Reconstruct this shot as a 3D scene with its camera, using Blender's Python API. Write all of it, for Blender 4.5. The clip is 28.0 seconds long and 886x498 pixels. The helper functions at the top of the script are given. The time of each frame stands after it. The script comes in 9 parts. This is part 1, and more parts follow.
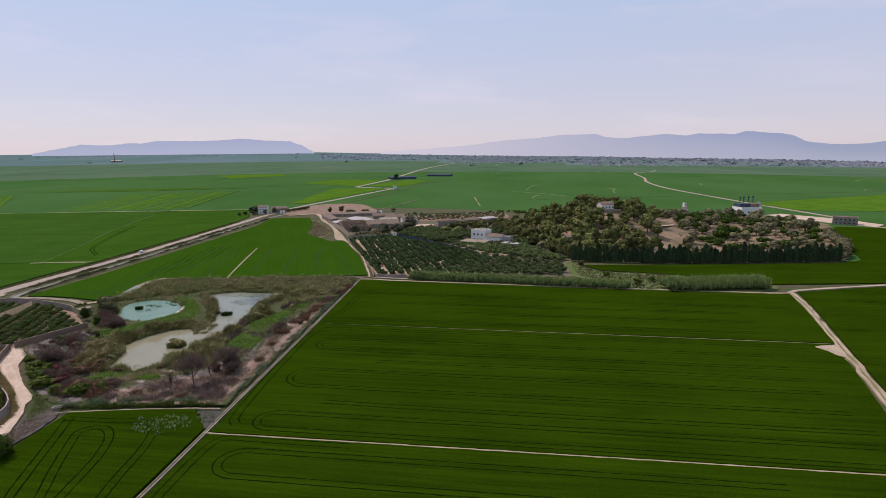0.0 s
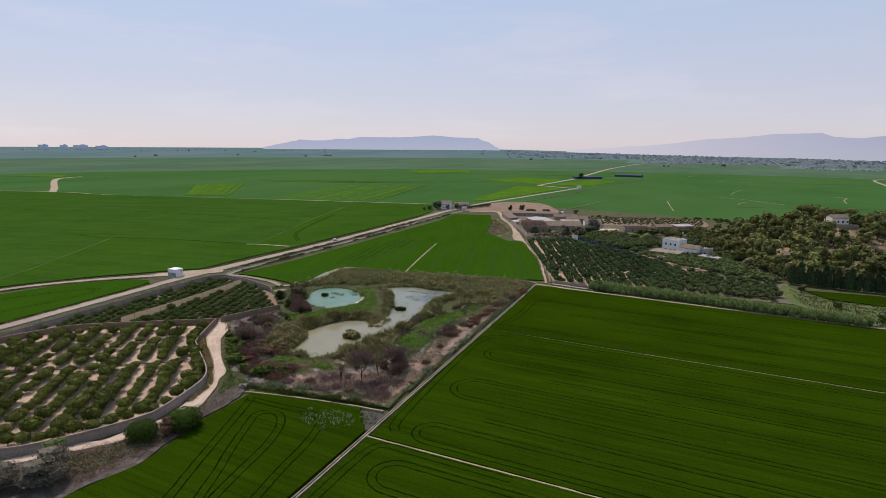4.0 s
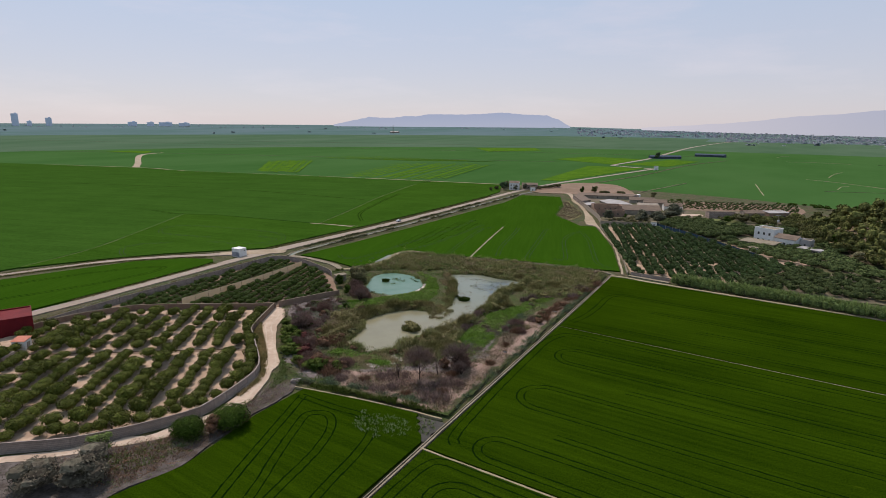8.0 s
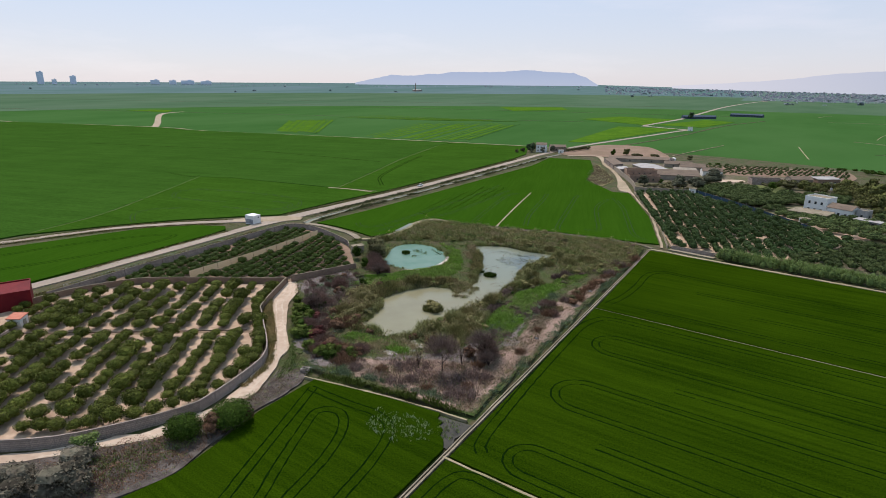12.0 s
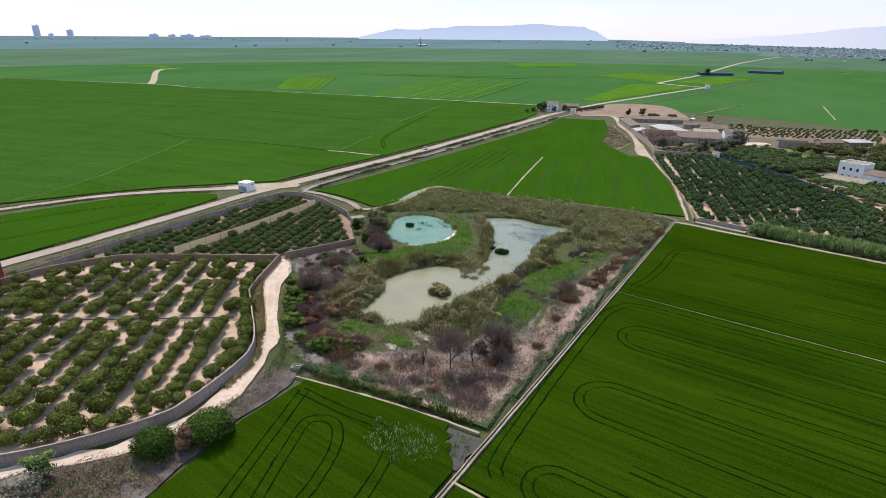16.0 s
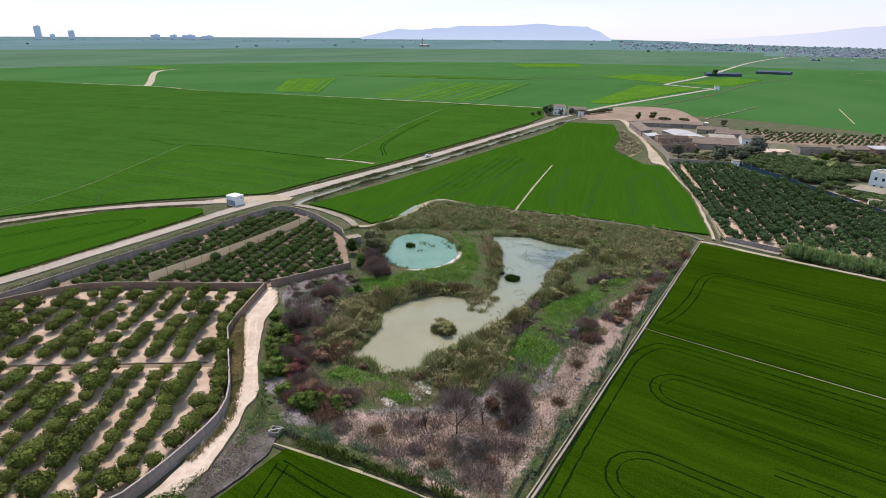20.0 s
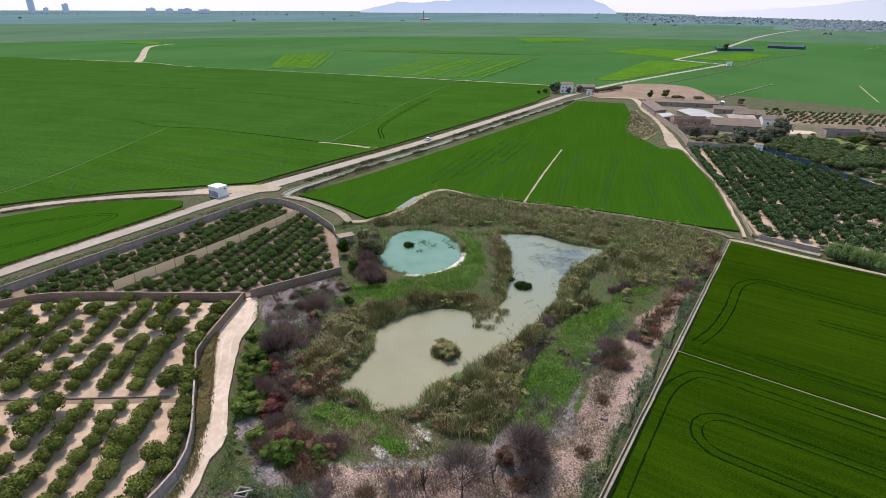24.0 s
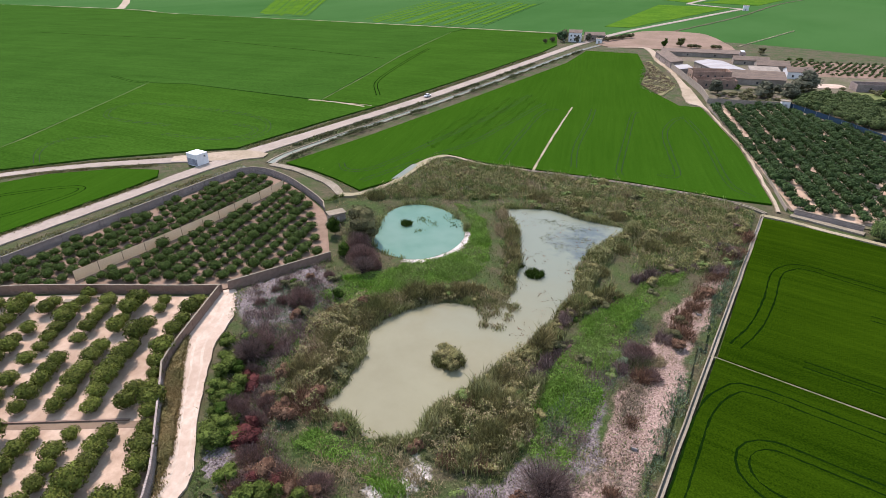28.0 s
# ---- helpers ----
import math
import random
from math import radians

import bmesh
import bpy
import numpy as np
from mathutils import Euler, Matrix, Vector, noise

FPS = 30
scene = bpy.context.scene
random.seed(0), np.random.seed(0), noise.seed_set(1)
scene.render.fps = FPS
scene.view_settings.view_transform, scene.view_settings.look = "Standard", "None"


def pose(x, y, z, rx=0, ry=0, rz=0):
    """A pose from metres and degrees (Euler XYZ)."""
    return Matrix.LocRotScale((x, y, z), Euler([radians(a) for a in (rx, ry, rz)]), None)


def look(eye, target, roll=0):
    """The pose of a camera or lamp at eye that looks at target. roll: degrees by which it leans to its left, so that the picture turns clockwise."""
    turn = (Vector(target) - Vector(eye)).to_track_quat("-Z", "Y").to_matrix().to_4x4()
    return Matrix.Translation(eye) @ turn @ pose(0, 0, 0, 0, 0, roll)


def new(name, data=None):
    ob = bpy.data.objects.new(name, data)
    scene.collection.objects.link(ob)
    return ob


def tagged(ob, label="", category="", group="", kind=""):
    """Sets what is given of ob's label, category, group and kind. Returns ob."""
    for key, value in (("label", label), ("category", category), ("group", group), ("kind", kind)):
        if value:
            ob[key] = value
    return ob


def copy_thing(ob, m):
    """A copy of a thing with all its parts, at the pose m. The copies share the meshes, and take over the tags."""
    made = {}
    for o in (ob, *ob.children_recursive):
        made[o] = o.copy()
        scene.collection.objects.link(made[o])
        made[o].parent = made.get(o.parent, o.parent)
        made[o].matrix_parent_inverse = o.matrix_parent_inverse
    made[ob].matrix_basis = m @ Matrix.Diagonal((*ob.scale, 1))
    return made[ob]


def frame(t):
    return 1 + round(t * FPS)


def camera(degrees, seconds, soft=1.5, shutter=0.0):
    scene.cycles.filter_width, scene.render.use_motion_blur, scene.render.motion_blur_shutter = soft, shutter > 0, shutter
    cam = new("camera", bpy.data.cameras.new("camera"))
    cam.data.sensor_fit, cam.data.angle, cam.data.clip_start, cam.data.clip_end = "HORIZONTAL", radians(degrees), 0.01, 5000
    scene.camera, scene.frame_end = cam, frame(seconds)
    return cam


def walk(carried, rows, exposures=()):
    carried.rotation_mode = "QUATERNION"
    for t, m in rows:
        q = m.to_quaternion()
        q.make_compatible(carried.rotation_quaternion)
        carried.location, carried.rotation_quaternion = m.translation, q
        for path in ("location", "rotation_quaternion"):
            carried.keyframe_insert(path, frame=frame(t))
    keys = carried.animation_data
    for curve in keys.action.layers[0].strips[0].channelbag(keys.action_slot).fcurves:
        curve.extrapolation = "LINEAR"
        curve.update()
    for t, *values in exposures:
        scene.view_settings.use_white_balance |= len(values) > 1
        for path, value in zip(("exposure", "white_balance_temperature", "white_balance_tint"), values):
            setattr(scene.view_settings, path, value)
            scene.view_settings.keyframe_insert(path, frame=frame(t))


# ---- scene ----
cam = camera(76.2, 28.0, 0.85)
# seconds, eye x y z, heading (left of +y), pitch, roll
ROWS = [
    (0, 0, -0, 63, 0, -10.06, -0.43),
    (0.5, -0.01, 1.55, 63.18, 3.21, -10.07, -0.27),
    (1, -0.07, 3.1, 63.3, 6.68, -10.12, -0.05),
    (1.5, 0.04, 4.82, 63.31, 10.98, -10.16, 0.07),
    (2, 0.02, 6.51, 63.4, 12.98, -10.22, 0.12),
    (2.5, -0.33, 8.23, 63.47, 14.24, -10.22, 0.19),
    (3, -0.7, 10.15, 63.47, 15.79, -10.26, 0.26),
    (3.5, -1.14, 12.06, 63.37, 16.99, -10.29, 0.31),
    (4, -1.81, 13.83, 63.33, 18.21, -10.29, 0.36),
    (4.5, -2.32, 15.71, 63.42, 19.93, -10.36, 0.36),
    (6.5, -5.04, 22.92, 63.6, 23.9, -10.53, 0.45),
    (7, -5.89, 24.64, 63.62, 24.35, -10.53, 0.49),
    (7.5, -6.73, 26.24, 63.58, 24.68, -10.92, 0.47),
    (8, -7.6, 28.1, 63.57, 24.92, -12.54, 0.41),
    (8.5, -8.56, 29.96, 63.6, 25.06, -13.57, 0.45),
    (9, -9.52, 31.72, 63.47, 25.16, -14.55, 0.38),
    (9.5, -10.53, 33.59, 63.54, 25.38, -16.03, 0.38),
    (10, -11.56, 35.36, 63.49, 25.46, -16.4, 0.36),
    (10.5, -12.54, 37.23, 63.5, 25.53, -16.5, 0.34),
    (11, -13.6, 39.17, 63.47, 25.57, -16.51, 0.34),
    (11.5, -14.63, 41, 63.47, 26.98, -16.52, 0.4),
    (12, -15.7, 42.89, 63.51, 27.16, -16.54, 0.38),
    (12.5, -16.8, 44.69, 63.45, 27.3, -16.85, 0.42),
    (13, -17.82, 46.45, 63.38, 27.4, -17.27, 0.45),
    (13.5, -18.79, 48.27, 63.43, 27.48, -18.82, 0.4),
    (15.5, -23.09, 55.82, 63.39, 27.62, -20.71, 0.38),
    (16, -24.25, 57.91, 63.38, 27.68, -20.7, 0.39),
    (16.5, -25.43, 59.92, 63.49, 27.69, -20.7, 0.35),
    (17, -26.49, 61.88, 63.64, 27.76, -20.7, 0.37),
    (17.5, -27.72, 63.73, 63.62, 27.76, -20.69, 0.36),
    (18, -28.97, 65.9, 63.7, 27.8, -20.7, 0.32),
    (18.5, -30.02, 68.17, 63.75, 27.86, -20.7, 0.34),
    (19, -31.18, 70.21, 63.9, 27.89, -20.69, 0.33),
    (19.5, -32.36, 72.22, 64.02, 27.91, -20.7, 0.32),
    (20, -33.51, 74.33, 64.08, 27.91, -20.7, 0.31),
    (20.5, -34.7, 76.44, 64.08, 27.92, -20.71, 0.31),
    (21, -35.8, 78.57, 64.13, 27.96, -20.73, 0.29),
    (21.5, -36.76, 80.71, 64.09, 28.01, -20.73, 0.27),
    (23.5, -41.53, 89.46, 64.1, 28.09, -22.33, 0.18),
    (24, -42.79, 91.53, 63.93, 28.06, -23.05, 0.22),
    (24.5, -43.93, 93.56, 63.84, 28.04, -24.52, 0.17),
    (25, -45.09, 95.54, 63.91, 28.03, -27.01, 0.13),
    (25.5, -46.27, 97.56, 64.04, 28.03, -27.99, 0.1),
    (26, -47.38, 99.59, 64.08, 28.05, -27.99, 0.07),
    (26.5, -48.41, 101.61, 64.18, 28.07, -28.03, 0.01),
    (27, -49.54, 103.44, 64.14, 28.05, -28.02, 0.05),
    (27.5, -50.56, 105.27, 64.07, 28.05, -27.99, 0.05),
    (28, -51.48, 107.22, 64.18, 28.1, -28.03, -0),
]


def sight(x, y, z, yaw, pitch, roll):
    a, b = radians(yaw), radians(pitch)
    return look((x, y, z), (x - math.sin(a) * math.cos(b), y + math.cos(a) * math.cos(b), z + math.sin(b)), roll)


EXPOSURES = [(0.0, -0.24, 6750, 27), (4.0, -0.26, 6800, 23), (8.0, -0.29, 6900, 21), (9.0, -0.27, 6900, 21), (10.0, -0.07, 6700, 18), (11.0, -0.05, 6650, 17), (13.5, 0.02, 6650, 17), (15.5, 0.32, 6450, 18), (17.0, 0.3, 6400, 18), (21.5, 0.32, 6400, 18), (24.0, 0.30, 6400, 19), (26.0, 0.43, 6400, 24), (28.0, 0.50, 6400, 25)]
walk(cam, [(t, sight(*r)) for t, *r in ROWS], EXPOSURES)

# ---- world and sun ----
SUN_AZ, SUN_EL = -53.0, 54.0
world = bpy.data.worlds.new("sky")
scene.world = world
world.use_nodes = True
wn = world.node_tree.nodes
sky = wn.new("ShaderNodeTexSky")
sky.sky_type = "NISHITA"
sky.sun_disc = False
sky.sun_elevation, sky.sun_rotation = radians(SUN_EL), radians(SUN_AZ)
sky.altitude, sky.air_density, sky.dust_density, sky.ozone_density = 60, 1.0, 0.3, 4.0
wn["Background"].inputs[1].default_value = 0.13
veil = wn.new("ShaderNodeMix")
veil.data_type = "RGBA"
veil.inputs[0].default_value = 0.78
wco, wsp, wmr, wmx = wn.new("ShaderNodeTexCoord"), wn.new("ShaderNodeSeparateXYZ"), wn.new("ShaderNodeMapRange"), wn.new("ShaderNodeMix")
wmp, wtx, wfr, wisp = wn.new("ShaderNodeMapping"), wn.new("ShaderNodeTexNoise"), wn.new("ShaderNodeMapRange"), wn.new("ShaderNodeMix")
wmx.data_type = wisp.data_type = "RGBA"
wmp.inputs["Scale"].default_value = (1.0, 1.0, 5.0)  # thin wisps of cloud, drawn out along the horizon
wtx.inputs["Scale"].default_value, wtx.inputs["Detail"].default_value, wtx.inputs["Roughness"].default_value = 3.2, 7.0, 0.6
wfr.inputs["From Min"].default_value, wfr.inputs["From Max"].default_value, wfr.inputs["To Max"].default_value = 0.52, 0.8, 0.6
wisp.inputs[7].default_value = (6.6, 6.7, 7.3, 1)
wmr.inputs["From Max"].default_value = 0.30
wmx.inputs[6].default_value, wmx.inputs[7].default_value = (5.55, 5.7, 6.25, 1), (4.05, 5.9, 7.6, 1)
for a, b in ((wco.outputs["Generated"], wsp.inputs[0]), (wsp.outputs["Z"], wmr.inputs["Value"]), (wmr.outputs[0], wmx.inputs[0]), (wmx.outputs[2], wisp.inputs[6]), (wco.outputs["Generated"], wmp.inputs[0]), (wmp.outputs[0], wtx.inputs["Vector"]), (wtx.outputs["Fac"], wfr.inputs["Value"]), (wfr.outputs[0], wisp.inputs[0]), (wisp.outputs[2], veil.inputs[7])):
    world.node_tree.links.new(a, b)
world.node_tree.links.new(sky.outputs[0], veil.inputs[6])
world.node_tree.links.new(veil.outputs[2], wn["Background"].inputs[0])
sun = new("sun", bpy.data.lights.new("sun", "SUN"))
sun.data.energy, sun.data.angle, sun.data.color = 4.4, radians(0.6), (1.0, 0.95, 0.87)
sa, se = radians(SUN_AZ), radians(SUN_EL)
sun.matrix_world = look((math.sin(sa) * math.cos(se) * 300, math.cos(sa) * math.cos(se) * 300, math.sin(se) * 300), (0, 0, 0))


# ---- materials ----
def mat(name, c1, c2, scale=1.0, rough=0.85, c3=None, scale3=0.05, amount3=0.5, bump=0.0, bump_scale=None, island=0.0, per_object=0.0,
        metal=0.0, through_light=0.0, stretch=(1, 1, 1), spec=0.1, detail=6.0):
    """Two colours mixed by fine noise, a third by coarse noise; value varied by island or by object; relief."""
    m = bpy.data.materials.new(name)
    m.use_nodes = True
    nt = m.node_tree
    n, l = nt.nodes, nt.links
    b = n["Principled BSDF"]
    co = n.new("ShaderNodeTexCoord")
    mp = n.new("ShaderNodeMapping")
    mp.inputs["Scale"].default_value = stretch
    l.new(co.outputs["Object"], mp.inputs[0])

    def noise_at(s, d=detail):
        t = n.new("ShaderNodeTexNoise")
        t.inputs["Scale"].default_value = s
        t.inputs["Detail"].default_value = d
        t.inputs["Roughness"].default_value = 0.62
        l.new(mp.outputs[0], t.inputs["Vector"])
        return t.outputs["Fac"]

    def ramp(fac, lo, hi):
        r = n.new("ShaderNodeMapRange")
        r.inputs["From Min"].default_value, r.inputs["From Max"].default_value = lo, hi
        l.new(fac, r.inputs["Value"])
        return r.outputs[0]

    def mix(fac, a, bb):
        x = n.new("ShaderNodeMix")
        x.data_type = "RGBA"
        l.new(fac, x.inputs[0])
        for s, val in ((6, a), (7, bb)):
            if isinstance(val, tuple):
                x.inputs[s].default_value = (*val, 1)
            else:
                l.new(val, x.inputs[s])
        return x.outputs[2]

    col = mix(ramp(noise_at(scale), 0.33, 0.67), c1, c2)
    if c3:
        f = n.new("ShaderNodeMath")
        f.operation = "MULTIPLY"
        f.inputs[1].default_value = amount3
        l.new(ramp(noise_at(scale3, 3.0), 0.42, 0.62), f.inputs[0])
        col = mix(f.outputs[0], col, c3)
    for amt, src in ((island, "island"), (per_object, "object")):
        if amt:
            g = n.new("ShaderNodeNewGeometry").outputs["Random Per Island"] if src == "island" else n.new("ShaderNodeObjectInfo").outputs["Random"]
            r = n.new("ShaderNodeMapRange")
            r.inputs["To Min"].default_value, r.inputs["To Max"].default_value = 1 - amt, 1 + amt
            l.new(g, r.inputs["Value"])
            h = n.new("ShaderNodeHueSaturation")
            l.new(r.outputs[0], h.inputs["Value"])
            l.new(col, h.inputs["Color"])
            col = h.outputs[0]
    l.new(col, b.inputs["Base Color"])
    b.inputs["Roughness"].default_value, b.inputs["Metallic"].default_value = rough, metal
    b.inputs["Specular IOR Level"].default_value = spec
    if bump:
        bp = n.new("ShaderNodeBump")
        bp.inputs["Strength"].default_value = 1.0
        bp.inputs["Distance"].default_value = bump
        l.new(noise_at(bump_scale or scale * 2), bp.inputs["Height"])
        l.new(bp.outputs[0], b.inputs["Normal"])
    if through_light:
        tr = n.new("ShaderNodeBsdfTranslucent")
        l.new(col, tr.inputs[0])
        ms = n.new("ShaderNodeMixShader")
        ms.inputs[0].default_value = through_light
        l.new(b.outputs[0], ms.inputs[1])
        l.new(tr.outputs[0], ms.inputs[2])
        l.new(ms.outputs[0], n["Material Output"].inputs[0])
    return m


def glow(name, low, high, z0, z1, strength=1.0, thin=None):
    """A far backdrop that emits its own hazed colour, from low at z0 to high at z1."""
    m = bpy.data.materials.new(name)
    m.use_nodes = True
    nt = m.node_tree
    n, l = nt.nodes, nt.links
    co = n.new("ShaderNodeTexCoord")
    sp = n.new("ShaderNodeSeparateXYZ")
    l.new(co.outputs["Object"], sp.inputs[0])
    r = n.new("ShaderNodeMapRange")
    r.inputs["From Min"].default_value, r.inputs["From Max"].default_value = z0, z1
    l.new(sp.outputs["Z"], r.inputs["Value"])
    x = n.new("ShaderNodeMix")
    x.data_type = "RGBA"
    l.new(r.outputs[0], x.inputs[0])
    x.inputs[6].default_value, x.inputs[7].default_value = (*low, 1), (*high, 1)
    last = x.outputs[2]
    if thin:  # painted haze: the range is paler towards its far end
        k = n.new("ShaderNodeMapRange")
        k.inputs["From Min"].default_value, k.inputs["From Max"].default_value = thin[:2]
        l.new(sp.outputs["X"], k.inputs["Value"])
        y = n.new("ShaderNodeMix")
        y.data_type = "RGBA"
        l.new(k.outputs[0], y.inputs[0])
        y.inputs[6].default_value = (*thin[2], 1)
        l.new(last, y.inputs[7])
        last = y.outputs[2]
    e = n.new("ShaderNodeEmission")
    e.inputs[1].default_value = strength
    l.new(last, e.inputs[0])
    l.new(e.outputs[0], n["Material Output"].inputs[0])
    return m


def rice(name, dark, light, turn, contrast=1.0, fine=2.6, relief=0.25):
    """Standing rice: leaf grain, long sowing rows at an angle, soft patches and sparse paler strokes."""
    m = bpy.data.materials.new(name)
    m.use_nodes = True
    n, l = m.node_tree.nodes, m.node_tree.links
    b = n["Principled BSDF"]
    co = n.new("ShaderNodeTexCoord")

    def grain(scale, detail, rough, along=(1, 1, 1)):
        mp = n.new("ShaderNodeMapping")
        mp.inputs["Rotation"].default_value = (0, 0, -radians(turn))
        flat = n.new("ShaderNodeMapping")
        flat.inputs["Scale"].default_value = along
        l.new(co.outputs["Object"], mp.inputs[0])
        l.new(mp.outputs[0], flat.inputs[0])
        t = n.new("ShaderNodeTexNoise")
        t.inputs["Scale"].default_value, t.inputs["Detail"].default_value, t.inputs["Roughness"].default_value = scale, detail, rough
        l.new(flat.outputs[0], t.inputs["Vector"])
        return t.outputs["Fac"]

    def span(v, lo, hi, a=0.0, z=1.0):
        k = n.new("ShaderNodeMapRange")
        for key, val in (("From Min", lo), ("From Max", hi), ("To Min", a), ("To Max", z)):
            k.inputs[key].default_value = val
        l.new(v, k.inputs["Value"])
        return k.outputs[0]

    def both(op, u, w):
        k = n.new("ShaderNodeMath")
        k.operation = op
        l.new(u, k.inputs[0])
        l.new(w, k.inputs[1])
        return k.outputs[0]

    leaf = grain(fine, 5.0, 0.62)
    rows = grain(0.9, 3.0, 0.6, (0.035, 1, 1))
    wide = grain(0.10, 3.0, 0.55, (0.10, 1, 1))
    patch = grain(0.025, 4.0, 0.6)
    total = both("ADD", both("ADD", span(leaf, 0.3, 0.7, 0, 0.46), span(rows, 0.3, 0.7, 0, 0.24)), both("ADD", span(wide, 0.32, 0.68, 0, 0.14), span(patch, 0.32, 0.68, 0, 0.16)))
    x = n.new("ShaderNodeMix")
    x.data_type = "RGBA"
    l.new(span(total, 0.5 - 0.5 * contrast, 0.5 + 0.5 * contrast), x.inputs[0])
    x.inputs[6].default_value, x.inputs[7].default_value = (*dark, 1), (*light, 1)
    y = n.new("ShaderNodeMix")
    y.data_type = "RGBA"
    l.new(span(grain(1.3, 4.0, 0.6, (0.16, 1, 1)), 0.69, 0.76, 0, 0.5), y.inputs[0])
    l.new(x.outputs[2], y.inputs[6])
    y.inputs[7].default_value = (light[0] * 1.9, light[1] * 1.45, light[2] * 2.0, 1)
    l.new(y.outputs[2], b.inputs["Base Color"])
    b.inputs["Roughness"].default_value, b.inputs["Specular IOR Level"].default_value = 1.0, 0.0
    bp = n.new("ShaderNodeBump")
    bp.inputs["Strength"].default_value, bp.inputs["Distance"].default_value = 1.0, relief
    l.new(both("ADD", span(leaf, 0, 1, 0, 0.8), span(rows, 0, 1, 0, 0.8)), bp.inputs["Height"])
    l.new(bp.outputs[0], b.inputs["Normal"])
    return m


RICE = rice("rice", (0.0105, 0.040, 0.0022), (0.0335, 0.0850, 0.0064), -76, 1.4, 2.4, 0.2)
# Some distance haze is mixed into the next two greens, lighter and bluer.
RICE_ROAD = rice("rice_by_road", (0.013, 0.0415, 0.0040), (0.0405, 0.099, 0.0108), 4, 0.85, 1.3, 0.15)
RICE_BLUE = rice("rice_cool", (0.0145, 0.0445, 0.0060), (0.041, 0.100, 0.0145), 12, 0.85, 1.1, 0.12)
RICE_DEEP = rice("rice_deep", (0.0056, 0.0172, 0.0005), (0.0288, 0.0588, 0.00186), -8, 0.62, 3.4, 0.3)
RICE_LIGHT = mat("rice_light", (0.050, 0.114, 0.0090), (0.078, 0.152, 0.0155), 0.25, 1.0, (0.034, 0.100, 0.0110), 0.05, 0.6, 0.1, 2.0, spec=0.0)
# Distance haze painted into the base colours: paler and bluer farther out.
RICE_FAR_HAZED = mat("rice_far_hazed", (0.0315, 0.0875, 0.0215), (0.0425, 0.1055, 0.0290), 0.012, 1.0, (0.050, 0.112, 0.034), 0.004, 0.6, stretch=(1, 0.45, 1), spec=0.0)
PLAIN_MID_HAZED = mat("plain_mid_hazed", (0.049, 0.098, 0.051), (0.067, 0.116, 0.066), 0.01, 1.0, (0.084, 0.128, 0.081), 0.003, 0.6, stretch=(1, 0.4, 1), spec=0.0)
PLAIN_FAR_HAZED = mat("plain_far_hazed", (0.06845, 0.1235, 0.1104), (0.09127, 0.1442, 0.1431), 0.006, 1.0, (0.1188, 0.1611, 0.1814), 0.002, 0.5, stretch=(1, 0.3, 1), spec=0.0)
EARTH = mat("earth", (0.0559, 0.0533, 0.0258), (0.107, 0.086, 0.0516), 0.9, 0.95, (0.043, 0.0645, 0.0172), 0.14, 0.9, 0.25, 3.0)
# Trodden wheel gaps: shade between the standing rice is painted as near-black green.
TRACK = mat("trodden_rut_shade", (0.0022, 0.0095, 0.0009), (0.0056, 0.0168, 0.0018), 1.2, 0.8, spec=0.0)
TRACK_FAINT = mat("faint_rut_shade", (0.0035, 0.017, 0.0015), (0.010, 0.032, 0.004), 0.5, 0.8, spec=0.1)
DIKE = mat("dry_dike", (0.2482, 0.1976, 0.1222), (0.3366, 0.2821, 0.1867), 1.2, 0.95, (0.1606, 0.155, 0.0645), 0.15, 0.5, 0.06, 4.0)
GRAVEL = mat("pale_gravel", (0.3008, 0.2338, 0.168), (0.3956, 0.3145, 0.2258), 0.9, 0.95, (0.2217, 0.1751, 0.1095), 0.08, 0.6, 0.04, 5.0)
ASPHALT = mat("bleached_road", (0.2632, 0.2123, 0.1702), (0.3335, 0.2719, 0.2175), 0.7, 0.9, (0.2193, 0.1759, 0.1374), 0.07, 0.5, 0.02, 5.0)
SAND = mat("pink_sand", (0.405, 0.302, 0.225), (0.52, 0.405, 0.315), 0.7, 0.95, (0.315, 0.225, 0.16), 0.1, 0.6, 0.03, 3.5)
ORCHARD_SOIL = mat("sandy_orchard_soil", (0.368, 0.256, 0.178), (0.490, 0.360, 0.262), 0.8, 0.95, (0.265, 0.180, 0.122), 0.16, 0.65, 0.05, 3.0)
CONCRETE = mat("concrete", (0.1929, 0.159, 0.1126), (0.2788, 0.232, 0.1707), 1.1, 0.9, (0.1399, 0.12, 0.07832), 0.2, 0.5, 0.02, 6.0)
BARE = mat("bare_soil", (0.1806, 0.1187, 0.08325), (0.2615, 0.1785, 0.1285), 0.4, 0.95, (0.1449, 0.103, 0.06433), 0.05, 0.6, 0.1, 1.5)
DRYGRASS = mat("dry_grass", (0.172, 0.146, 0.0602), (0.103, 0.129, 0.043), 0.5, 0.95, (0.224, 0.172, 0.0946), 0.07, 0.6, 0.15, 2.0)
SALT = mat("salt_crust", (0.533, 0.482, 0.43), (0.619, 0.585, 0.533), 1.0, 0.9, (0.387, 0.327, 0.275), 0.3, 0.6, 0.05, 4.0)
WATER_TEAL = mat("turquoise_water", (0.084, 0.165, 0.113), (0.101, 0.185, 0.131), 0.2, 0.25, (0.130, 0.202, 0.150), 0.05, 0.6, 0.004, 1.5, spec=0.2)
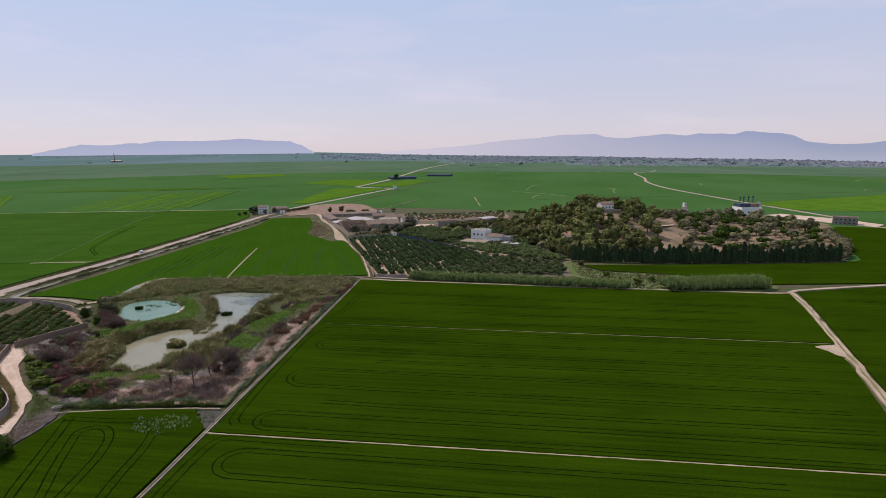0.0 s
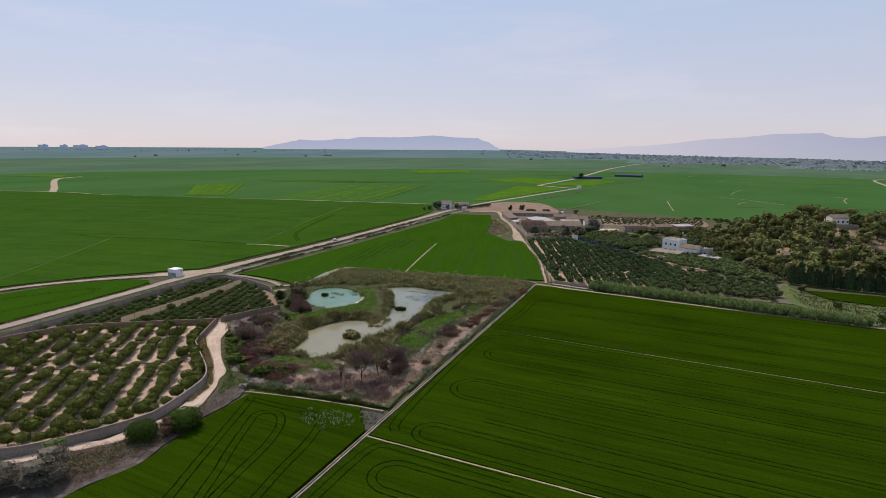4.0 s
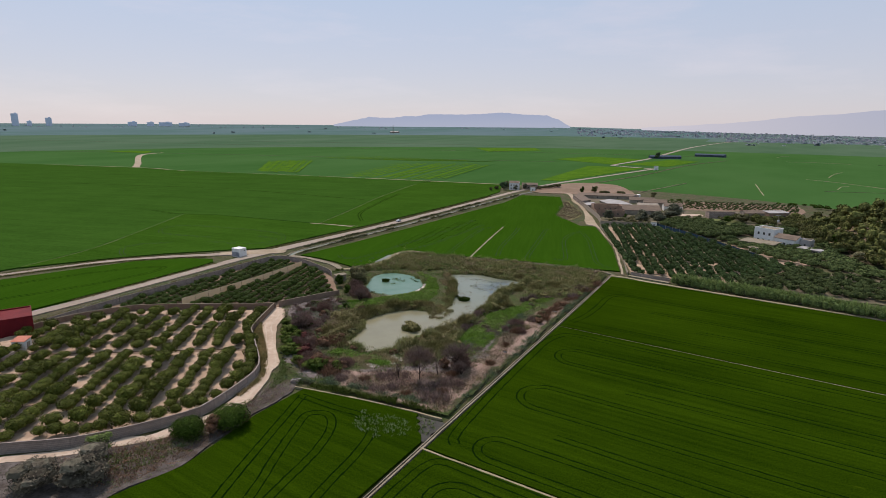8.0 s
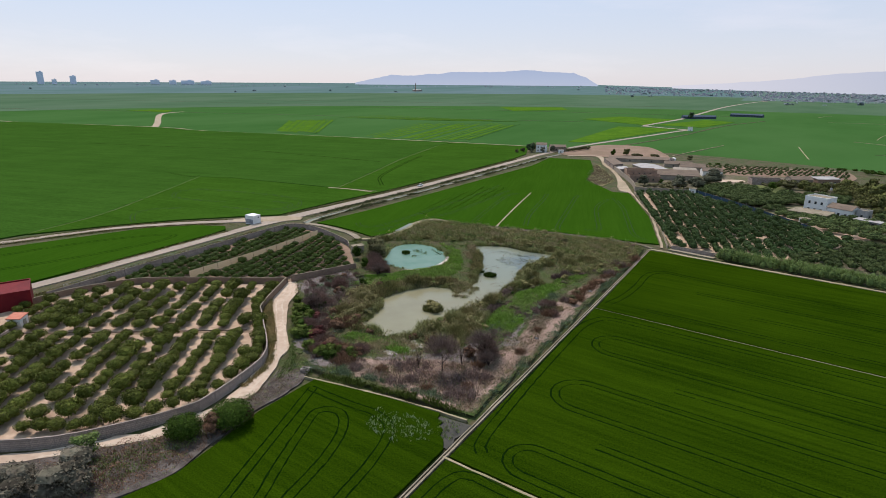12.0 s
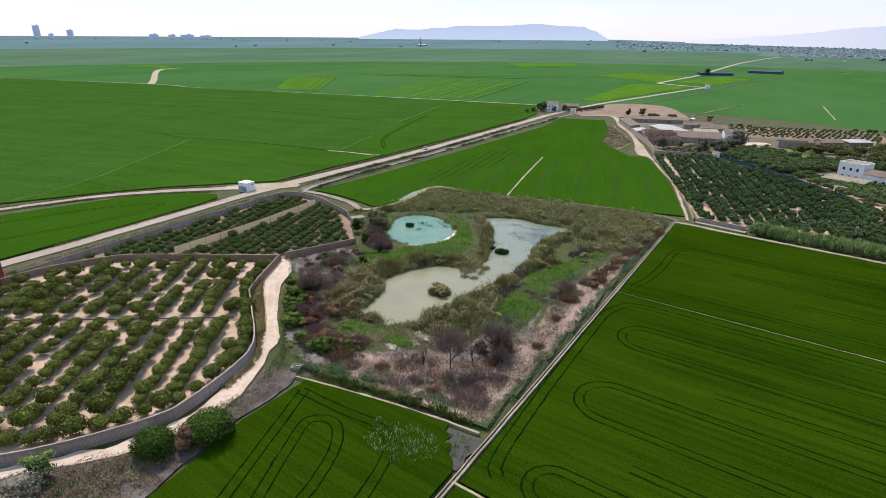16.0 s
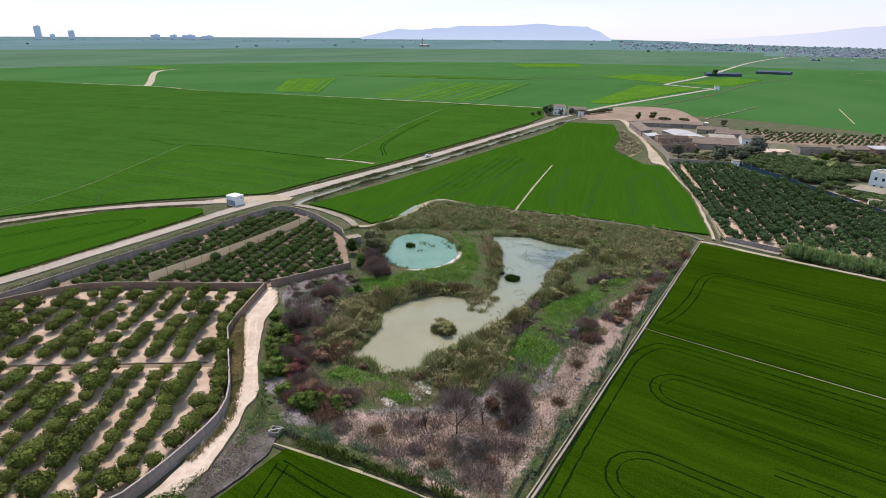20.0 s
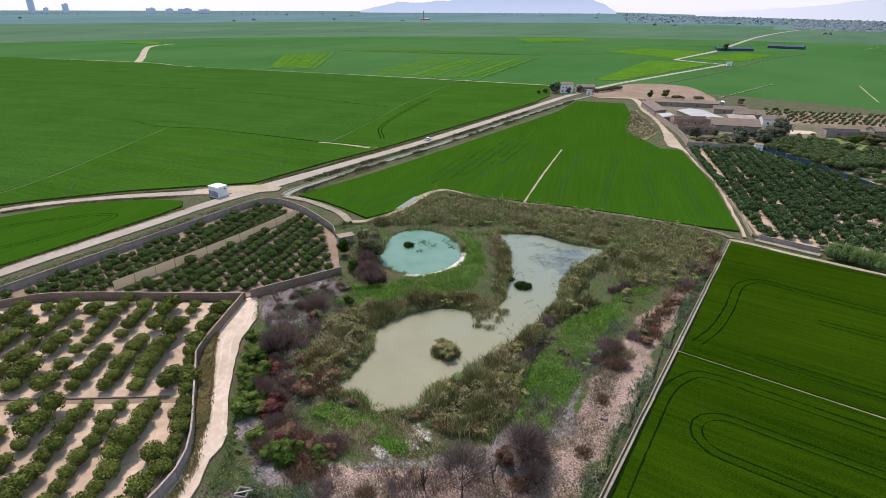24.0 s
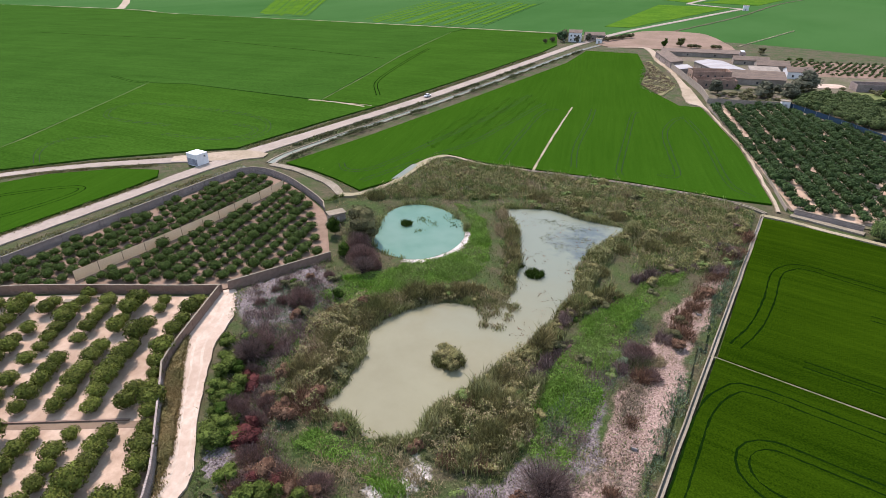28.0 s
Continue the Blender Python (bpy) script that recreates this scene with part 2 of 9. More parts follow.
WATER_CANAL = mat("canal_water", (0.1104, 0.129, 0.0903), (0.1512, 0.1613, 0.1141), 0.2, 0.4, bump=0.003, bump_scale=2.0, spec=0.3)
WALL_GREY = mat("grey_blockwork", (0.285, 0.226, 0.193), (0.395, 0.322, 0.280), 2.0, 0.9, (0.205, 0.166, 0.142), 0.25, 0.6, 0.02, 8.0, per_object=0.10)


def block_courses(m, wide, tall, dark):
    """Adds courses of blocks to a wall material: joints darker and sunk."""
    n, l = m.node_tree.nodes, m.node_tree.links
    b = n["Principled BSDF"]
    co, sp, cb, br, mx = (n.new("ShaderNode" + k) for k in ("TexCoord", "SeparateXYZ", "CombineXYZ", "TexBrick", "Mix"))
    l.new(co.outputs["Object"], sp.inputs[0])
    l.new(sp.outputs["X"], cb.inputs[0])
    l.new(sp.outputs["Z"], cb.inputs[1])
    l.new(cb.outputs[0], br.inputs["Vector"])
    for key, val in (("Scale", 1.0), ("Brick Width", wide), ("Row Height", tall), ("Mortar Size", 0.035), ("Color1", (1, 1, 1, 1)), ("Color2", (0.8, 0.8, 0.8, 1)), ("Mortar", (dark, dark, dark, 1))):
        br.inputs[key].default_value = val
    mx.data_type, mx.blend_type = "RGBA", "MULTIPLY"
    mx.inputs[0].default_value = 1.0
    l.new(b.inputs["Base Color"].links[0].from_socket, mx.inputs[6])
    l.new(br.outputs["Color"], mx.inputs[7])
    l.new(mx.outputs[2], b.inputs["Base Color"])


block_courses(WALL_GREY, 0.42, 0.4, 0.5)
WALL_BROWN = mat("brown_render", (0.175, 0.115, 0.084), (0.235, 0.162, 0.122), 1.2, 0.9, (0.122, 0.088, 0.066), 0.2, 0.5, 0.02, 6.0, per_object=0.08)
WHITE = mat("whitewash", (0.62, 0.61, 0.59), (0.72, 0.71, 0.69), 0.8, 0.8, (0.6, 0.58, 0.55), 0.3, 0.4, 0.01, 5.0)
GREYPAINT = mat("grey_paint", (0.189, 0.189, 0.224), (0.473, 0.464, 0.482), 0.9, 0.8, (0.138, 0.146, 0.172), 0.5, 0.7)
BRICK = mat("old_brick", (0.224, 0.142, 0.103), (0.31, 0.215, 0.159), 1.5, 0.9, (0.163, 0.112, 0.086), 0.25, 0.6, 0.04, 5.0)
ADOBE = mat("old_render", (0.232, 0.194, 0.155), (0.318, 0.267, 0.215), 0.8, 0.9, (0.163, 0.138, 0.112), 0.15, 0.6, 0.03, 4.0)
OXBLOOD = mat("dark_red_paint", (0.129, 0.0103, 0.0138), (0.163, 0.0155, 0.0172), 0.8, 0.7, (0.0946, 0.0086, 0.012), 0.15, 0.6)
TILE = mat("clay_tiles", (0.145, 0.105, 0.078), (0.200, 0.150, 0.114), 1.5, 0.85, (0.105, 0.082, 0.064), 0.2, 0.6, 0.06, 6.0, stretch=(1, 4, 1))
TILE_RED = mat("red_tiles", (0.447, 0.146, 0.0946), (0.516, 0.206, 0.138), 1.5, 0.8, (0.387, 0.172, 0.129), 0.4, 0.5, 0.04, 6.0)
SHEET = mat("fibre_cement_sheet", (0.30, 0.282, 0.272), (0.39, 0.365, 0.345), 0.5, 0.7, (0.25, 0.225, 0.205), 0.1, 0.6, 0.03, 3.0, stretch=(5, 0.5, 1))
GLASS = mat("dark_opening", (0.0258, 0.0301, 0.0344), (0.043, 0.0473, 0.0516), 2.0, 0.25)
METAL = mat("galvanised_steel", (0.344, 0.353, 0.361), (0.447, 0.456, 0.464), 2.0, 0.45, metal=0.7)
BLUENET = mat("blue_net", (0.01548, 0.0387, 0.0672), (0.02322, 0.0516, 0.0828), 2.0, 0.9)
GREYNET = mat("wire_net", (0.5627, 0.4828, 0.3604), (0.6528, 0.5695, 0.4335), 3.0, 0.9, through_light=0.55)
BARK = mat("bark", (0.086, 0.0645, 0.0473), (0.138, 0.107, 0.0817), 3.0, 0.95, bump=0.03)
CHAR = mat("charred_wood", (0.0258, 0.0172, 0.0163), (0.0559, 0.0361, 0.0327), 3.0, 0.95)
BLACKPIPE = mat("weathered_board", (0.258, 0.241, 0.215), (0.344, 0.327, 0.301), 2.0, 0.9)
CARPAINT = mat("white_car_paint", (0.645, 0.645, 0.645), (0.688, 0.688, 0.688), 1.0, 0.3, spec=0.5)
RUBBER = mat("rubber", (0.0172, 0.0172, 0.0172), (0.0258, 0.0258, 0.0258), 5.0, 0.9)
L_CITRUS = mat("citrus_leaves", (0.051, 0.068, 0.011), (0.110, 0.123, 0.022), 0.9, 0.6, (0.084, 0.074, 0.018), 0.25, 0.3, island=0.65, per_object=0.22, through_light=0.1, spec=0.05)
L_CITRUS_DARK = mat("dark_citrus_leaves", (0.030, 0.054, 0.017), (0.049, 0.079, 0.025), 0.9, 0.6, island=0.5, per_object=0.15, through_light=0.08, spec=0.04)
L_FRUIT = mat("fruit_tree_leaves", (0.050, 0.073, 0.025), (0.086, 0.112, 0.040), 0.7, 0.7, island=0.5, per_object=0.2, through_light=0.08, spec=0.03)
MEADOW = mat("dry_meadow", (0.11, 0.13, 0.042), (0.16, 0.165, 0.062), 0.3, 0.95, (0.075, 0.11, 0.03), 0.08, 0.6, 0.1, 2.0)
L_PINE = mat("pine_needles", (0.082, 0.097, 0.028), (0.138, 0.145, 0.046), 0.6, 0.7, (0.12, 0.098, 0.05), 0.2, 0.4, island=0.45, per_object=0.3, through_light=0.08, spec=0.03)
L_OLIVE = mat("olive_leaves", (0.128, 0.120, 0.062), (0.195, 0.176, 0.092), 0.8, 0.7, island=0.4, per_object=0.3, through_light=0.1)
L_CYPRESS = mat("cypress_leaves", (0.026, 0.048, 0.022), (0.050, 0.078, 0.032), 0.8, 0.8, island=0.5, per_object=0.25)
L_REED = mat("giant_reed_leaves", (0.138, 0.200, 0.058), (0.208, 0.270, 0.092), 0.5, 0.7, island=0.45, through_light=0.25)
L_MARSH = mat("marsh_reeds", (0.178, 0.177, 0.067), (0.272, 0.255, 0.114), 0.25, 0.8, (0.145, 0.180, 0.049), 0.06, 0.55, island=0.6, through_light=0.15)
L_GRASS = mat("bright_grass", (0.096, 0.198, 0.020), (0.150, 0.262, 0.038), 0.4, 0.7, (0.150, 0.210, 0.055), 0.08, 0.6, island=0.45, through_light=0.3)
L_GRASSY = mat("green_reed_leaves", (0.098, 0.140, 0.034), (0.150, 0.192, 0.060), 0.3, 0.8, island=0.6, through_light=0.15)
L_TAN = mat("tan_reed_leaves", (0.240, 0.184, 0.098), (0.330, 0.265, 0.152), 0.3, 0.9, island=0.45, through_light=0.15)
L_BLUEGRASS = mat("grey_green_weeds", (0.09482, 0.1355, 0.07445), (0.1355, 0.1691, 0.09482), 0.4, 0.8, island=0.35, through_light=0.15)
L_STRAW = mat("dead_straw", (0.1613, 0.1252, 0.08064), (0.2243, 0.184, 0.1252), 0.4, 0.9, (0.1168, 0.0672, 0.04477), 0.1, 0.6, island=0.4, through_light=0.15)
L_SCORCH = mat("scorched_leaves", (0.120, 0.060, 0.036), (0.186, 0.112, 0.068), 0.5, 0.9, island=0.5, through_light=0.15)
L_HUMMOCK = mat("reed_hummock", (0.114, 0.102, 0.037), (0.222, 0.184, 0.080), 0.35, 0.8, (0.084, 0.110, 0.027), 0.05, 0.55, island=0.6, through_light=0.15)
L_HEDGE = mat("reed_hedge_leaves", (0.078, 0.122, 0.036), (0.145, 0.195, 0.066), 0.5, 0.8, island=0.6, through_light=0.25)
L_BRUSH = mat("burnt_twigs", (0.120, 0.080, 0.069), (0.205, 0.146, 0.126), 0.4, 0.95, island=0.5, through_light=0.2)
L_DRY = mat("dry_yellow_grass", (0.205, 0.150, 0.064), (0.300, 0.225, 0.104), 0.4, 0.9, (0.150, 0.150, 0.052), 0.2, 0.6, island=0.4, through_light=0.25)
VERGE = mat("burnt_verge_soil", (0.036, 0.028, 0.023), (0.104, 0.083, 0.070), 2.2, 0.95, (0.172, 0.148, 0.134), 0.3, 0.6, 0.2, 3.0)
MUD = mat("wet_mud", (0.0325, 0.0325, 0.0273), (0.05525, 0.052, 0.0455), 0.8, 0.65, (0.0715, 0.065, 0.05525), 0.3, 0.5, spec=0.1)
NAVY = mat("dark_blue_sheet", (0.035, 0.05, 0.075), (0.055, 0.075, 0.105), 0.5, 0.6)
L_TWIG = mat("bare_brown_twigs", (0.118, 0.079, 0.067), (0.190, 0.135, 0.112), 0.6, 0.95, island=0.5, through_light=0.1)
# Haze over the town painted into its ground as a grey-blue cast.
TOWNLAND_HAZED = mat("suburb_ground_hazed", (0.082, 0.126, 0.112), (0.115, 0.152, 0.148), 0.02, 1.0, (0.075, 0.13, 0.095), 0.006, 0.6, stretch=(1, 0.4, 1), spec=0.0)
L_STALK = mat("pale_stalk", (0.34, 0.35, 0.24), (0.45, 0.45, 0.33), 0.5, 0.9, island=0.3)
L_TREE = mat("dusty_tree_leaves", (0.068, 0.072, 0.046), (0.112, 0.112, 0.074), 0.6, 0.7, island=0.5, per_object=0.15, through_light=0.06, spec=0.03)
L_DUSTY = mat("dusty_brown_leaves", (0.088, 0.080, 0.056), (0.142, 0.126, 0.092), 0.7, 0.8, (0.07, 0.05, 0.04), 0.5, 0.5, island=0.5, through_light=0.08, spec=0.03)
L_ROUGH = mat("dark_bank_weeds", (0.066, 0.070, 0.030), (0.122, 0.114, 0.054), 0.4, 0.9, (0.056, 0.080, 0.026), 0.1, 0.5, island=0.5, through_light=0.1)
WORN = mat("worn_sand", (0.42, 0.33, 0.25), (0.52, 0.42, 0.33), 0.9, 0.95, (0.34, 0.26, 0.19), 0.2, 0.5, 0.02, 4.0)
GRASSDIKE = mat("grassy_dike", (0.05, 0.085, 0.02), (0.09, 0.115, 0.035), 0.6, 0.95, (0.13, 0.13, 0.06), 0.1, 0.65, 0.04, 5.0)
THINDIKE = mat("thin_dike_earth", (0.1144, 0.1061, 0.0621), (0.1817, 0.1662, 0.1069), 1.5, 0.95, (0.06728, 0.08487, 0.03105), 0.3, 0.7, 0.04, 5.0)
L_HILL = mat("dry_hill_scrub", (0.095, 0.088, 0.05), (0.175, 0.15, 0.095), 0.2, 0.9, (0.075, 0.09, 0.038), 0.05, 0.6, island=0.5)
L_BRAMBLE = mat("bramble_leaves", (0.052, 0.074, 0.014), (0.092, 0.118, 0.024), 0.7, 0.7, island=0.5, per_object=0.25, through_light=0.1, spec=0.03)
L_CITRUS_B = mat("young_citrus_leaves", (0.036, 0.058, 0.012), (0.060, 0.088, 0.018), 0.9, 0.6, island=0.5, per_object=0.12, through_light=0.08, spec=0.04)
L_PURPLE = mat("purple_bare_twigs", (0.122, 0.072, 0.060), (0.212, 0.136, 0.110), 0.6, 0.9, island=0.5, through_light=0.15)
DITCHWATER = mat("ditch_water", (0.0645, 0.0645, 0.0473), (0.0946, 0.0903, 0.0688), 0.4, 0.35, spec=0.3)
L_RED = mat("reddened_leaves", (0.0516, 0.01276, 0.0129), (0.0824, 0.02486, 0.0193), 0.6, 0.8, island=0.5)
L_SHRUB = mat("shrub_leaves", (0.02355, 0.04658, 0.0066), (0.0437, 0.07455, 0.0095), 0.7, 0.7, island=0.5, per_object=0.2, through_light=0.06, spec=0.03)
L_GREY = mat("grey_shrub_leaves", (0.07088, 0.06959, 0.02857), (0.1167, 0.1062, 0.04761), 0.7, 0.8, island=0.45, through_light=0.1)
# Unlit ranges: daylight and haze are emitted as plain colour.
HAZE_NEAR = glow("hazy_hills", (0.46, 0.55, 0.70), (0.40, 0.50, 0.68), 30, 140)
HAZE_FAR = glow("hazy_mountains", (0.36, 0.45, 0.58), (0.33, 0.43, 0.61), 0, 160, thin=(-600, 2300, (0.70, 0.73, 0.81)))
# Haze painted into these walls, pale enough to offset their shaded sides.
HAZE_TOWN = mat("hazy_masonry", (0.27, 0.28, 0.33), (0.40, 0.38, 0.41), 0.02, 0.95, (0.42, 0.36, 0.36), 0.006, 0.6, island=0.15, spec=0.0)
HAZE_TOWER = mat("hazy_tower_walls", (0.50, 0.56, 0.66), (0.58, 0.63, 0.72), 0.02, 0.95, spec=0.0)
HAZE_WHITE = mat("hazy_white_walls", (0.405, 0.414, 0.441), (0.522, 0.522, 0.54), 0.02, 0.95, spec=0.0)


def marsh_material():
    """Marsh floor: four surfaces mixed by where straw, ash and salt lie, with ragged edges."""
    m = bpy.data.materials.new("marsh_floor")
    m.use_nodes = True
    nt = m.node_tree
    n, l = nt.nodes, nt.links
    co = n.new("ShaderNodeTexCoord")

    def tex(s, d=6.0):
        t = n.new("ShaderNodeTexNoise")
        t.inputs["Scale"].default_value, t.inputs["Detail"].default_value, t.inputs["Roughness"].default_value = s, d, 0.65
        l.new(co.outputs["Object"], t.inputs["Vector"])
        return t.outputs["Fac"]

    def span(v, lo, hi):
        k = n.new("ShaderNodeMapRange")
        k.inputs["From Min"].default_value, k.inputs["From Max"].default_value = lo, hi
        l.new(v, k.inputs["Value"])
        return k.outputs[0]

    def mixed(f, a, b):
        x = n.new("ShaderNodeMix")
        x.data_type = "RGBA"
        l.new(f, x.inputs[0])
        for i, c in ((6, a), (7, b)):
            if isinstance(c, tuple):
                x.inputs[i].default_value = (*c, 1)
            else:
                l.new(c, x.inputs[i])
        return x.outputs[2]

    fine, mid = span(tex(3.2, 8.0), 0.38, 0.62), span(tex(0.14), 0.4, 0.6)
    col = mixed(mid, mixed(fine, (0.045, 0.042, 0.02), (0.105, 0.085, 0.05)), mixed(fine, (0.03, 0.055, 0.012), (0.06, 0.085, 0.025)))
    for name, a, b in (("straw", (0.138, 0.086, 0.067), (0.405, 0.285, 0.228)), ("ash", (0.082, 0.064, 0.062), (0.255, 0.212, 0.202)), ("salt", (0.34, 0.28, 0.23), (0.62, 0.57, 0.52))):
        at = n.new("ShaderNodeAttribute")
        at.attribute_name = name
        ad = n.new("ShaderNodeMath")
        ad.operation = "ADD"
        l.new(at.outputs["Fac"], ad.inputs[0])
        l.new(tex(0.9), ad.inputs[1])
        col = mixed(span(ad.outputs[0], 0.85, 1.12), col, mixed(fine, a, b))
    b = n["Principled BSDF"]
    l.new(col, b.inputs["Base Color"])
    b.inputs["Roughness"].default_value, b.inputs["Specular IOR Level"].default_value = 0.95, 0.1
    bp = n.new("ShaderNodeBump")
    bp.inputs["Strength"].default_value, bp.inputs["Distance"].default_value = 1.0, 0.25
    l.new(tex(2.2), bp.inputs["Height"])
    l.new(bp.outputs[0], b.inputs["Normal"])
    return m


MARSH_FLOOR = marsh_material()


# ---- geometry helpers ----
RNG = np.random.default_rng(7)


def mesh(name, verts, faces, materials, parent=None, smooth=False):
    me = bpy.data.meshes.new(name)
    me.from_pydata(np.asarray(verts, float).tolist() if not isinstance(verts, list) else verts, [], faces if isinstance(faces, list) else faces.tolist())
    for m in materials if isinstance(materials, (list, tuple)) else [materials]:
        me.materials.append(m)
    if smooth:
        me.polygons.foreach_set("use_smooth", [True] * len(me.polygons))
    me.update()
    ob = new(name, me)
    ob.parent = parent
    return ob


def part(name, bm, material, parent=None, label="", bevel=0.0):
    if bevel:
        bmesh.ops.bevel(bm, geom=bm.edges[:], offset=bevel, segments=1, affect="EDGES")
    me = bpy.data.meshes.new(name)
    bm.to_mesh(me)
    bm.free()
    me.materials.append(material)
    ob = new(name, me)
    ob.parent = parent
    return tagged(ob, label)


def root(name, x=0, y=0, z=0, rz=0):
    ob = new(name)
    ob.matrix_basis = pose(x, y, z, 0, 0, rz)
    return ob


def box(cx, cy, z0, sx, sy, sz, rz=0, bm=None):
    bm = bm or bmesh.new()
    bmesh.ops.create_cube(bm, size=1, matrix=pose(cx, cy, z0 + sz / 2, 0, 0, rz) @ Matrix.Diagonal((sx, sy, sz, 1)))
    return bm


def tube(a, b, r1, r2, n=7, bm=None):
    bm = bm or bmesh.new()
    a, b = Vector(a), Vector(b)
    d = b - a
    m = Matrix.Translation((a + b) / 2) @ d.to_track_quat("Z", "Y").to_matrix().to_4x4()
    bmesh.ops.create_cone(bm, cap_ends=True, segments=n, radius1=r1, radius2=r2, depth=d.length, matrix=m)
    return bm


def curve_through(pts, step=3.0, closed=False):
    """A smooth line through the points."""
    p = np.array(pts, float)
    q = np.vstack([p[-1], p, p[0], p[1]]) if closed else np.vstack([2 * p[0] - p[1], p, 2 * p[-1] - p[-2]])
    out = []
    for i in range(1, len(q) - 2):
        k = max(1, int(np.linalg.norm(q[i + 1] - q[i]) / step))
        for t in np.arange(k) / k:
            a, b, c, d = q[i - 1:i + 3]
            out.append(0.5 * (2 * b + (c - a) * t + (2 * a - 5 * b + 4 * c - d) * t * t + (3 * b - a - 3 * c + d) * t ** 3))
    if not closed:
        out.append(p[-1])
    return np.array(out)


def uneven(pts, size, step=2.0, seed=0):
    """A closed outline, smoothed and made ragged."""
    p = curve_through(pts, step, True)
    r = np.random.default_rng(seed)
    w = r.normal(0, size, (len(p), 2))
    w = (w + np.roll(w, 1, 0) + np.roll(w, -1, 0)) / 1.7
    return p + w


def slab(name, outline, z0, z1, material, parent=None):
    p = np.array(outline, float)[:, :2]
    area = np.sum(p[:, 0] * np.roll(p[:, 1], -1) - p[:, 1] * np.roll(p[:, 0], -1))
    if area < 0:
        p = p[::-1]
    n = len(p)
    v = [(x, y, z1) for x, y in p] + [(x, y, z0) for x, y in p]
    f = [tuple(range(n))] + [(i, n + i, n + (i + 1) % n, (i + 1) % n) for i in range(n)]
    return mesh(name, v, f, material, parent)


def ribbon(name, pts, width, z0, z1, material, parent=None, ragged=0.0, step=4.0, seed=1):
    """A raised strip along a line; width may be one number or one for each point."""
    p = np.array(pts, float)
    w = np.broadcast_to(np.asarray(width, float), (len(p),))
    q = curve_through(np.column_stack([p, w]), step)
    c, w = q[:, :2], q[:, 2]
    d = np.gradient(c, axis=0)
    d /= np.linalg.norm(d, axis=1)[:, None] + 1e-9
    nrm = np.column_stack([-d[:, 1], d[:, 0]])
    r = np.random.default_rng(seed)
    wl, wr = (w / 2 + r.normal(0, ragged, len(w)) for _ in range(2))
    a, b = c + nrm * wl[:, None], c - nrm * wr[:, None]
    k = len(c)
    col = lambda e, z: np.column_stack([e, np.full(k, z)])
    v = np.vstack([col(a, z0), col(a + nrm * 0.0, z1), col(b, z1), col(b, z0)])
    f = []
    for i in range(k - 1):
        for s in range(3):
            f.append((s * k + i, s * k + i + 1, (s + 1) * k + i + 1, (s + 1) * k + i))
    f = [t[::-1] for t in f]
    return mesh(name, v, f, material, parent)


def inside(poly, pts):
    p, q = np.array(poly, float), np.asarray(pts, float)
    hit = np.zeros(len(q), bool)
    for (x1, y1), (x2, y2) in zip(p, np.roll(p, -1, 0)):
        c = (y1 > q[:, 1]) != (y2 > q[:, 1])
        hit ^= c & (q[:, 0] < (x2 - x1) * (q[:, 1] - y1) / (y2 - y1 + 1e-12) + x1)
    return hit


def edge_distance(poly, pts, closed=True):
    """The distance of each point from the outline or line."""
    p, q = np.array(poly, float), np.asarray(pts, float)
    best = np.full(len(q), 1e9)
    ends = np.roll(p, -1, 0) if closed else p[1:]
    for a, b in zip(p, ends):
        d = b - a
        t = np.clip(((q - a) @ d) / (d @ d + 1e-12), 0, 1)
        best = np.minimum(best, np.linalg.norm(q - a - t[:, None] * d, axis=1))
    return best


def scatter(poly, count, rng, keep=None):
    p = np.array(poly, float)
    lo, hi = p.min(0), p.max(0)
    out = np.zeros((0, 2))
    while len(out) < count:
        q = rng.uniform(lo, hi, (count * 2, 2))
        q = q[inside(p, q)]
        if keep is not None:
            q = q[keep(q)]
        out = np.vstack([out, q])
        if len(q) == 0:
            break
    return out[:count]


def along(pts, count, spread, rng):
    c = curve_through(pts, 1.0)
    i = rng.integers(0, len(c), count)
    return c[i] + rng.normal(0, spread, (count, 2)).clip(-1.8 * spread, 1.8 * spread)


def blades(name, xy, ground, height, width, material, rng, lean=0.35, parent=None, bunch=6, bunch_r=0.3):
    """Grass or reeds: bunches of narrow leaves that rise from each point."""
    n = len(xy) * bunch
    base = np.repeat(xy, bunch, 0) + rng.normal(0, bunch_r, (n, 2))
    gz = np.repeat(np.broadcast_to(ground, (len(xy),)), bunch)
    tall = np.repeat(rng.uniform(0.7, 1.25, len(xy)), bunch) * np.repeat(np.broadcast_to(height, (len(xy),)), bunch) * rng.uniform(0.7, 1.15, n)
    a = rng.uniform(0, 2 * np.pi, n)
    side = np.column_stack([np.cos(a), np.sin(a), np.zeros(n)]) * (width * rng.uniform(0.6, 1.3, n))[:, None] / 2
    tip = np.column_stack([rng.normal(0, lean, (n, 2)) * tall[:, None], tall])
    foot = np.column_stack([base, gz])
    mid = foot + tip * np.array([0.35, 0.35, 0.6])
    v = np.empty((n, 5, 3))
    v[:, 0], v[:, 1], v[:, 2], v[:, 3], v[:, 4] = foot - side * 0.7, foot + side * 0.7, mid + side, mid - side, foot + tip
    i = np.arange(n)[:, None] * 5
    f = [tuple(t) for t in (i + [0, 1, 2, 3])] + [tuple(t) for t in (i + [3, 2, 4])]
    return mesh(name, v.reshape(-1, 3), f, material, parent)


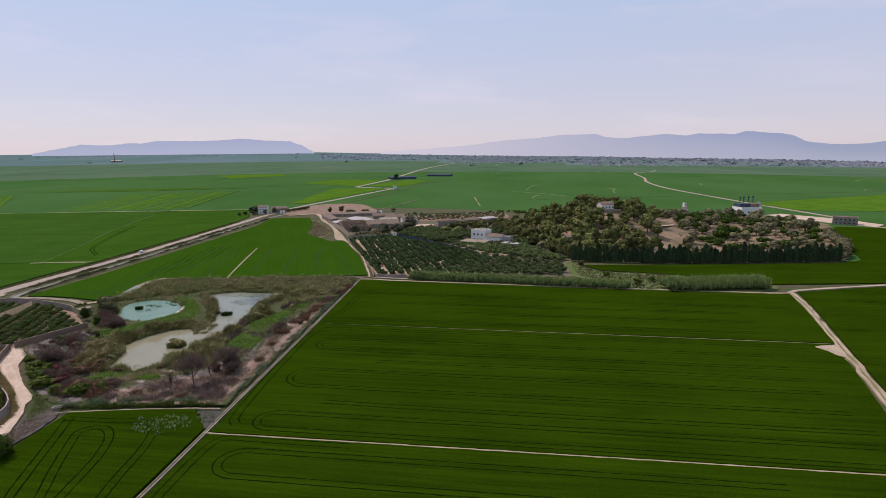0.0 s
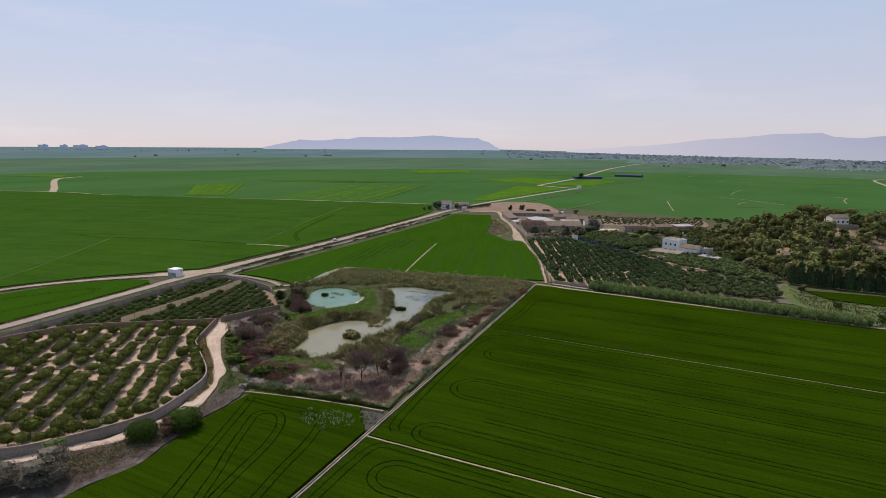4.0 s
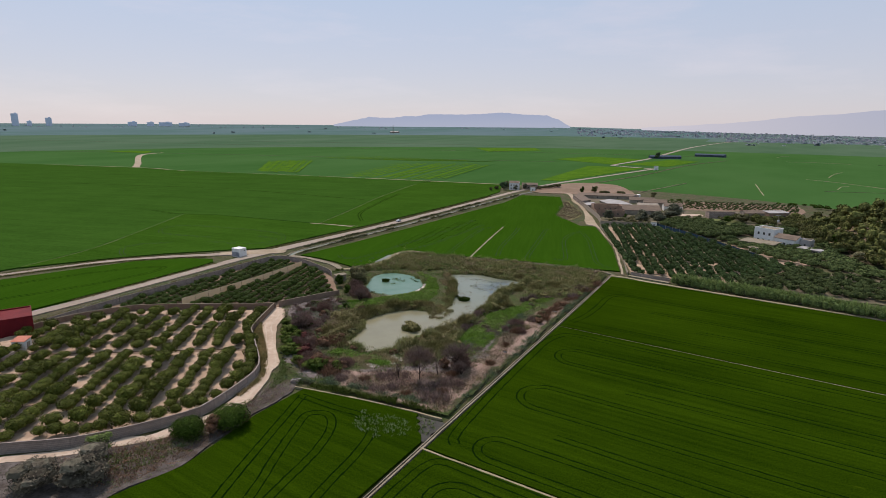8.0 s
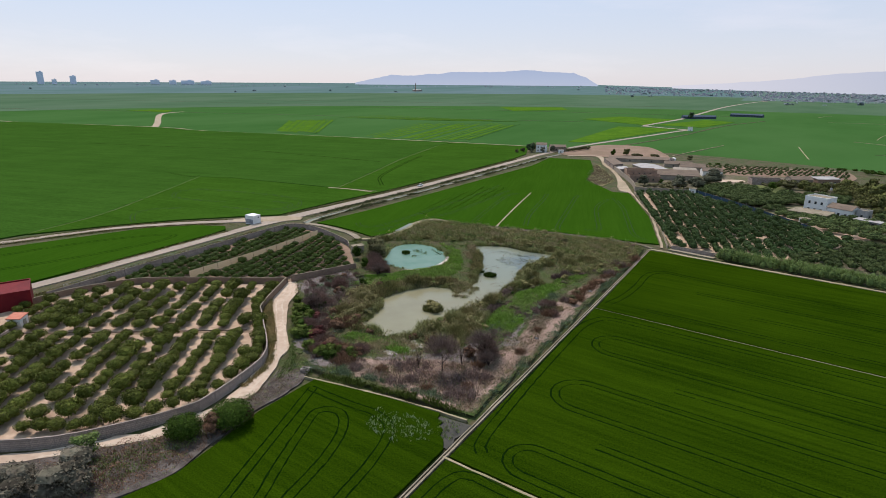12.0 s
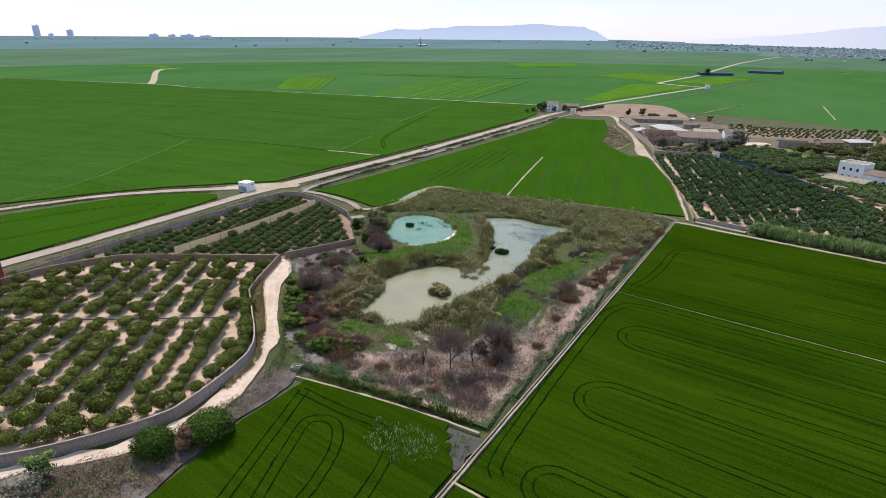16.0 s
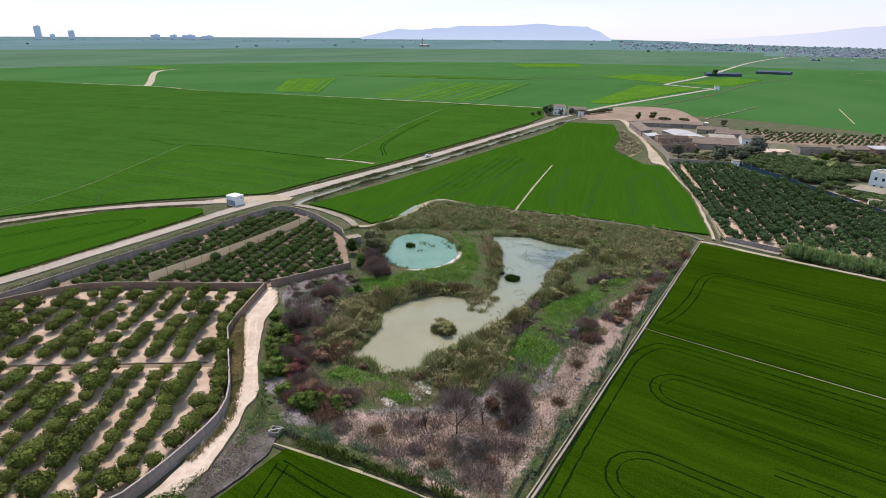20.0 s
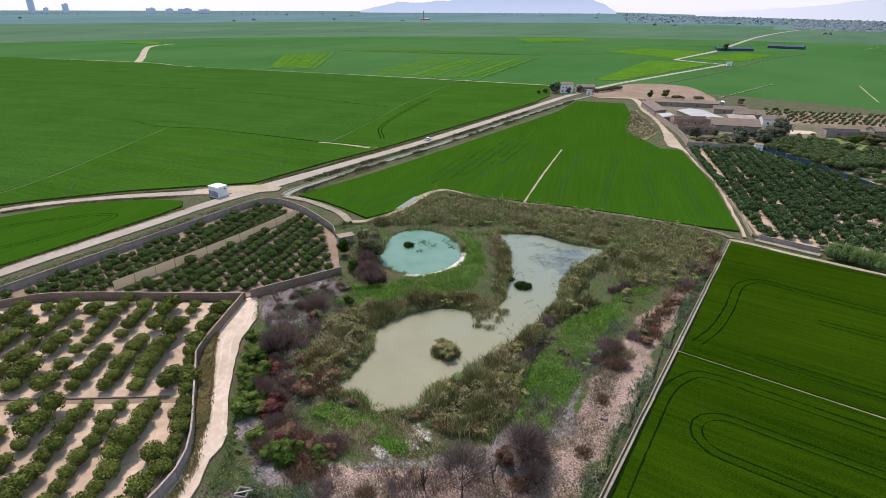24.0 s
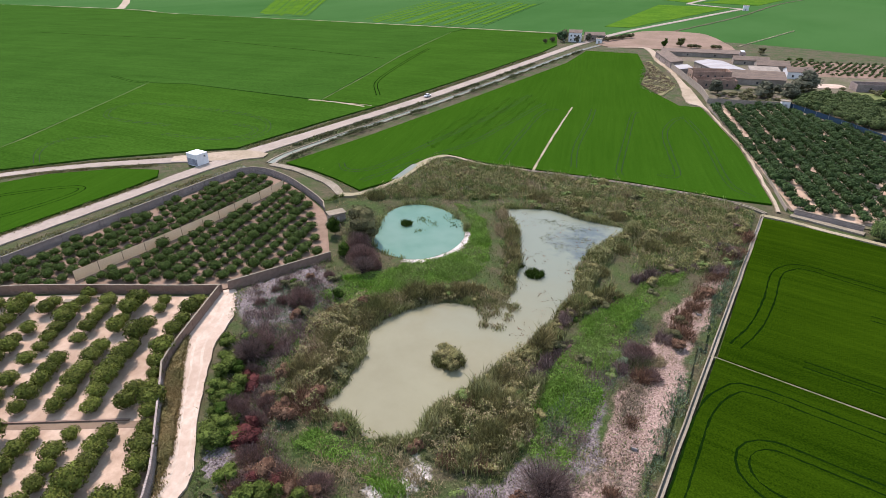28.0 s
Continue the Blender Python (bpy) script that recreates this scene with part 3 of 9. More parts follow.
def leaf_cloud(rng, count, leaf, radius, height, base, lumps=7, lump_size=0.35, core=True, squash=1.0):
    """Vertices and faces of a crown: leaves set on an uneven, lumpy shell round a rough core."""
    d = rng.normal(0, 1, (count, 3))
    d /= np.linalg.norm(d, axis=1)[:, None]
    d[:, 2] = np.where(d[:, 2] < -0.55, -d[:, 2], d[:, 2])
    lump = rng.normal(0, 1, (lumps, 3))
    lump /= np.linalg.norm(lump, axis=1)[:, None]
    lump[:, 2] = np.abs(lump[:, 2]) * 0.9

    def swell(u):
        return 0.78 + lump_size * np.max(np.clip((u @ lump.T - 0.55) / 0.45, 0, 1), axis=1)

    r = swell(d) * rng.uniform(0.80, 1.06, count)
    size = np.array([radius, radius, height / 2])
    c = d * r[:, None] * size + [0, 0, base + height / 2]
    nrm = d / size + rng.normal(0, 0.5, (count, 3)) / radius
    nrm /= np.linalg.norm(nrm, axis=1)[:, None]
    t = np.cross(nrm, rng.normal(0, 1, (count, 3)))
    t /= np.linalg.norm(t, axis=1)[:, None] + 1e-9
    b = np.cross(nrm, t)
    s = (leaf * rng.uniform(0.6, 1.3, count))[:, None] / 2
    v = np.stack([c - t * s - b * s * 0.6, c + t * s * 1.1 - b * s * 0.5, c + t * s * 0.7 + b * s * 0.8, c - t * s * 0.8 + b * s * 0.6], 1).reshape(-1, 3)
    i = np.arange(count)[:, None] * 4
    f = [tuple(q) for q in (i + [0, 1, 2, 3])]
    if core:
        rings, seg = (5, 9) if count > 300 else (4, 6)
        k = len(v)
        cv = []
        for a in range(rings + 1):
            th = np.pi * a / rings
            for g in range(seg):
                ph = 2 * np.pi * g / seg
                u = np.array([np.sin(th) * np.cos(ph), np.sin(th) * np.sin(ph), np.cos(th)])
                cv.append(u * size * 0.80 * swell(u[None])[0] + [0, 0, base + height / 2])
        v = np.vstack([v, cv])
        f += [(k + a * seg + g, k + (a + 1) * seg + g, k + (a + 1) * seg + (g + 1) % seg, k + a * seg + (g + 1) % seg) for a in range(rings) for g in range(seg)]
    return v, f


def merge(clouds):
    """Joins (vertices, faces) pairs."""
    vs, fs, k = [], [], 0
    for v, f in clouds:
        vs.append(v)
        fs += [tuple(i + k for i in t) for t in f]
        k += len(v)
    return np.vstack(vs), fs


def trunk_mesh(rng, height, r, fork=3, spread=0.5):
    bm = tube((0, 0, -0.1), (0, 0, height * 0.55), r, r * 0.75)
    for i in range(fork):
        a = 2 * np.pi * i / fork + rng.uniform(0, 1)
        tube((0, 0, height * 0.5), (math.cos(a) * spread, math.sin(a) * spread, height), r * 0.65, r * 0.3, 5, bm)
    return bm


def clumped_cloud(rng, count, leaf, radius, height, base, clumps=7):
    """A crown of several leafy clumps round a smaller middle one."""
    out = [leaf_cloud(rng, max(40, count // 4), leaf, radius * 0.62, height * 0.66, base, 6, 0.4)]
    for i in range(clumps):
        a = 2 * np.pi * (i + rng.uniform(-0.3, 0.3)) * 0.382 * 2.6
        up = rng.uniform(0.05, 0.62) if i > 1 else rng.uniform(0.5, 0.68)
        out_r = radius * math.sqrt(max(0.1, 1 - (up / 0.85) ** 2)) * rng.uniform(0.5, 0.66)
        s = rng.uniform(0.36, 0.52)
        v, f = leaf_cloud(rng, max(30, int(count * 0.75 / clumps)), leaf, radius * s, height * s, 0, 5, 0.45)
        out.append((v + [math.cos(a) * out_r, math.sin(a) * out_r, base + height * up], f))
    return merge(out)


def clumped_tree(name, rng, radius, height, base, leaf, leaves, label, category, clumps=7, trunk_r=0.09, cover=0.95):
    t = root(name)
    part("trunk", trunk_mesh(rng, base + height * 0.45, trunk_r, 3, radius * 0.4), BARK, t)
    count = int(cover * 4 * math.pi * radius * (radius + height) / 2 / leaf ** 2)
    v, f = clumped_cloud(rng, count, leaf, radius, height, base, clumps)
    mesh("crown", v, f, leaves, t)
    return tagged(t, label, category)


def tree(name, rng, radius, height, base, count, leaf, leaves, label, category, lumps=7, trunk_r=0.09, bark=BARK, lump_size=0.35, crown_name="crown"):
    t = root(name)
    part("trunk", trunk_mesh(rng, base + height * 0.45, trunk_r, 3, radius * 0.4), bark, t)
    v, f = leaf_cloud(rng, count, leaf, radius, height, base, lumps, lump_size)
    mesh(crown_name, v, f, leaves, t)
    return tagged(t, label, category)


def plant(kinds, spots, rng, lo=0.85, hi=1.15, group="", zs=None):
    """Puts copies of the kinds at the spots; the first ones take the originals."""
    for i, (x, y) in enumerate(spots):
        k = kinds[i % len(kinds)]
        s = rng.uniform(lo, hi)
        m = pose(x, y, 0 if zs is None else zs[i], 0, 0, rng.uniform(0, 360)) @ Matrix.Diagonal((s, s, s * rng.uniform(0.9, 1.1), 1))
        if i < len(kinds):
            k.matrix_basis = m
            tagged(k, group=group)
        else:
            copy_thing(k, m)



# ---- land ----
GROUND = -0.30
YARD = mat("weedy_yard", (0.107, 0.086, 0.0602), (0.181, 0.142, 0.103), 0.5, 0.95, (0.0731, 0.0817, 0.0301), 0.06, 0.75, 0.15, 2.0)


def far_rise(d, bearing=-40.0):
    """The far plain climbs gently towards the hills, and stays level on the town's side (bearing in degrees, east of +y)."""
    share = float(np.interp(bearing, [-13.0, 9.0, 120.0, 180.0], [1.0, 0.0, 0.0, 1.0]))
    return 43.0 * share * max(0.0, (d - 2300.0) / 2550.0) ** 1.25


def ground_sheet():
    cx, cy = -100.0, 300.0
    radii = [0, 60, 130, 220, 320, 420, 520, 640, 800, 1000, 1300, 1650, 1900, 2250, 2700, 3200, 3700, 4200, 4600, 4850]
    seg = 192
    v, f = [(cx, cy, GROUND)], []
    for r in radii[1:]:
        for g in range(seg):
            a = 2 * math.pi * g / seg
            v.append((cx + r * math.sin(a), cy + r * math.cos(a), GROUND + far_rise(r, math.degrees((a + math.pi) % (2 * math.pi) - math.pi))))
    for g in range(seg):
        f.append((0, 1 + (g + 1) % seg, 1 + g))
    for k in range(len(radii) - 2):
        for g in range(seg):
            a, b = 1 + k * seg + g, 1 + k * seg + (g + 1) % seg
            f.append((a, b, b + seg, a + seg))
    ob = mesh("ground", v, f, [EARTH, RICE_FAR_HAZED, PLAIN_MID_HAZED, PLAIN_FAR_HAZED, TOWNLAND_HAZED])
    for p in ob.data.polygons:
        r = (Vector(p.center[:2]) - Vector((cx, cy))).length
        # each ring outward takes a more haze-tinted colour
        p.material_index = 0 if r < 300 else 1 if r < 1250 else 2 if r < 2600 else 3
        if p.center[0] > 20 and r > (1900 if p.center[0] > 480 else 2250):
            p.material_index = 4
        p.use_smooth = False
    return tagged(ob, "flat farmland plain reaching the hazy horizon", "ground", kind="structure")


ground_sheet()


def dike_x(y):
    """The straight concrete ditch that edges the rice fields."""
    return -56.3 + 0.0876 * (y - 94.6)


def field(name, outline, material, label, top=0.28, ragged=0.0):
    p = uneven(outline, ragged, 4.0, 3) if ragged else outline
    return tagged(slab(name, p, GROUND - 0.1, top, material), label, "rice field", kind="structure")


def wheel_tracks(parent, line, z=0.29, gauge=1.8, width=0.3, step=1.2, material=None):
    c = curve_through(line, step)
    d = np.gradient(c, axis=0)
    d /= np.linalg.norm(d, axis=1)[:, None] + 1e-9
    nrm = np.column_stack([-d[:, 1], d[:, 0]])
    for s in (-1, 1):
        ribbon("wheel_track", c + nrm * s * gauge / 2, width, z - 0.05, z, material or TRACK, parent, 0.05, 1.5, len(c) + s)


def loop_line(o, u, v, v0, v1, a, b):
    """There along v0, round the end at a, back along v1."""
    o, u, v = (np.array(k, float) for k in (o, u, v))
    r = (v1 - v0) / 2
    pts = [o + u * b + v * v0, o + u * (a + b) / 2 + v * v0, o + u * (a + r) + v * v0]
    pts += [o + u * (a + r - r * math.sin(t)) + v * (v0 + r - r * math.cos(t)) for t in np.linspace(0.25, math.pi - 0.25, 8)]
    return pts + [o + u * (a + r) + v * v1, o + u * (a + b) / 2 + v * v1, o + u * b + v * v1]


U1, V1 = (0.990, -0.139), (0.087, 0.996)
near_field = field("rice_field", [(dike_x(117) + 1.0, 117.9), (115, 96.2), (88, 70), (40, -120), (-75, -120), (dike_x(60) + 1.0, 60)], RICE_DEEP, "deep green rice field with looping wheel tracks")
big_field = field("rice_field", [(dike_x(119.0) + 1.0, 119.0), (dike_x(199) + 1.0, 199.7), (124, 173.3), (118, 155), (105, 125), (96.5, 98.9)], RICE_DEEP, "wide deep green rice field with wheel tracks")
back_field = field("rice_field", [(dike_x(201.5) + 1.0, 200.2), (-40.6, 269.2), (-34.6, 268.8), (-17.6, 264.7), (68.4, 248.5), (141.8, 236.5), (149.5, 236), (141, 212), (126.3, 174.25)], RICE_DEEP, "deep green rice field before a reed hedge")
wheel_tracks(big_field, [(-48.5, 122.5), (-50.0, 127), (-49.2, 150), (-47.6, 172), (-46.3, 185), (-43.5, 191.6), (-39.3, 193.7), (-22.2, 191.2), (30, 183.4), (80, 175.6), (114, 170.5)], gauge=2.0)
wheel_tracks(back_field, [(-43.4, 205), (-40.5, 213), (-38.4, 224), (-37.3, 236), (-35.3, 241.2), (-30.7, 243.8), (-16.6, 240.4), (40, 230), (100, 219.5), (136, 214)], gauge=2.0)
for v0, v1, a in ((2.5, 10.5, 9.5), (26.5, 38, 8.2), (54.5, 64.5, 8.2)):
    wheel_tracks(big_field, loop_line((dike_x(119.6), 119.6), U1, V1, v0, v1, a, 150))


def row_track(parent, o, v, a, b, drift=0.0):
    """A single pass along the rows."""
    o, u, w = (np.array(k, float) for k in (o, U1, V1))
    wheel_tracks(parent, [o + u * a + w * v, o + u * (a * 0.6 + b * 0.4) + w * (v + drift), o + u * b + w * (v + drift * 0.5)], width=0.3)


row_track(big_field, (dike_x(119.6), 119.6), 17.5, 22, 150, -0.8)
row_track(big_field, (dike_x(119.6), 119.6), 46.0, 30, 150, 0.9)
row_track(back_field, (dike_x(201.5), 201.5), 5.5, 14, 160, -0.6)
row_track(back_field, (dike_x(201.5), 201.5), 17.0, 40, 160, 0.8)
row_track(back_field, (dike_x(201.5), 201.5), 29.0, 24, 160, -0.5)
for k in range(3):
    wheel_tracks(near_field, loop_line((dike_x(117), 117), U1, V1, -14 - k * 19, -4.5 - k * 19, 9, 120))
wheel_tracks(near_field, [(-20, 112), (-42, 115.2), (-47.8, 116), (-50.6, 113.5), (-52.2, 103), (-54, 80), (-57, 50)])

verge_line = [(-92.6, 127.2), (-93.2, 113.9), (-92.2, 102.6), (-91.8, 93.7), (-94.6, 85.3), (-99, 70), (-108, 40), (-120, -60)]
left_field = field("rice_field", [(dike_x(120) - 1.1, 120.4), (-56.2, 122.6), (-57.6, 123.8), (-57.9, 125.6), (-59.3, 126.4), (-59.1, 127.8), (-60.6, 128.5), (-60.9, 130.3), (-75, 130.3), (-91.6, 129.0)] + verge_line[1:] + [(-75, -60), (dike_x(60) - 1.3, 60)], RICE_DEEP, "deep green rice field below the marsh with a bare wet corner")
wheel_tracks(left_field, [(-66, 66), (-74.2, 92.9), (-78.3, 103.9), (-81.5, 113.5), (-83.0, 119.5), (-79.2, 121.4), (-75.2, 117.6), (-72.4, 108.7), (-70.9, 94.4), (-68, 70)])
wheel_tracks(left_field, [(-61.5, 80), (-63.7, 97.9), (-64.7, 112.3), (-67, 121), (-72, 124.2), (-78.7, 124.6), (-90, 125.8)])
wheel_tracks(left_field, [(-72, 68), (-79, 90), (-83.5, 105), (-87.2, 118), (-89.5, 126)])

middle_field = field("rice_field", [(-184, 243), (-177.7, 280), (-170.5, 341), (-157, 471), (-159, 524), (-124.7, 527.9), (-108, 470), (-103, 427), (-91, 407), (-78.4, 388), (-69.2, 389.4), (-58.6, 358.5), (-49.6, 330.6), (-38.6, 281), (-49.5, 279.6), (-79.9, 279.6), (-110, 276.2), (-125.5, 274.6), (-139.4, 276.8), (-144.5, 266), (-143.5, 246), (-148, 234.8), (-160, 239), (-172, 242)], RICE, "bright green rice field split by a narrow path")
for line in ([(-97, 284), (-102.7, 306.9), (-108, 345), (-111.2, 362.7)], [(-81.5, 284), (-83.5, 290), (-88.5, 325), (-93.6, 361.1), (-93.0, 368)], [(-73, 368), (-76.3, 361.4), (-77.4, 347.1), (-75.8, 333), (-69.5, 308.5), (-65.8, 294), (-67.6, 289.5), (-71, 291)], [(-43.5, 283.5), (-50.4, 292), (-57.5, 318), (-64.2, 343.5), (-72, 364)],
             [(-121, 279), (-126, 312), (-129.8, 347.2), (-125.8, 356)], [(-146.1, 375.4), (-147.1, 331.8), (-151.1, 289.8), (-152.9, 266.4), (-156.0, 250.5), (-162.2, 247.1), (-167.4, 251.6)],
             [(-134.6, 362.6), (-136.6, 320.3), (-138.1, 294.5), (-143.9, 272.1), (-149.0, 252.5), (-151.8, 241)]):
    wheel_tracks(middle_field, line, width=0.27, material=TRACK_FAINT)
re_ = np.random.default_rng(841)
PALE_EARS = [(-153.2, 284), (-156.2, 301.7), (-157.7, 340), (-154, 366), (-146, 378), (-137, 367), (-134.5, 332), (-139.8, 298), (-147.4, 279)]
ears = scatter(PALE_EARS, 1500, re_, lambda z: np.sin(z[:, 0] * 1.5 + z[:, 1] * 0.15) + 0.6 * np.sin(z[:, 1] * 0.3) > 0.1)
tagged(blades("pale_rice_ears", ears, np.full(len(ears), 0.2), 0.3, 0.14, RICE_LIGHT, re_, 0.8, None, 3, 0.4), "pale yellowish ears dotting the rice rows", "rice", kind="stuff")
road_field = field("rice_field", [(-211, 247), (-206, 290), (-200.8, 322.2), (-235, 317.6), (-317, 314.3), (-337.2, 306.2), (-306.4, 247.7), (-286.3, 205.6), (-278.4, 168), (-262, 194), (-246, 215), (-224, 236)], RICE_ROAD, "bright green rice field along the road")
road_field_back = field("rice_field", [(-200.4, 323), (-190.5, 430), (-185, 505), (-186, 540), (-205, 600), (-286, 597), (-289, 567.5), (-266.4, 455.6), (-230.5, 320)], RICE_ROAD, "green rice field beyond a faint dike")
wide_field = field("rice_field", [(-231, 319), (-267, 455.6), (-289.6, 568), (-288.5, 597), (-436, 585), (-634, 562), (-729, 570), (-1007, 526), (-1000, 150), (-420, -80), (-312, 40), (-288, 118), (-279, 168), (-287, 206), (-307, 248), (-338, 307), (-317, 315)], RICE_BLUE, "vast bluish green rice field across the plain")
wheel_tracks(road_field, [(-249.5, 245.9), (-228, 250), (-219.2, 259), (-222.7, 268), (-236, 270)], width=0.24, material=TRACK_FAINT)
wheel_tracks(road_field, [(-216.7, 252.8), (-214.4, 260.6), (-219.4, 272), (-230.6, 280.5), (-247.8, 282.9), (-273.5, 280.5), (-298.2, 275.8), (-304.2, 264.2), (-294.2, 252.7), (-281.8, 251.2), (-257.4, 255.4)], width=0.22, material=TRACK_FAINT)
wheel_tracks(road_field, [(-258, 203), (-268, 209), (-275, 216.3), (-275, 225), (-264.6, 235.4)], width=0.24, material=TRACK_FAINT)
wheel_tracks(wide_field, [(-370.9, 308.8), (-345.9, 304.8), (-340, 309)], width=0.4)
wheel_tracks(road_field_back, [(-212, 340), (-232, 370), (-250, 430), (-262, 480)], width=0.5)
wedge_field = field("rice_field", [(-266, 148), (-251.5, 182), (-244, 198.5), (-229, 212.5), (-216, 218), (-211.5, 214), (-210.6, 205), (-211.6, 167), (-214, 128), (-226, 40), (-292, 40)], RICE, "wedge of green rice between two pale roads")
wheel_tracks(wedge_field, [(-262, 120), (-247, 165), (-232, 190), (-222, 196), (-221, 180), (-230, 150), (-250, 110)])
field("rice_field", [(76, 301), (82, 288), (112, 277), (152, 254.5), (205, 255), (420, 293), (470, 440), (352, 428), (310, 442), (287, 413), (234, 309), (218, 301), (129, 299.5)], RICE_DEEP, "green rice field beside the cypress hedge")
side_field = field("rice_field", [(155, 239.5), (205, 249.2), (420, 287), (500, 150), (140, 60), (101, 102), (112.4, 132), (122.4, 156.5), (146.2, 215)], RICE_DEEP, "green rice field beyond the dirt track")
wheel_tracks(side_field, [(165, 225), (200, 215), (240, 205), (280, 195)])
FAR_FIELDS = ((RICE_FAR_HAZED, [(-543, 597), (-688, 786), (-638, 848), (-483, 609)]), (RICE_FAR_HAZED, [(-413, 591), (-476, 862), (-322, 904), (-281, 607)]),
              (RICE_LIGHT, [(-270, 1083), (-225, 1201), (-121, 1160), (-148, 988)]), (RICE_LIGHT, [(-183, 673), (-178, 934), (-94, 932), (-160, 676)]),
              (RICE_FAR_HAZED, [(-655, 880), (-635, 996), (-326, 955), (-480, 905)]), (RICE_LIGHT, [(-572, 1446), (-436, 1540), (-386, 1408), (-478, 1290)]),
              (RICE_LIGHT, [(-1171, 828), (-1168, 883), (-1112, 893), (-1051, 834)]), (RICE_LIGHT, [(-133, 997), (-74, 1174), (-24, 1145), (-65, 981)]),
              (RICE_LIGHT, [(345, 640), (575, 733), (470, 540), (356, 560)]))
for m, p in FAR_FIELDS:
    tagged(slab("far_rice_field", p, -0.35, 0.0 if m is RICE_LIGHT else -0.05, m), "paler yellow-green rice field far across the plain" if m is RICE_LIGHT else "far green rice field with yellow strips", "rice field", kind="structure")
for quad in ([(-543, 597), (-688, 786), (-638, 848), (-483, 609)], [(-413, 591), (-476, 862), (-322, 904), (-281, 607)], [(-655, 880), (-635, 996), (-326, 955), (-480, 905)]):
    a, b, c, d = (np.array(k, float) for k in quad)
    strips = tagged(root("harvest_strips"), "yellow-green strips across a far rice field", "crop strips", kind="structure")
    for n_strip, k in enumerate(np.linspace(0.03, 0.97, 19)):
        k += RNG.normal(0, 0.012)
        p, q = a + (d - a) * k, b + (c - b) * k
        ribbon("strip", [p + (q - p) * RNG.uniform(0.0, 0.1), (p + q) / 2, p + (q - p) * RNG.uniform(0.85, 1.0)], RNG.uniform(1.5, 4.5), -0.2, 0.02 + 0.012 * n_strip, RICE_LIGHT, strips, 0.5, 20.0)
for x0, y0, x1, y1 in ((-1900, 640, -250, 1010), (-900, 1250, 0, 1330), (-1500, 1500, -200, 1750), (100, 700, 900, 820), (250, 1200, 1500, 1300), (-2200, 1150, -1000, 1300), (41.9, 744.8, 41.9, 630.7), (147.7, 1459, 118, 1380), (118, 1223, 214, 1209), (410, 1530, 503, 1429), (254, 893, 267, 875), (267, 875, 241, 790), (102, 840, 167, 749), (115, 724, 132, 767), (130, 876, 164, 990), (790, 1345, 863, 1311), (747, 1029, 895, 1145), (602, 807, 640, 830), (440, 957, 450, 985)):
    ribbon("far_dike", [(x0, y0), ((x0 + x1) / 2, (y0 + y1) / 2 + 12), (x1, y1)], 0.75, -0.4, -0.02, THINDIKE if abs(x1 - x0) > 400 else DIKE, None, 0.2, 20.0)
for o in [o for o in scene.objects if o.name.startswith("far_dike")]:
    tagged(o, "thin pale earth dike between far fields", "dike", kind="structure")

# roads, dikes and ditches
ROAD = [(-236, -80), (-222, 40), (-209, 138), (-207.5, 166), (-206, 195), (-205.3, 222), (-203, 245), (-197, 290), (-189.5, 348), (-182.5, 430), (-177, 505), (-172, 560), (-158, 642), (-122, 772), (-87, 897), (-78, 918)]


def road(name, pts, w, mtl, label, z=0.06, ragged=0.12, step=4.0):
    return tagged(ribbon(name, pts, w, -0.4, z, mtl, None, ragged, step), label, "road", kind="structure")


road("road", ROAD, [5.3] * 6 + [7.4] + [5.8] * 9, ASPHALT, "pale bleached country road across the rice fields")
road("road_far", [(-80, 921), (-110, 940), (-146, 965), (-130, 1080), (-111, 1201), (-90, 1480), (-63, 1796), (-20, 2110), (34, 2410), (60, 2500)], 8.0, ASPHALT, "pale road winding to the distant town", -0.05, 0.2, 30.0)
road("side_road", [(-320, 40), (-290, 112), (-272, 160), (-257, 191), (-242, 209), (-222, 226), (-206, 239)], [4.0, 4.0, 4.0, 4.2, 4.6, 5.2, 8.0], ASPHALT, "pale side road joining at the white hut", 0.075)
road("forecourt", [(-222, 228), (-212, 236), (-203, 243), (-196, 246)], [5, 9, 10, 4], GRAVEL, "pale gravel apron round the white hut", 0.085)
road("far_track", [(-1100, 545), (-1007, 528), (-729, 573), (-634, 564), (-436, 587), (-203, 606), (-176, 590)], 3.0, DIKE, "long earth bank across the plain", 0.05, 0.4, 15.0)
road("far_spur", [(-737, 570), (-800, 622), (-999, 780), (-1041, 864)], [9, 9, 9, 4], GRAVEL, "short pale road between far fields", -0.05, 0.3, 15.0)
road("right_track", [(70, 30), (100, 108), (110.6, 132.5), (119.9, 154.6), (129.2, 179), (144.3, 215.8), (151.5, 239)], 2.3, GRAVEL, "pale dirt track edging the rice field", 0.2, 0.3)
road("track_grass", [(70, 30), (100, 108), (110.6, 132.5), (119.9, 154.6), (129.2, 179), (144.3, 215.8), (150, 236)], 0.6, DRYGRASS, "dry grass strip between the wheel ruts", 0.26, 0.2)
road("right_track_back", [(151, 239), (156, 242.5), (203, 251.6), (420, 290), (700, 340)], 2.2, GRAVEL, "pale dirt track between rice fields", 0.2)
tagged(slab("turning_patch", [(117.6, 171.0), (120.5, 172.0), (125.0, 172.4), (123.5, 168.0), (121.0, 161.6), (119.6, 163.4), (119.4, 166.8), (118.6, 168.6)], -0.4, 0.285, GRAVEL), "bare pale patch beside the track", "dirt patch", kind="structure")
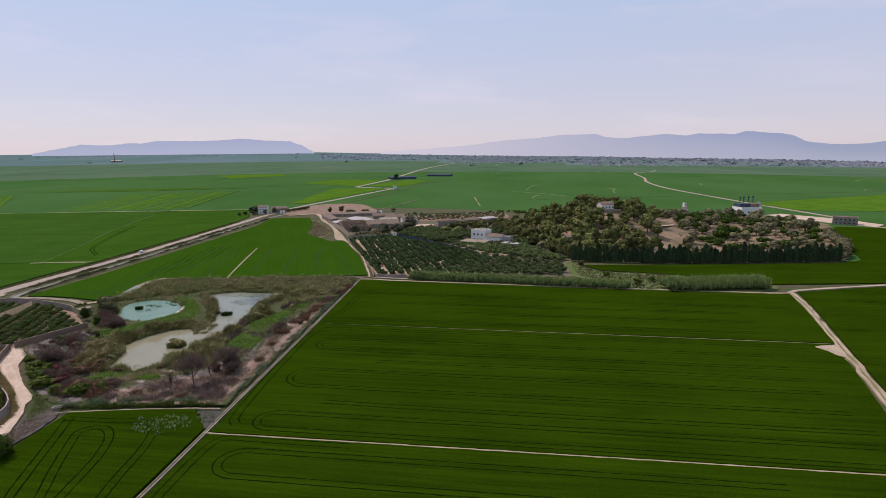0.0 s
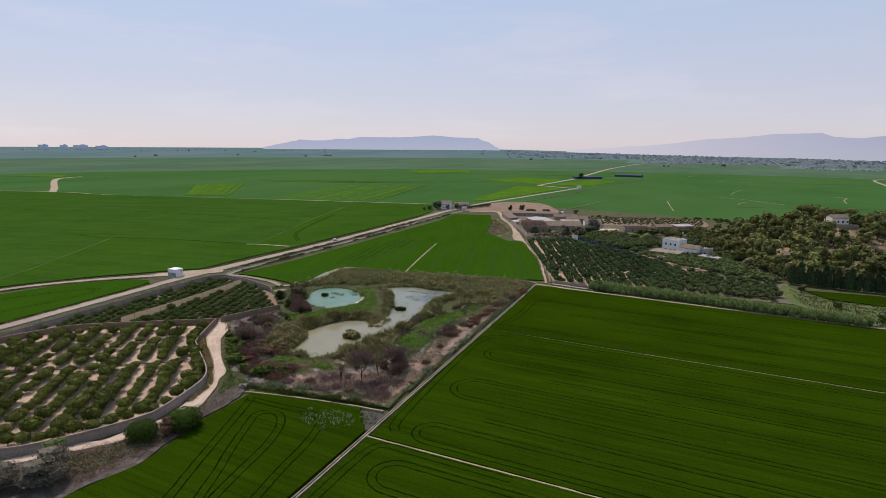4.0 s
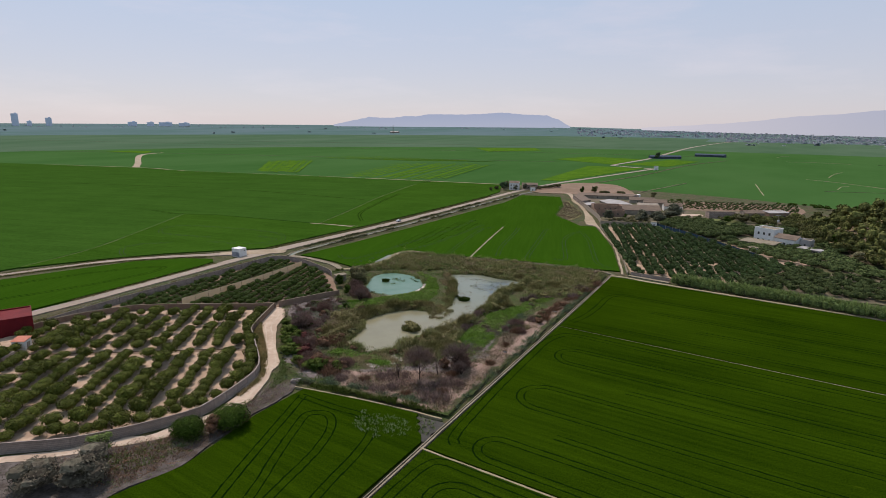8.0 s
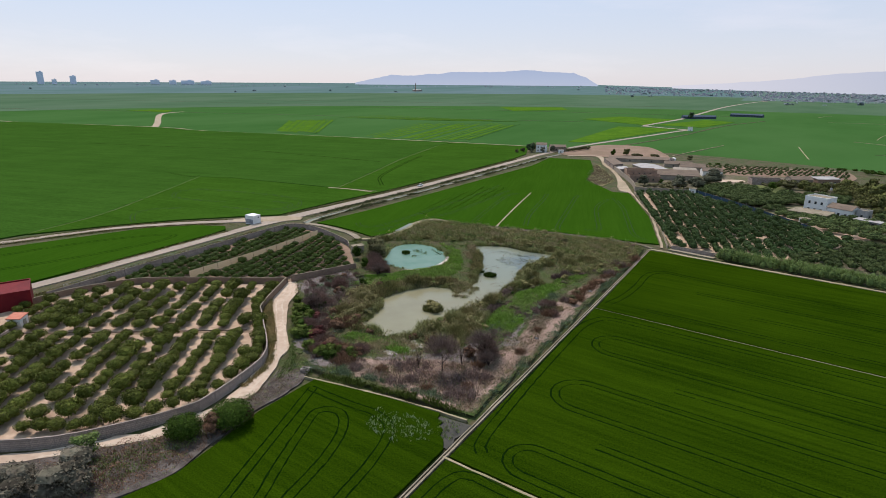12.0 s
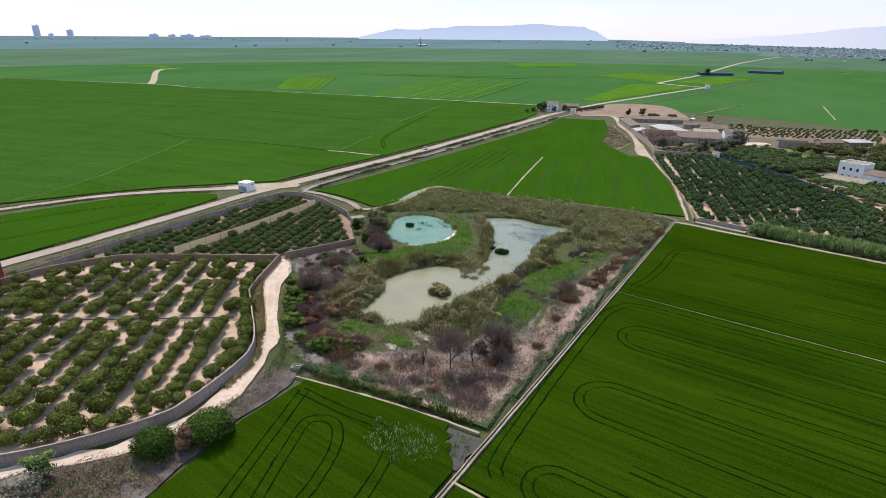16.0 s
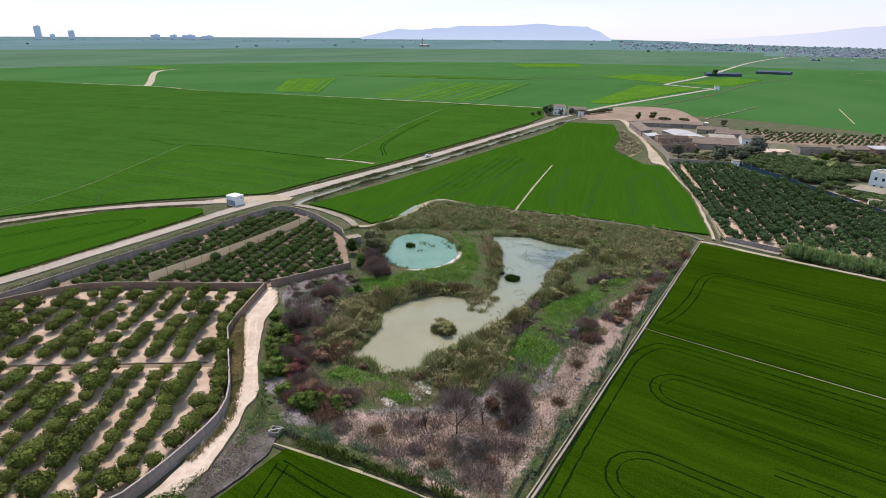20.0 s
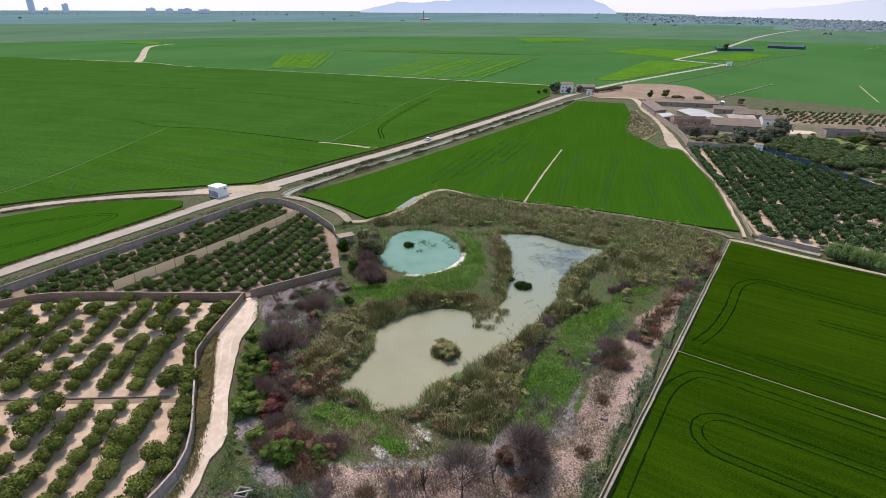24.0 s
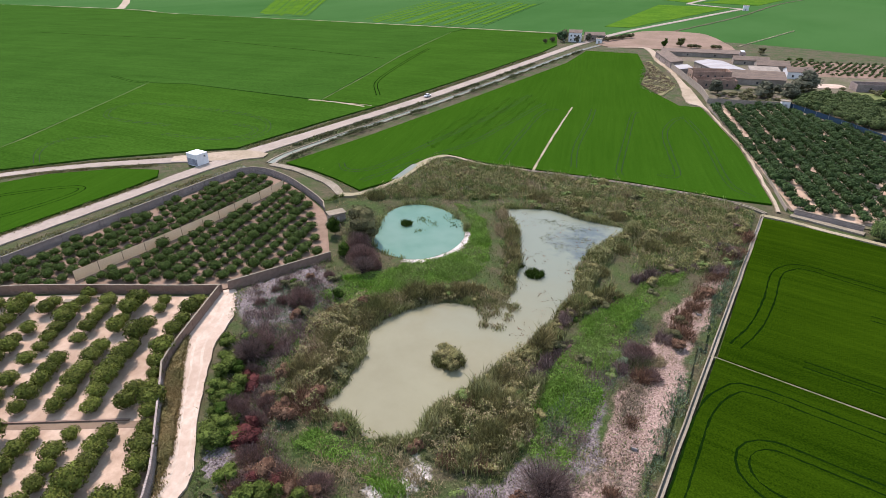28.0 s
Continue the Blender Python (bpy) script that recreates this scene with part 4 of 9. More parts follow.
road("hill_road", [(420, 428), (345, 434), (352, 482), (347, 671), (351, 887), (379, 1053), (423, 1192), (474, 1400), (540, 1480), (584, 1563)], 5.0, ASPHALT, "pale road past the white factory", 0.0, 0.2, 15.0)
for a, b, w, z in (((dike_x(118.3), 118.4), (97, 98.2), 0.45, 0.29), ((dike_x(200), 200.1), (125.5, 173.7), 0.5, 0.15)):
    road("cross_dike", [a, ((a[0] + b[0]) / 2, (a[1] + b[1]) / 2 + 0.15), b], w, DIKE if z > 0.2 else THINDIKE, "narrow dry earth dike between rice fields", z, 0.06, 2.0)
road("field_edge", [(-41, 271), (-34, 270.3), (-17.6, 266.3), (68.4, 250.3), (141.8, 238.3), (151, 239)], 1.6, DIKE, "pale earth edge of the rice field", 0.3, 0.15, 3.0)
road("field_path", [(-107.9, 275.5), (-114.5, 317), (-120.7, 361.4)], 0.75, DIKE, "narrow dirt path into the rice field", 0.34, 0.06)
road("low_dike", [(-55.2, 130.6), (-68.5, 130.8), (-82.5, 130.0), (-94.3, 129.0)], 0.42, DIKE, "low dry dike below the marsh", 0.31, 0.08, 2.0)
road("wet_corner", [(-57.2, 129.6), (-57.2, 121.0)], [7.0, 4.6], MUD, "muddy wet corner of the rice field", 0.02, 0.3, 1.5)


def ditch(name, pts, w, water, label, lip=0.35, z=0.3, left=1.0):
    """A concrete ditch: two lips, a floor of water."""
    c = np.array(pts, float)
    top = tagged(ribbon(name, pts, w, -0.5, -0.12, water), label, "ditch", kind="structure")
    d = np.gradient(c, axis=0)
    d /= np.linalg.norm(d, axis=1)[:, None]
    nrm = np.column_stack([-d[:, 1], d[:, 0]])
    for s, k in ((-1, lip), (1, lip * left)):
        ribbon("ditch_lip", c + nrm * s * (w / 2 + k / 2), k, -0.4, z, CONCRETE, top, 0.03)
    return top


ditch("irrigation_ditch", [(dike_x(y), y) for y in (0, 60, 94.6, 118, 150, 180, 210, 240, 271)], 0.32, DITCHWATER, "straight concrete irrigation ditch beside the rice", 0.36, 0.3, 0.6)
ditch("back_ditch", [(-110, 274.2), (-80, 277.7), (-49.5, 277.4), (-40, 273)], 0.4, DITCHWATER, "narrow concrete ditch behind the marsh", 0.45)
ditch("canal", [(-189, 241), (-190.5, 250), (-188.0, 278), (-183.5, 312.6), (-178.5, 359.4), (-170.2, 456.8), (-164.5, 520), (-158, 556)], 2.4, WATER_CANAL, "straight canal with pale concrete banks along the road", 0.6, 0.1)
road("channel_path", [(-188, 240), (-180, 240.2), (-171, 238.6), (-159, 235), (-151, 229.5)], 2.6, CONCRETE, "pale concrete path round the orchard wall", 0.1, 0.1, 2.0)
road("marsh_path", [(-151, 229), (-146, 232.5), (-142.3, 245), (-143.2, 264), (-139.4, 275), (-125.5, 273), (-110, 274.5)], [2.4, 2.2, 2.0, 3.2, 1.6, 1.2, 1.2], DIKE, "thin pale path round the marsh", 0.31, 0.12, 2.0)
tagged(slab("path_pool", uneven([(-144.2, 247), (-145.4, 262), (-143.6, 262), (-142.4, 248)], 0.1, 2, 5), -0.3, 0.36, WATER_CANAL), "pool of water on the marsh path", "water", kind="structure")
road("far_canal", [(-156, 560), (-150, 575), (-136.5, 614.7), (-81, 816), (-38, 1032), (22, 1204)], 3.2, EARTH, "dark bank of a canal running to the plain", 0.0, 0.4, 12.0)
for p in ([(-66, 596), (-28, 719)], [(-225, 318.5), (-203, 321.8)]):
    road("field_dike", p, 0.7, DIKE, "thin dry dike in the rice field", 0.30, 0.2, 6.0)

# the dirt lane and bare ground
LANE = [(-138.6, 173.9), (-133.9, 167.3), (-130.2, 159.9), (-125.0, 154.3), (-119.3, 148.2), (-114.1, 143.1), (-109.8, 138.4), (-107.2, 133.5), (-105.3, 129.0), (-103.8, 125.4), (-101.6, 119.0), (-100.6, 112.5), (-101.7, 107.6), (-105.4, 99.2), (-110.7, 93.2), (-117.4, 86.1)]
road("dirt_lane", [(-140.2, 175.4)] + LANE + [(-121.5, 82.8), (-140, 70), (-180, 52)], [3.4, 4.6, 6.0, 5.4, 4.4, 3.4, 3.1, 3.5, 3.9, 4.4, 4.4, 4.2, 4.0, 3.6, 3.2, 2.8, 2.6, 2.4, 2.4, 2.4], SAND, "pale pinkish sandy lane along the orchard wall", 0.10, 0.22, 2.0)
tagged(slab("burnt_verge", uneven([(-93.6, 127), (-94.2, 114), (-93.2, 102.6), (-92.8, 93.7), (-95.6, 85.3), (-100, 70), (-125, 75), (-115, 87), (-108, 95), (-103, 101), (-99, 110), (-99.5, 122), (-102.5, 130), (-98, 131)], 0.25, 2.0, 6), -0.35, 0.02, VERGE), "brown burnt verge between lane and rice", "verge", kind="structure")
tagged(slab("bare_field", uneven([(-158, 556), (-155, 613), (-138, 660), (-100, 661), (-79, 620), (-68, 577), (-98, 561), (-122, 555)], 0.8, 6, 7), -0.35, 0.08, BARE), "bare brown field beside the farm", "field", kind="structure")
tagged(slab("dry_verge", uneven([(-102, 420), (-91.5, 404), (-87.5, 416), (-86.5, 436), (-100, 473), (-112.5, 503), (-114.5, 494), (-108.5, 452)], 0.6, 4, 8), -0.35, 0.05, DRYGRASS), "dry grassy bank beside the farm lane", "verge", kind="structure")
road("farm_lane", [(-150, 548), (-128, 559), (-117, 541), (-108.5, 508), (-97.5, 482), (-86.5, 448), (-80, 426), (-73.5, 400), (-67.3, 389.4), (-57.3, 358.5), (-48.2, 331), (-36.6, 276)], [2.5, 4.0, 4.4, 2.8, 2.4, 2.6, 5.2, 7.0, 1.4, 1.0, 1.0, 1.0], GRAVEL, "sandy farm lane along the citrus grove", 0.12, 0.2, 4.0)
tagged(slab("scrub_ground", uneven([(66, 274), (70, 309), (80.7, 287), (112, 276.5), (148, 258), (146, 243), (98.7, 242.3), (87, 245)], 0.6, 4, 9), -0.35, 0.1, GRASSDIKE), "weedy ground between the reed clumps", "scrub", kind="structure")
tagged(slab("grove_soil", [(-67, 394), (-34, 279), (-17, 275), (66, 274), (72, 312), (52, 366), (40, 420), (50, 470), (62, 556), (26, 557), (-37, 543), (-64, 552), (-108, 540), (-96, 470), (-72, 430)], -0.35, 0.03, YARD), "brown soil under groves and farmyard", "soil", kind="structure")
road("grove_edge", [(-34, 275.3), (-26, 273.3), (-17.5, 271)], 2.0, CONCRETE, "concrete edge of the citrus grove", 0.2)

for off in (-0.85, 0.85):
    c = curve_through(LANE, 2.0)
    d = np.gradient(c, axis=0)
    d /= np.linalg.norm(d, axis=1)[:, None]
    tagged(ribbon("lane_rut", c + np.column_stack([-d[:, 1], d[:, 0]]) * off, 0.42, -0.1, 0.112, WORN, None, 0.12, 2.0), "worn wheel rut in the sandy lane", "rut", kind="structure")

for p in ([(-278.8, 169), (-286.7, 205.8), (-306.7, 247.9), (-337.6, 306.6)], [(-230.7, 320), (-248, 387), (-266.7, 455.7), (-289.3, 567.6)]):
    road("field_boundary", p, 0.45, GRASSDIKE, "thin grassy earth dike between wide rice fields", 0.29, 0.1, 6.0)
ribbon("wheel_track", [(-600, 400), (-520, 416), (-436, 435), (-350, 434), (-268, 430)], 0.8, 0.2, 0.29, TRACK, wide_field, 0.15, 6.0)

road("field_spur", [(-236, 317), (-222, 319), (-205, 318.5)], 1.6, DIKE, "short bare dike end beside the road", 0.34, 0.2, 3.0)



# ---- the marsh ----
POND = [(-101.6, 157.6), (-100.0, 161.2), (-101.0, 166.0), (-101.8, 171.0), (-104.9, 176.1), (-105.2, 180.5), (-103.5, 185.1), (-100.4, 190.4), (-95.4, 193.8), (-90.4, 195.7), (-87.7, 199.0), (-86.3, 203.5), (-88.6, 209.7), (-89.6, 214.5), (-91.4, 220.2), (-94.1, 224.8), (-95.8, 230), (-99.8, 236.3), (-104.9, 241.4), (-100.6, 244.8), (-95.5, 247.2), (-90.4, 248.2), (-85.6, 246.4), (-79.6, 246), (-74.9, 246), (-71.4, 245.4), (-71.3, 240.6), (-74.4, 235.2), (-75.4, 229.2), (-76.6, 223), (-76.5, 216.5), (-74.4, 211.8), (-74.6, 203.4), (-75, 196), (-75.6, 190.3), (-77.4, 185), (-78.9, 178.7), (-79.4, 173.4), (-82.4, 168.6), (-84, 165), (-83.1, 159.6), (-85.4, 156.9), (-91, 155.6), (-96, 157.4)]
TEAL = [(-127.5, 213.6), (-131, 221.5), (-131.4, 229.2), (-127, 234.2), (-119.6, 234.4), (-113, 231), (-108.2, 226), (-106, 219), (-106.6, 212.6), (-110, 206.8), (-115.2, 204.8), (-120.8, 205.6), (-125.2, 208.4)]
MARSH = [(-96, 131), (-68.5, 132), (dike_x(132) - 1.2, 132), (dike_x(200) - 1.2, 200), (-42.2, 272), (-49.5, 276.3), (-80, 276.4), (-110, 272.8), (-125.5, 271.4), (-138.5, 272.5), (-141.5, 262), (-140.8, 245), (-144.8, 231), (-147, 222), (-137.5, 212), (-128.2, 197.5), (-138.5, 176.5), (-126.2, 162), (-116.5, 149), (-106.5, 138.5)]
POND_S, TEAL_S = curve_through(POND, 1.5, True), curve_through(TEAL, 1.5, True)
ISLETS = ((-87.6, 176.9, 2.7, 1.2), (-84.5, 212.3, 1.9, 1.1), (-123.3, 221.2, 1.3, 1.1), (-88.7, 214.5, 0.9, 0.6))


def marsh_height(q):
    """Height of the marsh floor at points: banks that dip under the ponds."""
    q = np.asarray(q, float)
    out = np.full(len(q), 1e9)
    for p in (POND_S, TEAL_S):
        d = edge_distance(p, q)
        out = np.minimum(out, np.where(inside(p, q), -d, d))
    z = np.clip(out * 0.22, -0.55, 0.42)
    rough = np.array([noise.noise(Vector((x * 0.35, y * 0.35, 3.1))) * 0.16 + noise.noise(Vector((x * 0.08, y * 0.08, 9.0))) * 0.22 for x, y in q])
    return z + rough * np.clip(out / 2, 0, 1), out


STRAW = [(-92, 140.5), (-74.4, 147.5), (-62.5, 153.5), (-58.8, 166), (-57.4, 180), (-56.8, 199), (-53.5, 216), (-50, 228), (-47.5, 240), (-44, 268), (-55, 140), (-56.5, 133), (-75, 134), (-88, 135)]
SLOPE_ASH = [(-136, 178), (-129, 194), (-120, 188), (-118, 178), (-124, 166), (-131, 170)]


def off_straw(p, share, seed):
    """Thins points that lie on the dead straw and the ashy slope."""
    g = np.random.default_rng(seed).uniform(0, 1, len(p))
    return p[~inside(STRAW, p) & ~inside(SLOPE_ASH, p) | (g < share)]


def marsh_floor():
    p = np.array(MARSH)
    lo, hi = p.min(0), p.max(0)
    c = 1.25
    xs, ys = np.arange(lo[0], hi[0] + c, c), np.arange(lo[1], hi[1] + c, c)
    gx, gy = np.meshgrid(xs, ys)
    q = np.column_stack([gx.ravel(), gy.ravel()])
    z, out = marsh_height(q)
    ok = inside(p, q)
    nx = len(xs)
    f = []
    ashy = [(-118, 160), (-110, 150), (-104, 140), (-97, 138), (-84, 146), (-77, 150), (-70, 156), (-64, 168), (-64, 190), (-59, 205), (-60, 180), (-58, 160), (-66, 148), (-80, 142), (-96, 135), (-108, 141)]
    jit = np.array([[noise.noise(Vector((x * 0.16, y * 0.16, 5.0))) * 5, noise.noise(Vector((x * 0.16, y * 0.16, 25.0))) * 5] for x, y in q])
    zone = np.zeros(len(q), int)
    zone[inside(ashy, q + jit)] = 2
    zone[inside(SLOPE_ASH, q + jit * 0.6)] = 2
    zone[inside(STRAW, q + jit * 0.7)] = 1
    d_teal = edge_distance(TEAL_S, q)
    zone[(d_teal < 2.0) & (q[:, 0] > -114) & (q[:, 1] < 226) & ~inside(TEAL_S, q)] = 3
    zone[(np.hypot(q[:, 0] + 82, q[:, 1] - 155.5) < 1.3)] = 3
    for sx, sy, sr in ((-81, 150, 1.9), (-86.5, 151.4, 1.5), (-90, 152.2, 1.2), (-79.4, 153.4, 1.4), (-84, 148, 1.2)):
        zone[(np.hypot((q[:, 0] - sx) * 0.8, q[:, 1] - sy) < sr)] = 3
    for j in range(len(ys) - 1):
        for i in range(nx - 1):
            a = j * nx + i
            k = (a, a + 1, a + nx + 1, a + nx)
            if all(ok[list(k)]):
                f.append(k)
    ob = mesh("marsh_floor", np.column_stack([q, z]), f, MARSH_FLOOR, smooth=True)
    for k, name in ((1, "straw"), (2, "ash"), (3, "salt")):
        wgt = (zone == k).astype(float).reshape(len(ys), nx)
        for _ in range(2):
            g = np.pad(wgt, 1, mode="edge")
            wgt = (g[:-2, 1:-1] + g[2:, 1:-1] + g[1:-1, :-2] + g[1:-1, 2:] + 2 * wgt) / 6
        ob.data.attributes.new(name, "FLOAT", "POINT").data.foreach_set("value", wgt.ravel())
    return tagged(ob, "uneven marsh floor with grass, scorched straw and grey ash", "marsh", kind="structure")


def pond_water():
    """Khaki silt in the lower pool, clearer grey-blue in the upper arm."""
    m = mat("milky_pond_water", (0.195, 0.176, 0.106), (0.22, 0.202, 0.124), 0.12, 0.12, None, bump=0.004, bump_scale=1.5, spec=0.25)
    n, l = m.node_tree.nodes, m.node_tree.links
    b = n["Principled BSDF"]
    old = b.inputs["Base Color"].links[0].from_socket
    co = n.new("ShaderNodeTexCoord")
    sp = n.new("ShaderNodeSeparateXYZ")
    l.new(co.outputs["Object"], sp.inputs[0])
    tx = n.new("ShaderNodeTexNoise")
    tx.inputs["Scale"].default_value = 0.12
    l.new(co.outputs["Object"], tx.inputs["Vector"])
    ad = n.new("ShaderNodeMath")
    ad.operation = "MULTIPLY_ADD"
    ad.inputs[1].default_value = 26.0
    l.new(tx.outputs["Fac"], ad.inputs[0])
    l.new(sp.outputs["Y"], ad.inputs[2])
    mr = n.new("ShaderNodeMapRange")
    mr.inputs["From Min"].default_value, mr.inputs["From Max"].default_value = 194, 232
    l.new(ad.outputs[0], mr.inputs["Value"])
    x = n.new("ShaderNodeMix")
    x.data_type = "RGBA"
    l.new(mr.outputs[0], x.inputs[0])
    l.new(old, x.inputs[6])
    x.inputs[7].default_value = (0.165, 0.178, 0.128, 1)
    last = x.outputs[2]
    for cx, cy, rad in ((-80.5, 232.5, 11.0), (-79.0, 239.5, 8.0), (-77.5, 226.0, 5.0)):
        vd = n.new("ShaderNodeVectorMath")
        vd.operation = "DISTANCE"
        l.new(co.outputs["Object"], vd.inputs[0])
        vd.inputs[1].default_value = (cx, cy, 0)
        wob = n.new("ShaderNodeTexNoise")
        wob.inputs["Scale"].default_value, wob.inputs["Detail"].default_value = 0.5, 6.0
        l.new(co.outputs["Object"], wob.inputs["Vector"])
        ma = n.new("ShaderNodeMath")
        ma.operation = "MULTIPLY_ADD"
        ma.inputs[1].default_value = rad * 1.3
        l.new(wob.outputs["Fac"], ma.inputs[0])
        l.new(vd.outputs["Value"], ma.inputs[2])
        k = n.new("ShaderNodeMapRange")
        k.inputs["From Min"].default_value, k.inputs["From Max"].default_value = rad * 1.45, rad * 0.75
        k.inputs["To Max"].default_value = 0.75
        l.new(ma.outputs[0], k.inputs["Value"])
        y = n.new("ShaderNodeMix")
        y.data_type = "RGBA"
        l.new(k.outputs[0], y.inputs[0])
        l.new(last, y.inputs[6])
        y.inputs[7].default_value = (0.075, 0.095, 0.095, 1)
        last = y.outputs[2]
    l.new(last, b.inputs["Base Color"])
    return m


marsh_floor()
tagged(slab("pond", uneven([(x, y) for x, y in POND], 0.05, 2.0, 2), -0.6, -0.02, pond_water()), "milky greenish-grey pond of the marsh", "pond", kind="structure")
tagged(slab("turquoise_pond", TEAL_S, -0.6, -0.02, WATER_TEAL), "small turquoise pond with a salt-white shore", "pond", kind="structure")


def marsh_blades(name, pts, height, width, material, label, seed, bunch=6, bunch_r=0.35, lean=0.35, dry=0.15, gaps=-0.28):
    z, out = marsh_height(pts)
    lump = np.array([noise.noise(Vector((x * 0.22, y * 0.22, seed))) + 0.6 * noise.noise(Vector((x * 0.6, y * 0.6, seed + 40))) for x, y in pts])
    d_teal = edge_distance(TEAL_S, pts)
    bare = (d_teal < 2.0) & (pts[:, 0] > -114) & (pts[:, 1] < 224)
    k = (out > -dry) & (lump > gaps) & ~bare
    big = np.array([noise.noise(Vector((x * 0.11, y * 0.11, seed * 0.37))) for x, y in pts])
    lump = np.clip(0.7 + lump * 1.2 + np.sign(big) * np.sqrt(np.abs(big)) * 0.8, 0.22, 2.2)
    ob = blades(name, pts[k], z[k] - 0.05, height * lump[k], width, material, np.random.default_rng(seed), lean, None, bunch, bunch_r)
    return tagged(ob, label, "marsh plants", kind="stuff")


def reed_carpet(name, pts, height, leaf, material, label, seed, flat=None):
    """A dense lumpy carpet of short broad leaves, high on the lumps and low between them."""
    z, out = marsh_height(pts) if flat is None else (np.full(len(pts), flat), np.ones(len(pts)))
    pts, z = pts[out > -0.3], z[out > -0.3]
    g = np.random.default_rng(seed)
    lump = np.array([noise.noise(Vector((x * 0.42, y * 0.42, seed))) + 0.7 * noise.noise(Vector((x * 0.13, y * 0.13, seed + 9))) for x, y in pts])
    keep = lump > -0.32
    pts, z, lump = pts[keep], z[keep], lump[keep]
    n = len(pts)
    top = z + height * np.clip(0.42 + lump * 1.5, 0.06, 1.7) * g.uniform(0.72, 1.05, n)
    c = np.column_stack([pts, top])
    nrm = np.column_stack([g.normal(0, 0.55, (n, 2)), np.full(n, 0.8)])
    nrm /= np.linalg.norm(nrm, axis=1)[:, None]
    t = np.cross(nrm, g.normal(0, 1, (n, 3)))
    t /= np.linalg.norm(t, axis=1)[:, None]
    b = np.cross(nrm, t)
    s = (leaf * g.uniform(0.5, 1.4, n))[:, None] / 2
    v = np.stack([c - t * s - b * s * 0.4, c + t * s - b * s * 0.5, c + t * s * 0.8 + b * s * 0.5, c - t * s * 0.8 + b * s * 0.4], 1).reshape(-1, 3)
    i = np.arange(n)[:, None] * 4
    return tagged(mesh(name, v, [tuple(q) for q in (i + [0, 1, 2, 3])], material), label, "marsh plants", kind="stuff")


r = np.random.default_rng(21)


def shore(poly, count, out_to, lo=0.0):
    """Points in a band along a shore."""
    p = curve_through(poly, 0.7, True)
    i = r.integers(0, len(p), count)
    a = r.uniform(0, 2 * np.pi, count)
    return p[i] + np.column_stack([np.cos(a), np.sin(a)]) * r.uniform(lo, out_to, count)[:, None]


NORTH = [(-140, 246), (-141, 270), (-110, 272), (-80, 275.6), (-50, 275.6), (-43, 270), (-46, 236), (-53, 229), (-64, 226), (-69, 240), (-72, 249), (-90, 252), (-104, 250), (-112, 244), (-124, 239), (-134, 234), (-145, 228)]
EASTBANK = [(-69, 243), (-73.4, 226), (-73.6, 212), (-72.6, 201), (-74.6, 190), (-75.0, 181), (-73.5, 172)]
SOUTHBANK = [(-83, 170), (-76.5, 184), (-71.5, 180), (-69, 168), (-70, 158), (-78, 155.5), (-83, 158.5)]
WESTBANK = [(-101, 192.5), (-104.5, 186), (-106, 176), (-103.5, 168), (-103, 158), (-97, 154.5), (-107, 156), (-111.5, 166), (-117, 175), (-113, 183), (-106, 190)]
marsh_blades("north_reeds", scatter(NORTH, 7000, r), 1.1, 0.10, L_MARSH, "olive-green reeds spreading behind the ponds", 31, 6, 0.6)
reed_carpet("reed_leaves", np.vstack([scatter(NORTH, 26000, r), scatter(SOUTHBANK, 4200, r), scatter(WESTBANK, 4200, r), along(EASTBANK, 4200, 1.2, r), shore(POND, 5000, 2.4)]), 1.9, 0.34, L_HUMMOCK, "dense olive leaf canopy of the reed beds", 71)
reed_carpet("pale_reed_leaves", np.vstack([scatter(NORTH, 12000, r), scatter(SOUTHBANK, 2200, r), scatter(WESTBANK, 2200, r), along(EASTBANK, 2200, 1.2, r), shore(POND, 2600, 2.4)]), 2.05, 0.24, L_MARSH, "paler reed tops over the reed beds", 71)
reed_carpet("tan_reed_leaves", np.vstack([scatter(NORTH, 6500, r), scatter(SOUTHBANK, 2600, r), scatter(WESTBANK, 2600, r), shore(POND, 2200, 2.6)]), 2.1, 0.22, L_TAN, "tan feathery reed tops in the beds", 71)
marsh_blades("green_reeds", np.vstack([scatter(NORTH, 4200, r), shore(POND, 1400, 4.0, 0.5), along(EASTBANK, 500, 1.0, r)]), 0.95, 0.12, L_GRASSY, "greener reeds mixed into the reed beds", 61, 8, 0.6, gaps=0.02)
marsh_blades("brown_reeds", np.vstack([scatter(NORTH, 3000, r), shore(POND, 1300, 3.0, 0.3), scatter([(-104, 240), (-96, 235), (-93, 224), (-97, 222), (-104, 230)], 500, r), scatter(WESTBANK, 700, r)]), 1.1, 0.12, L_TAN, "tan and brown dry reeds in the beds", 62, 8, 0.6, gaps=0.08)
marsh_blades("shore_reeds", np.vstack([shore(POND, 5200, 1.6), shore(TEAL, 500, 1.0)]), 1.15, 0.10, L_MARSH, "olive reeds fringing the ponds", 32, 8, 0.4)
marsh_blades("east_reeds", np.vstack([along(EASTBANK, 2000, 1.0, r), scatter(SOUTHBANK, 2600, r)]), 1.7, 0.12, L_MARSH, "tall reed bank beside the pond", 33, 9, 0.5, 0.25)
marsh_blades("west_reeds", scatter(WESTBANK, 3000, r), 1.3, 0.09, L_HUMMOCK, "reed clumps on the lane side of the pond", 34, 9, 0.5)
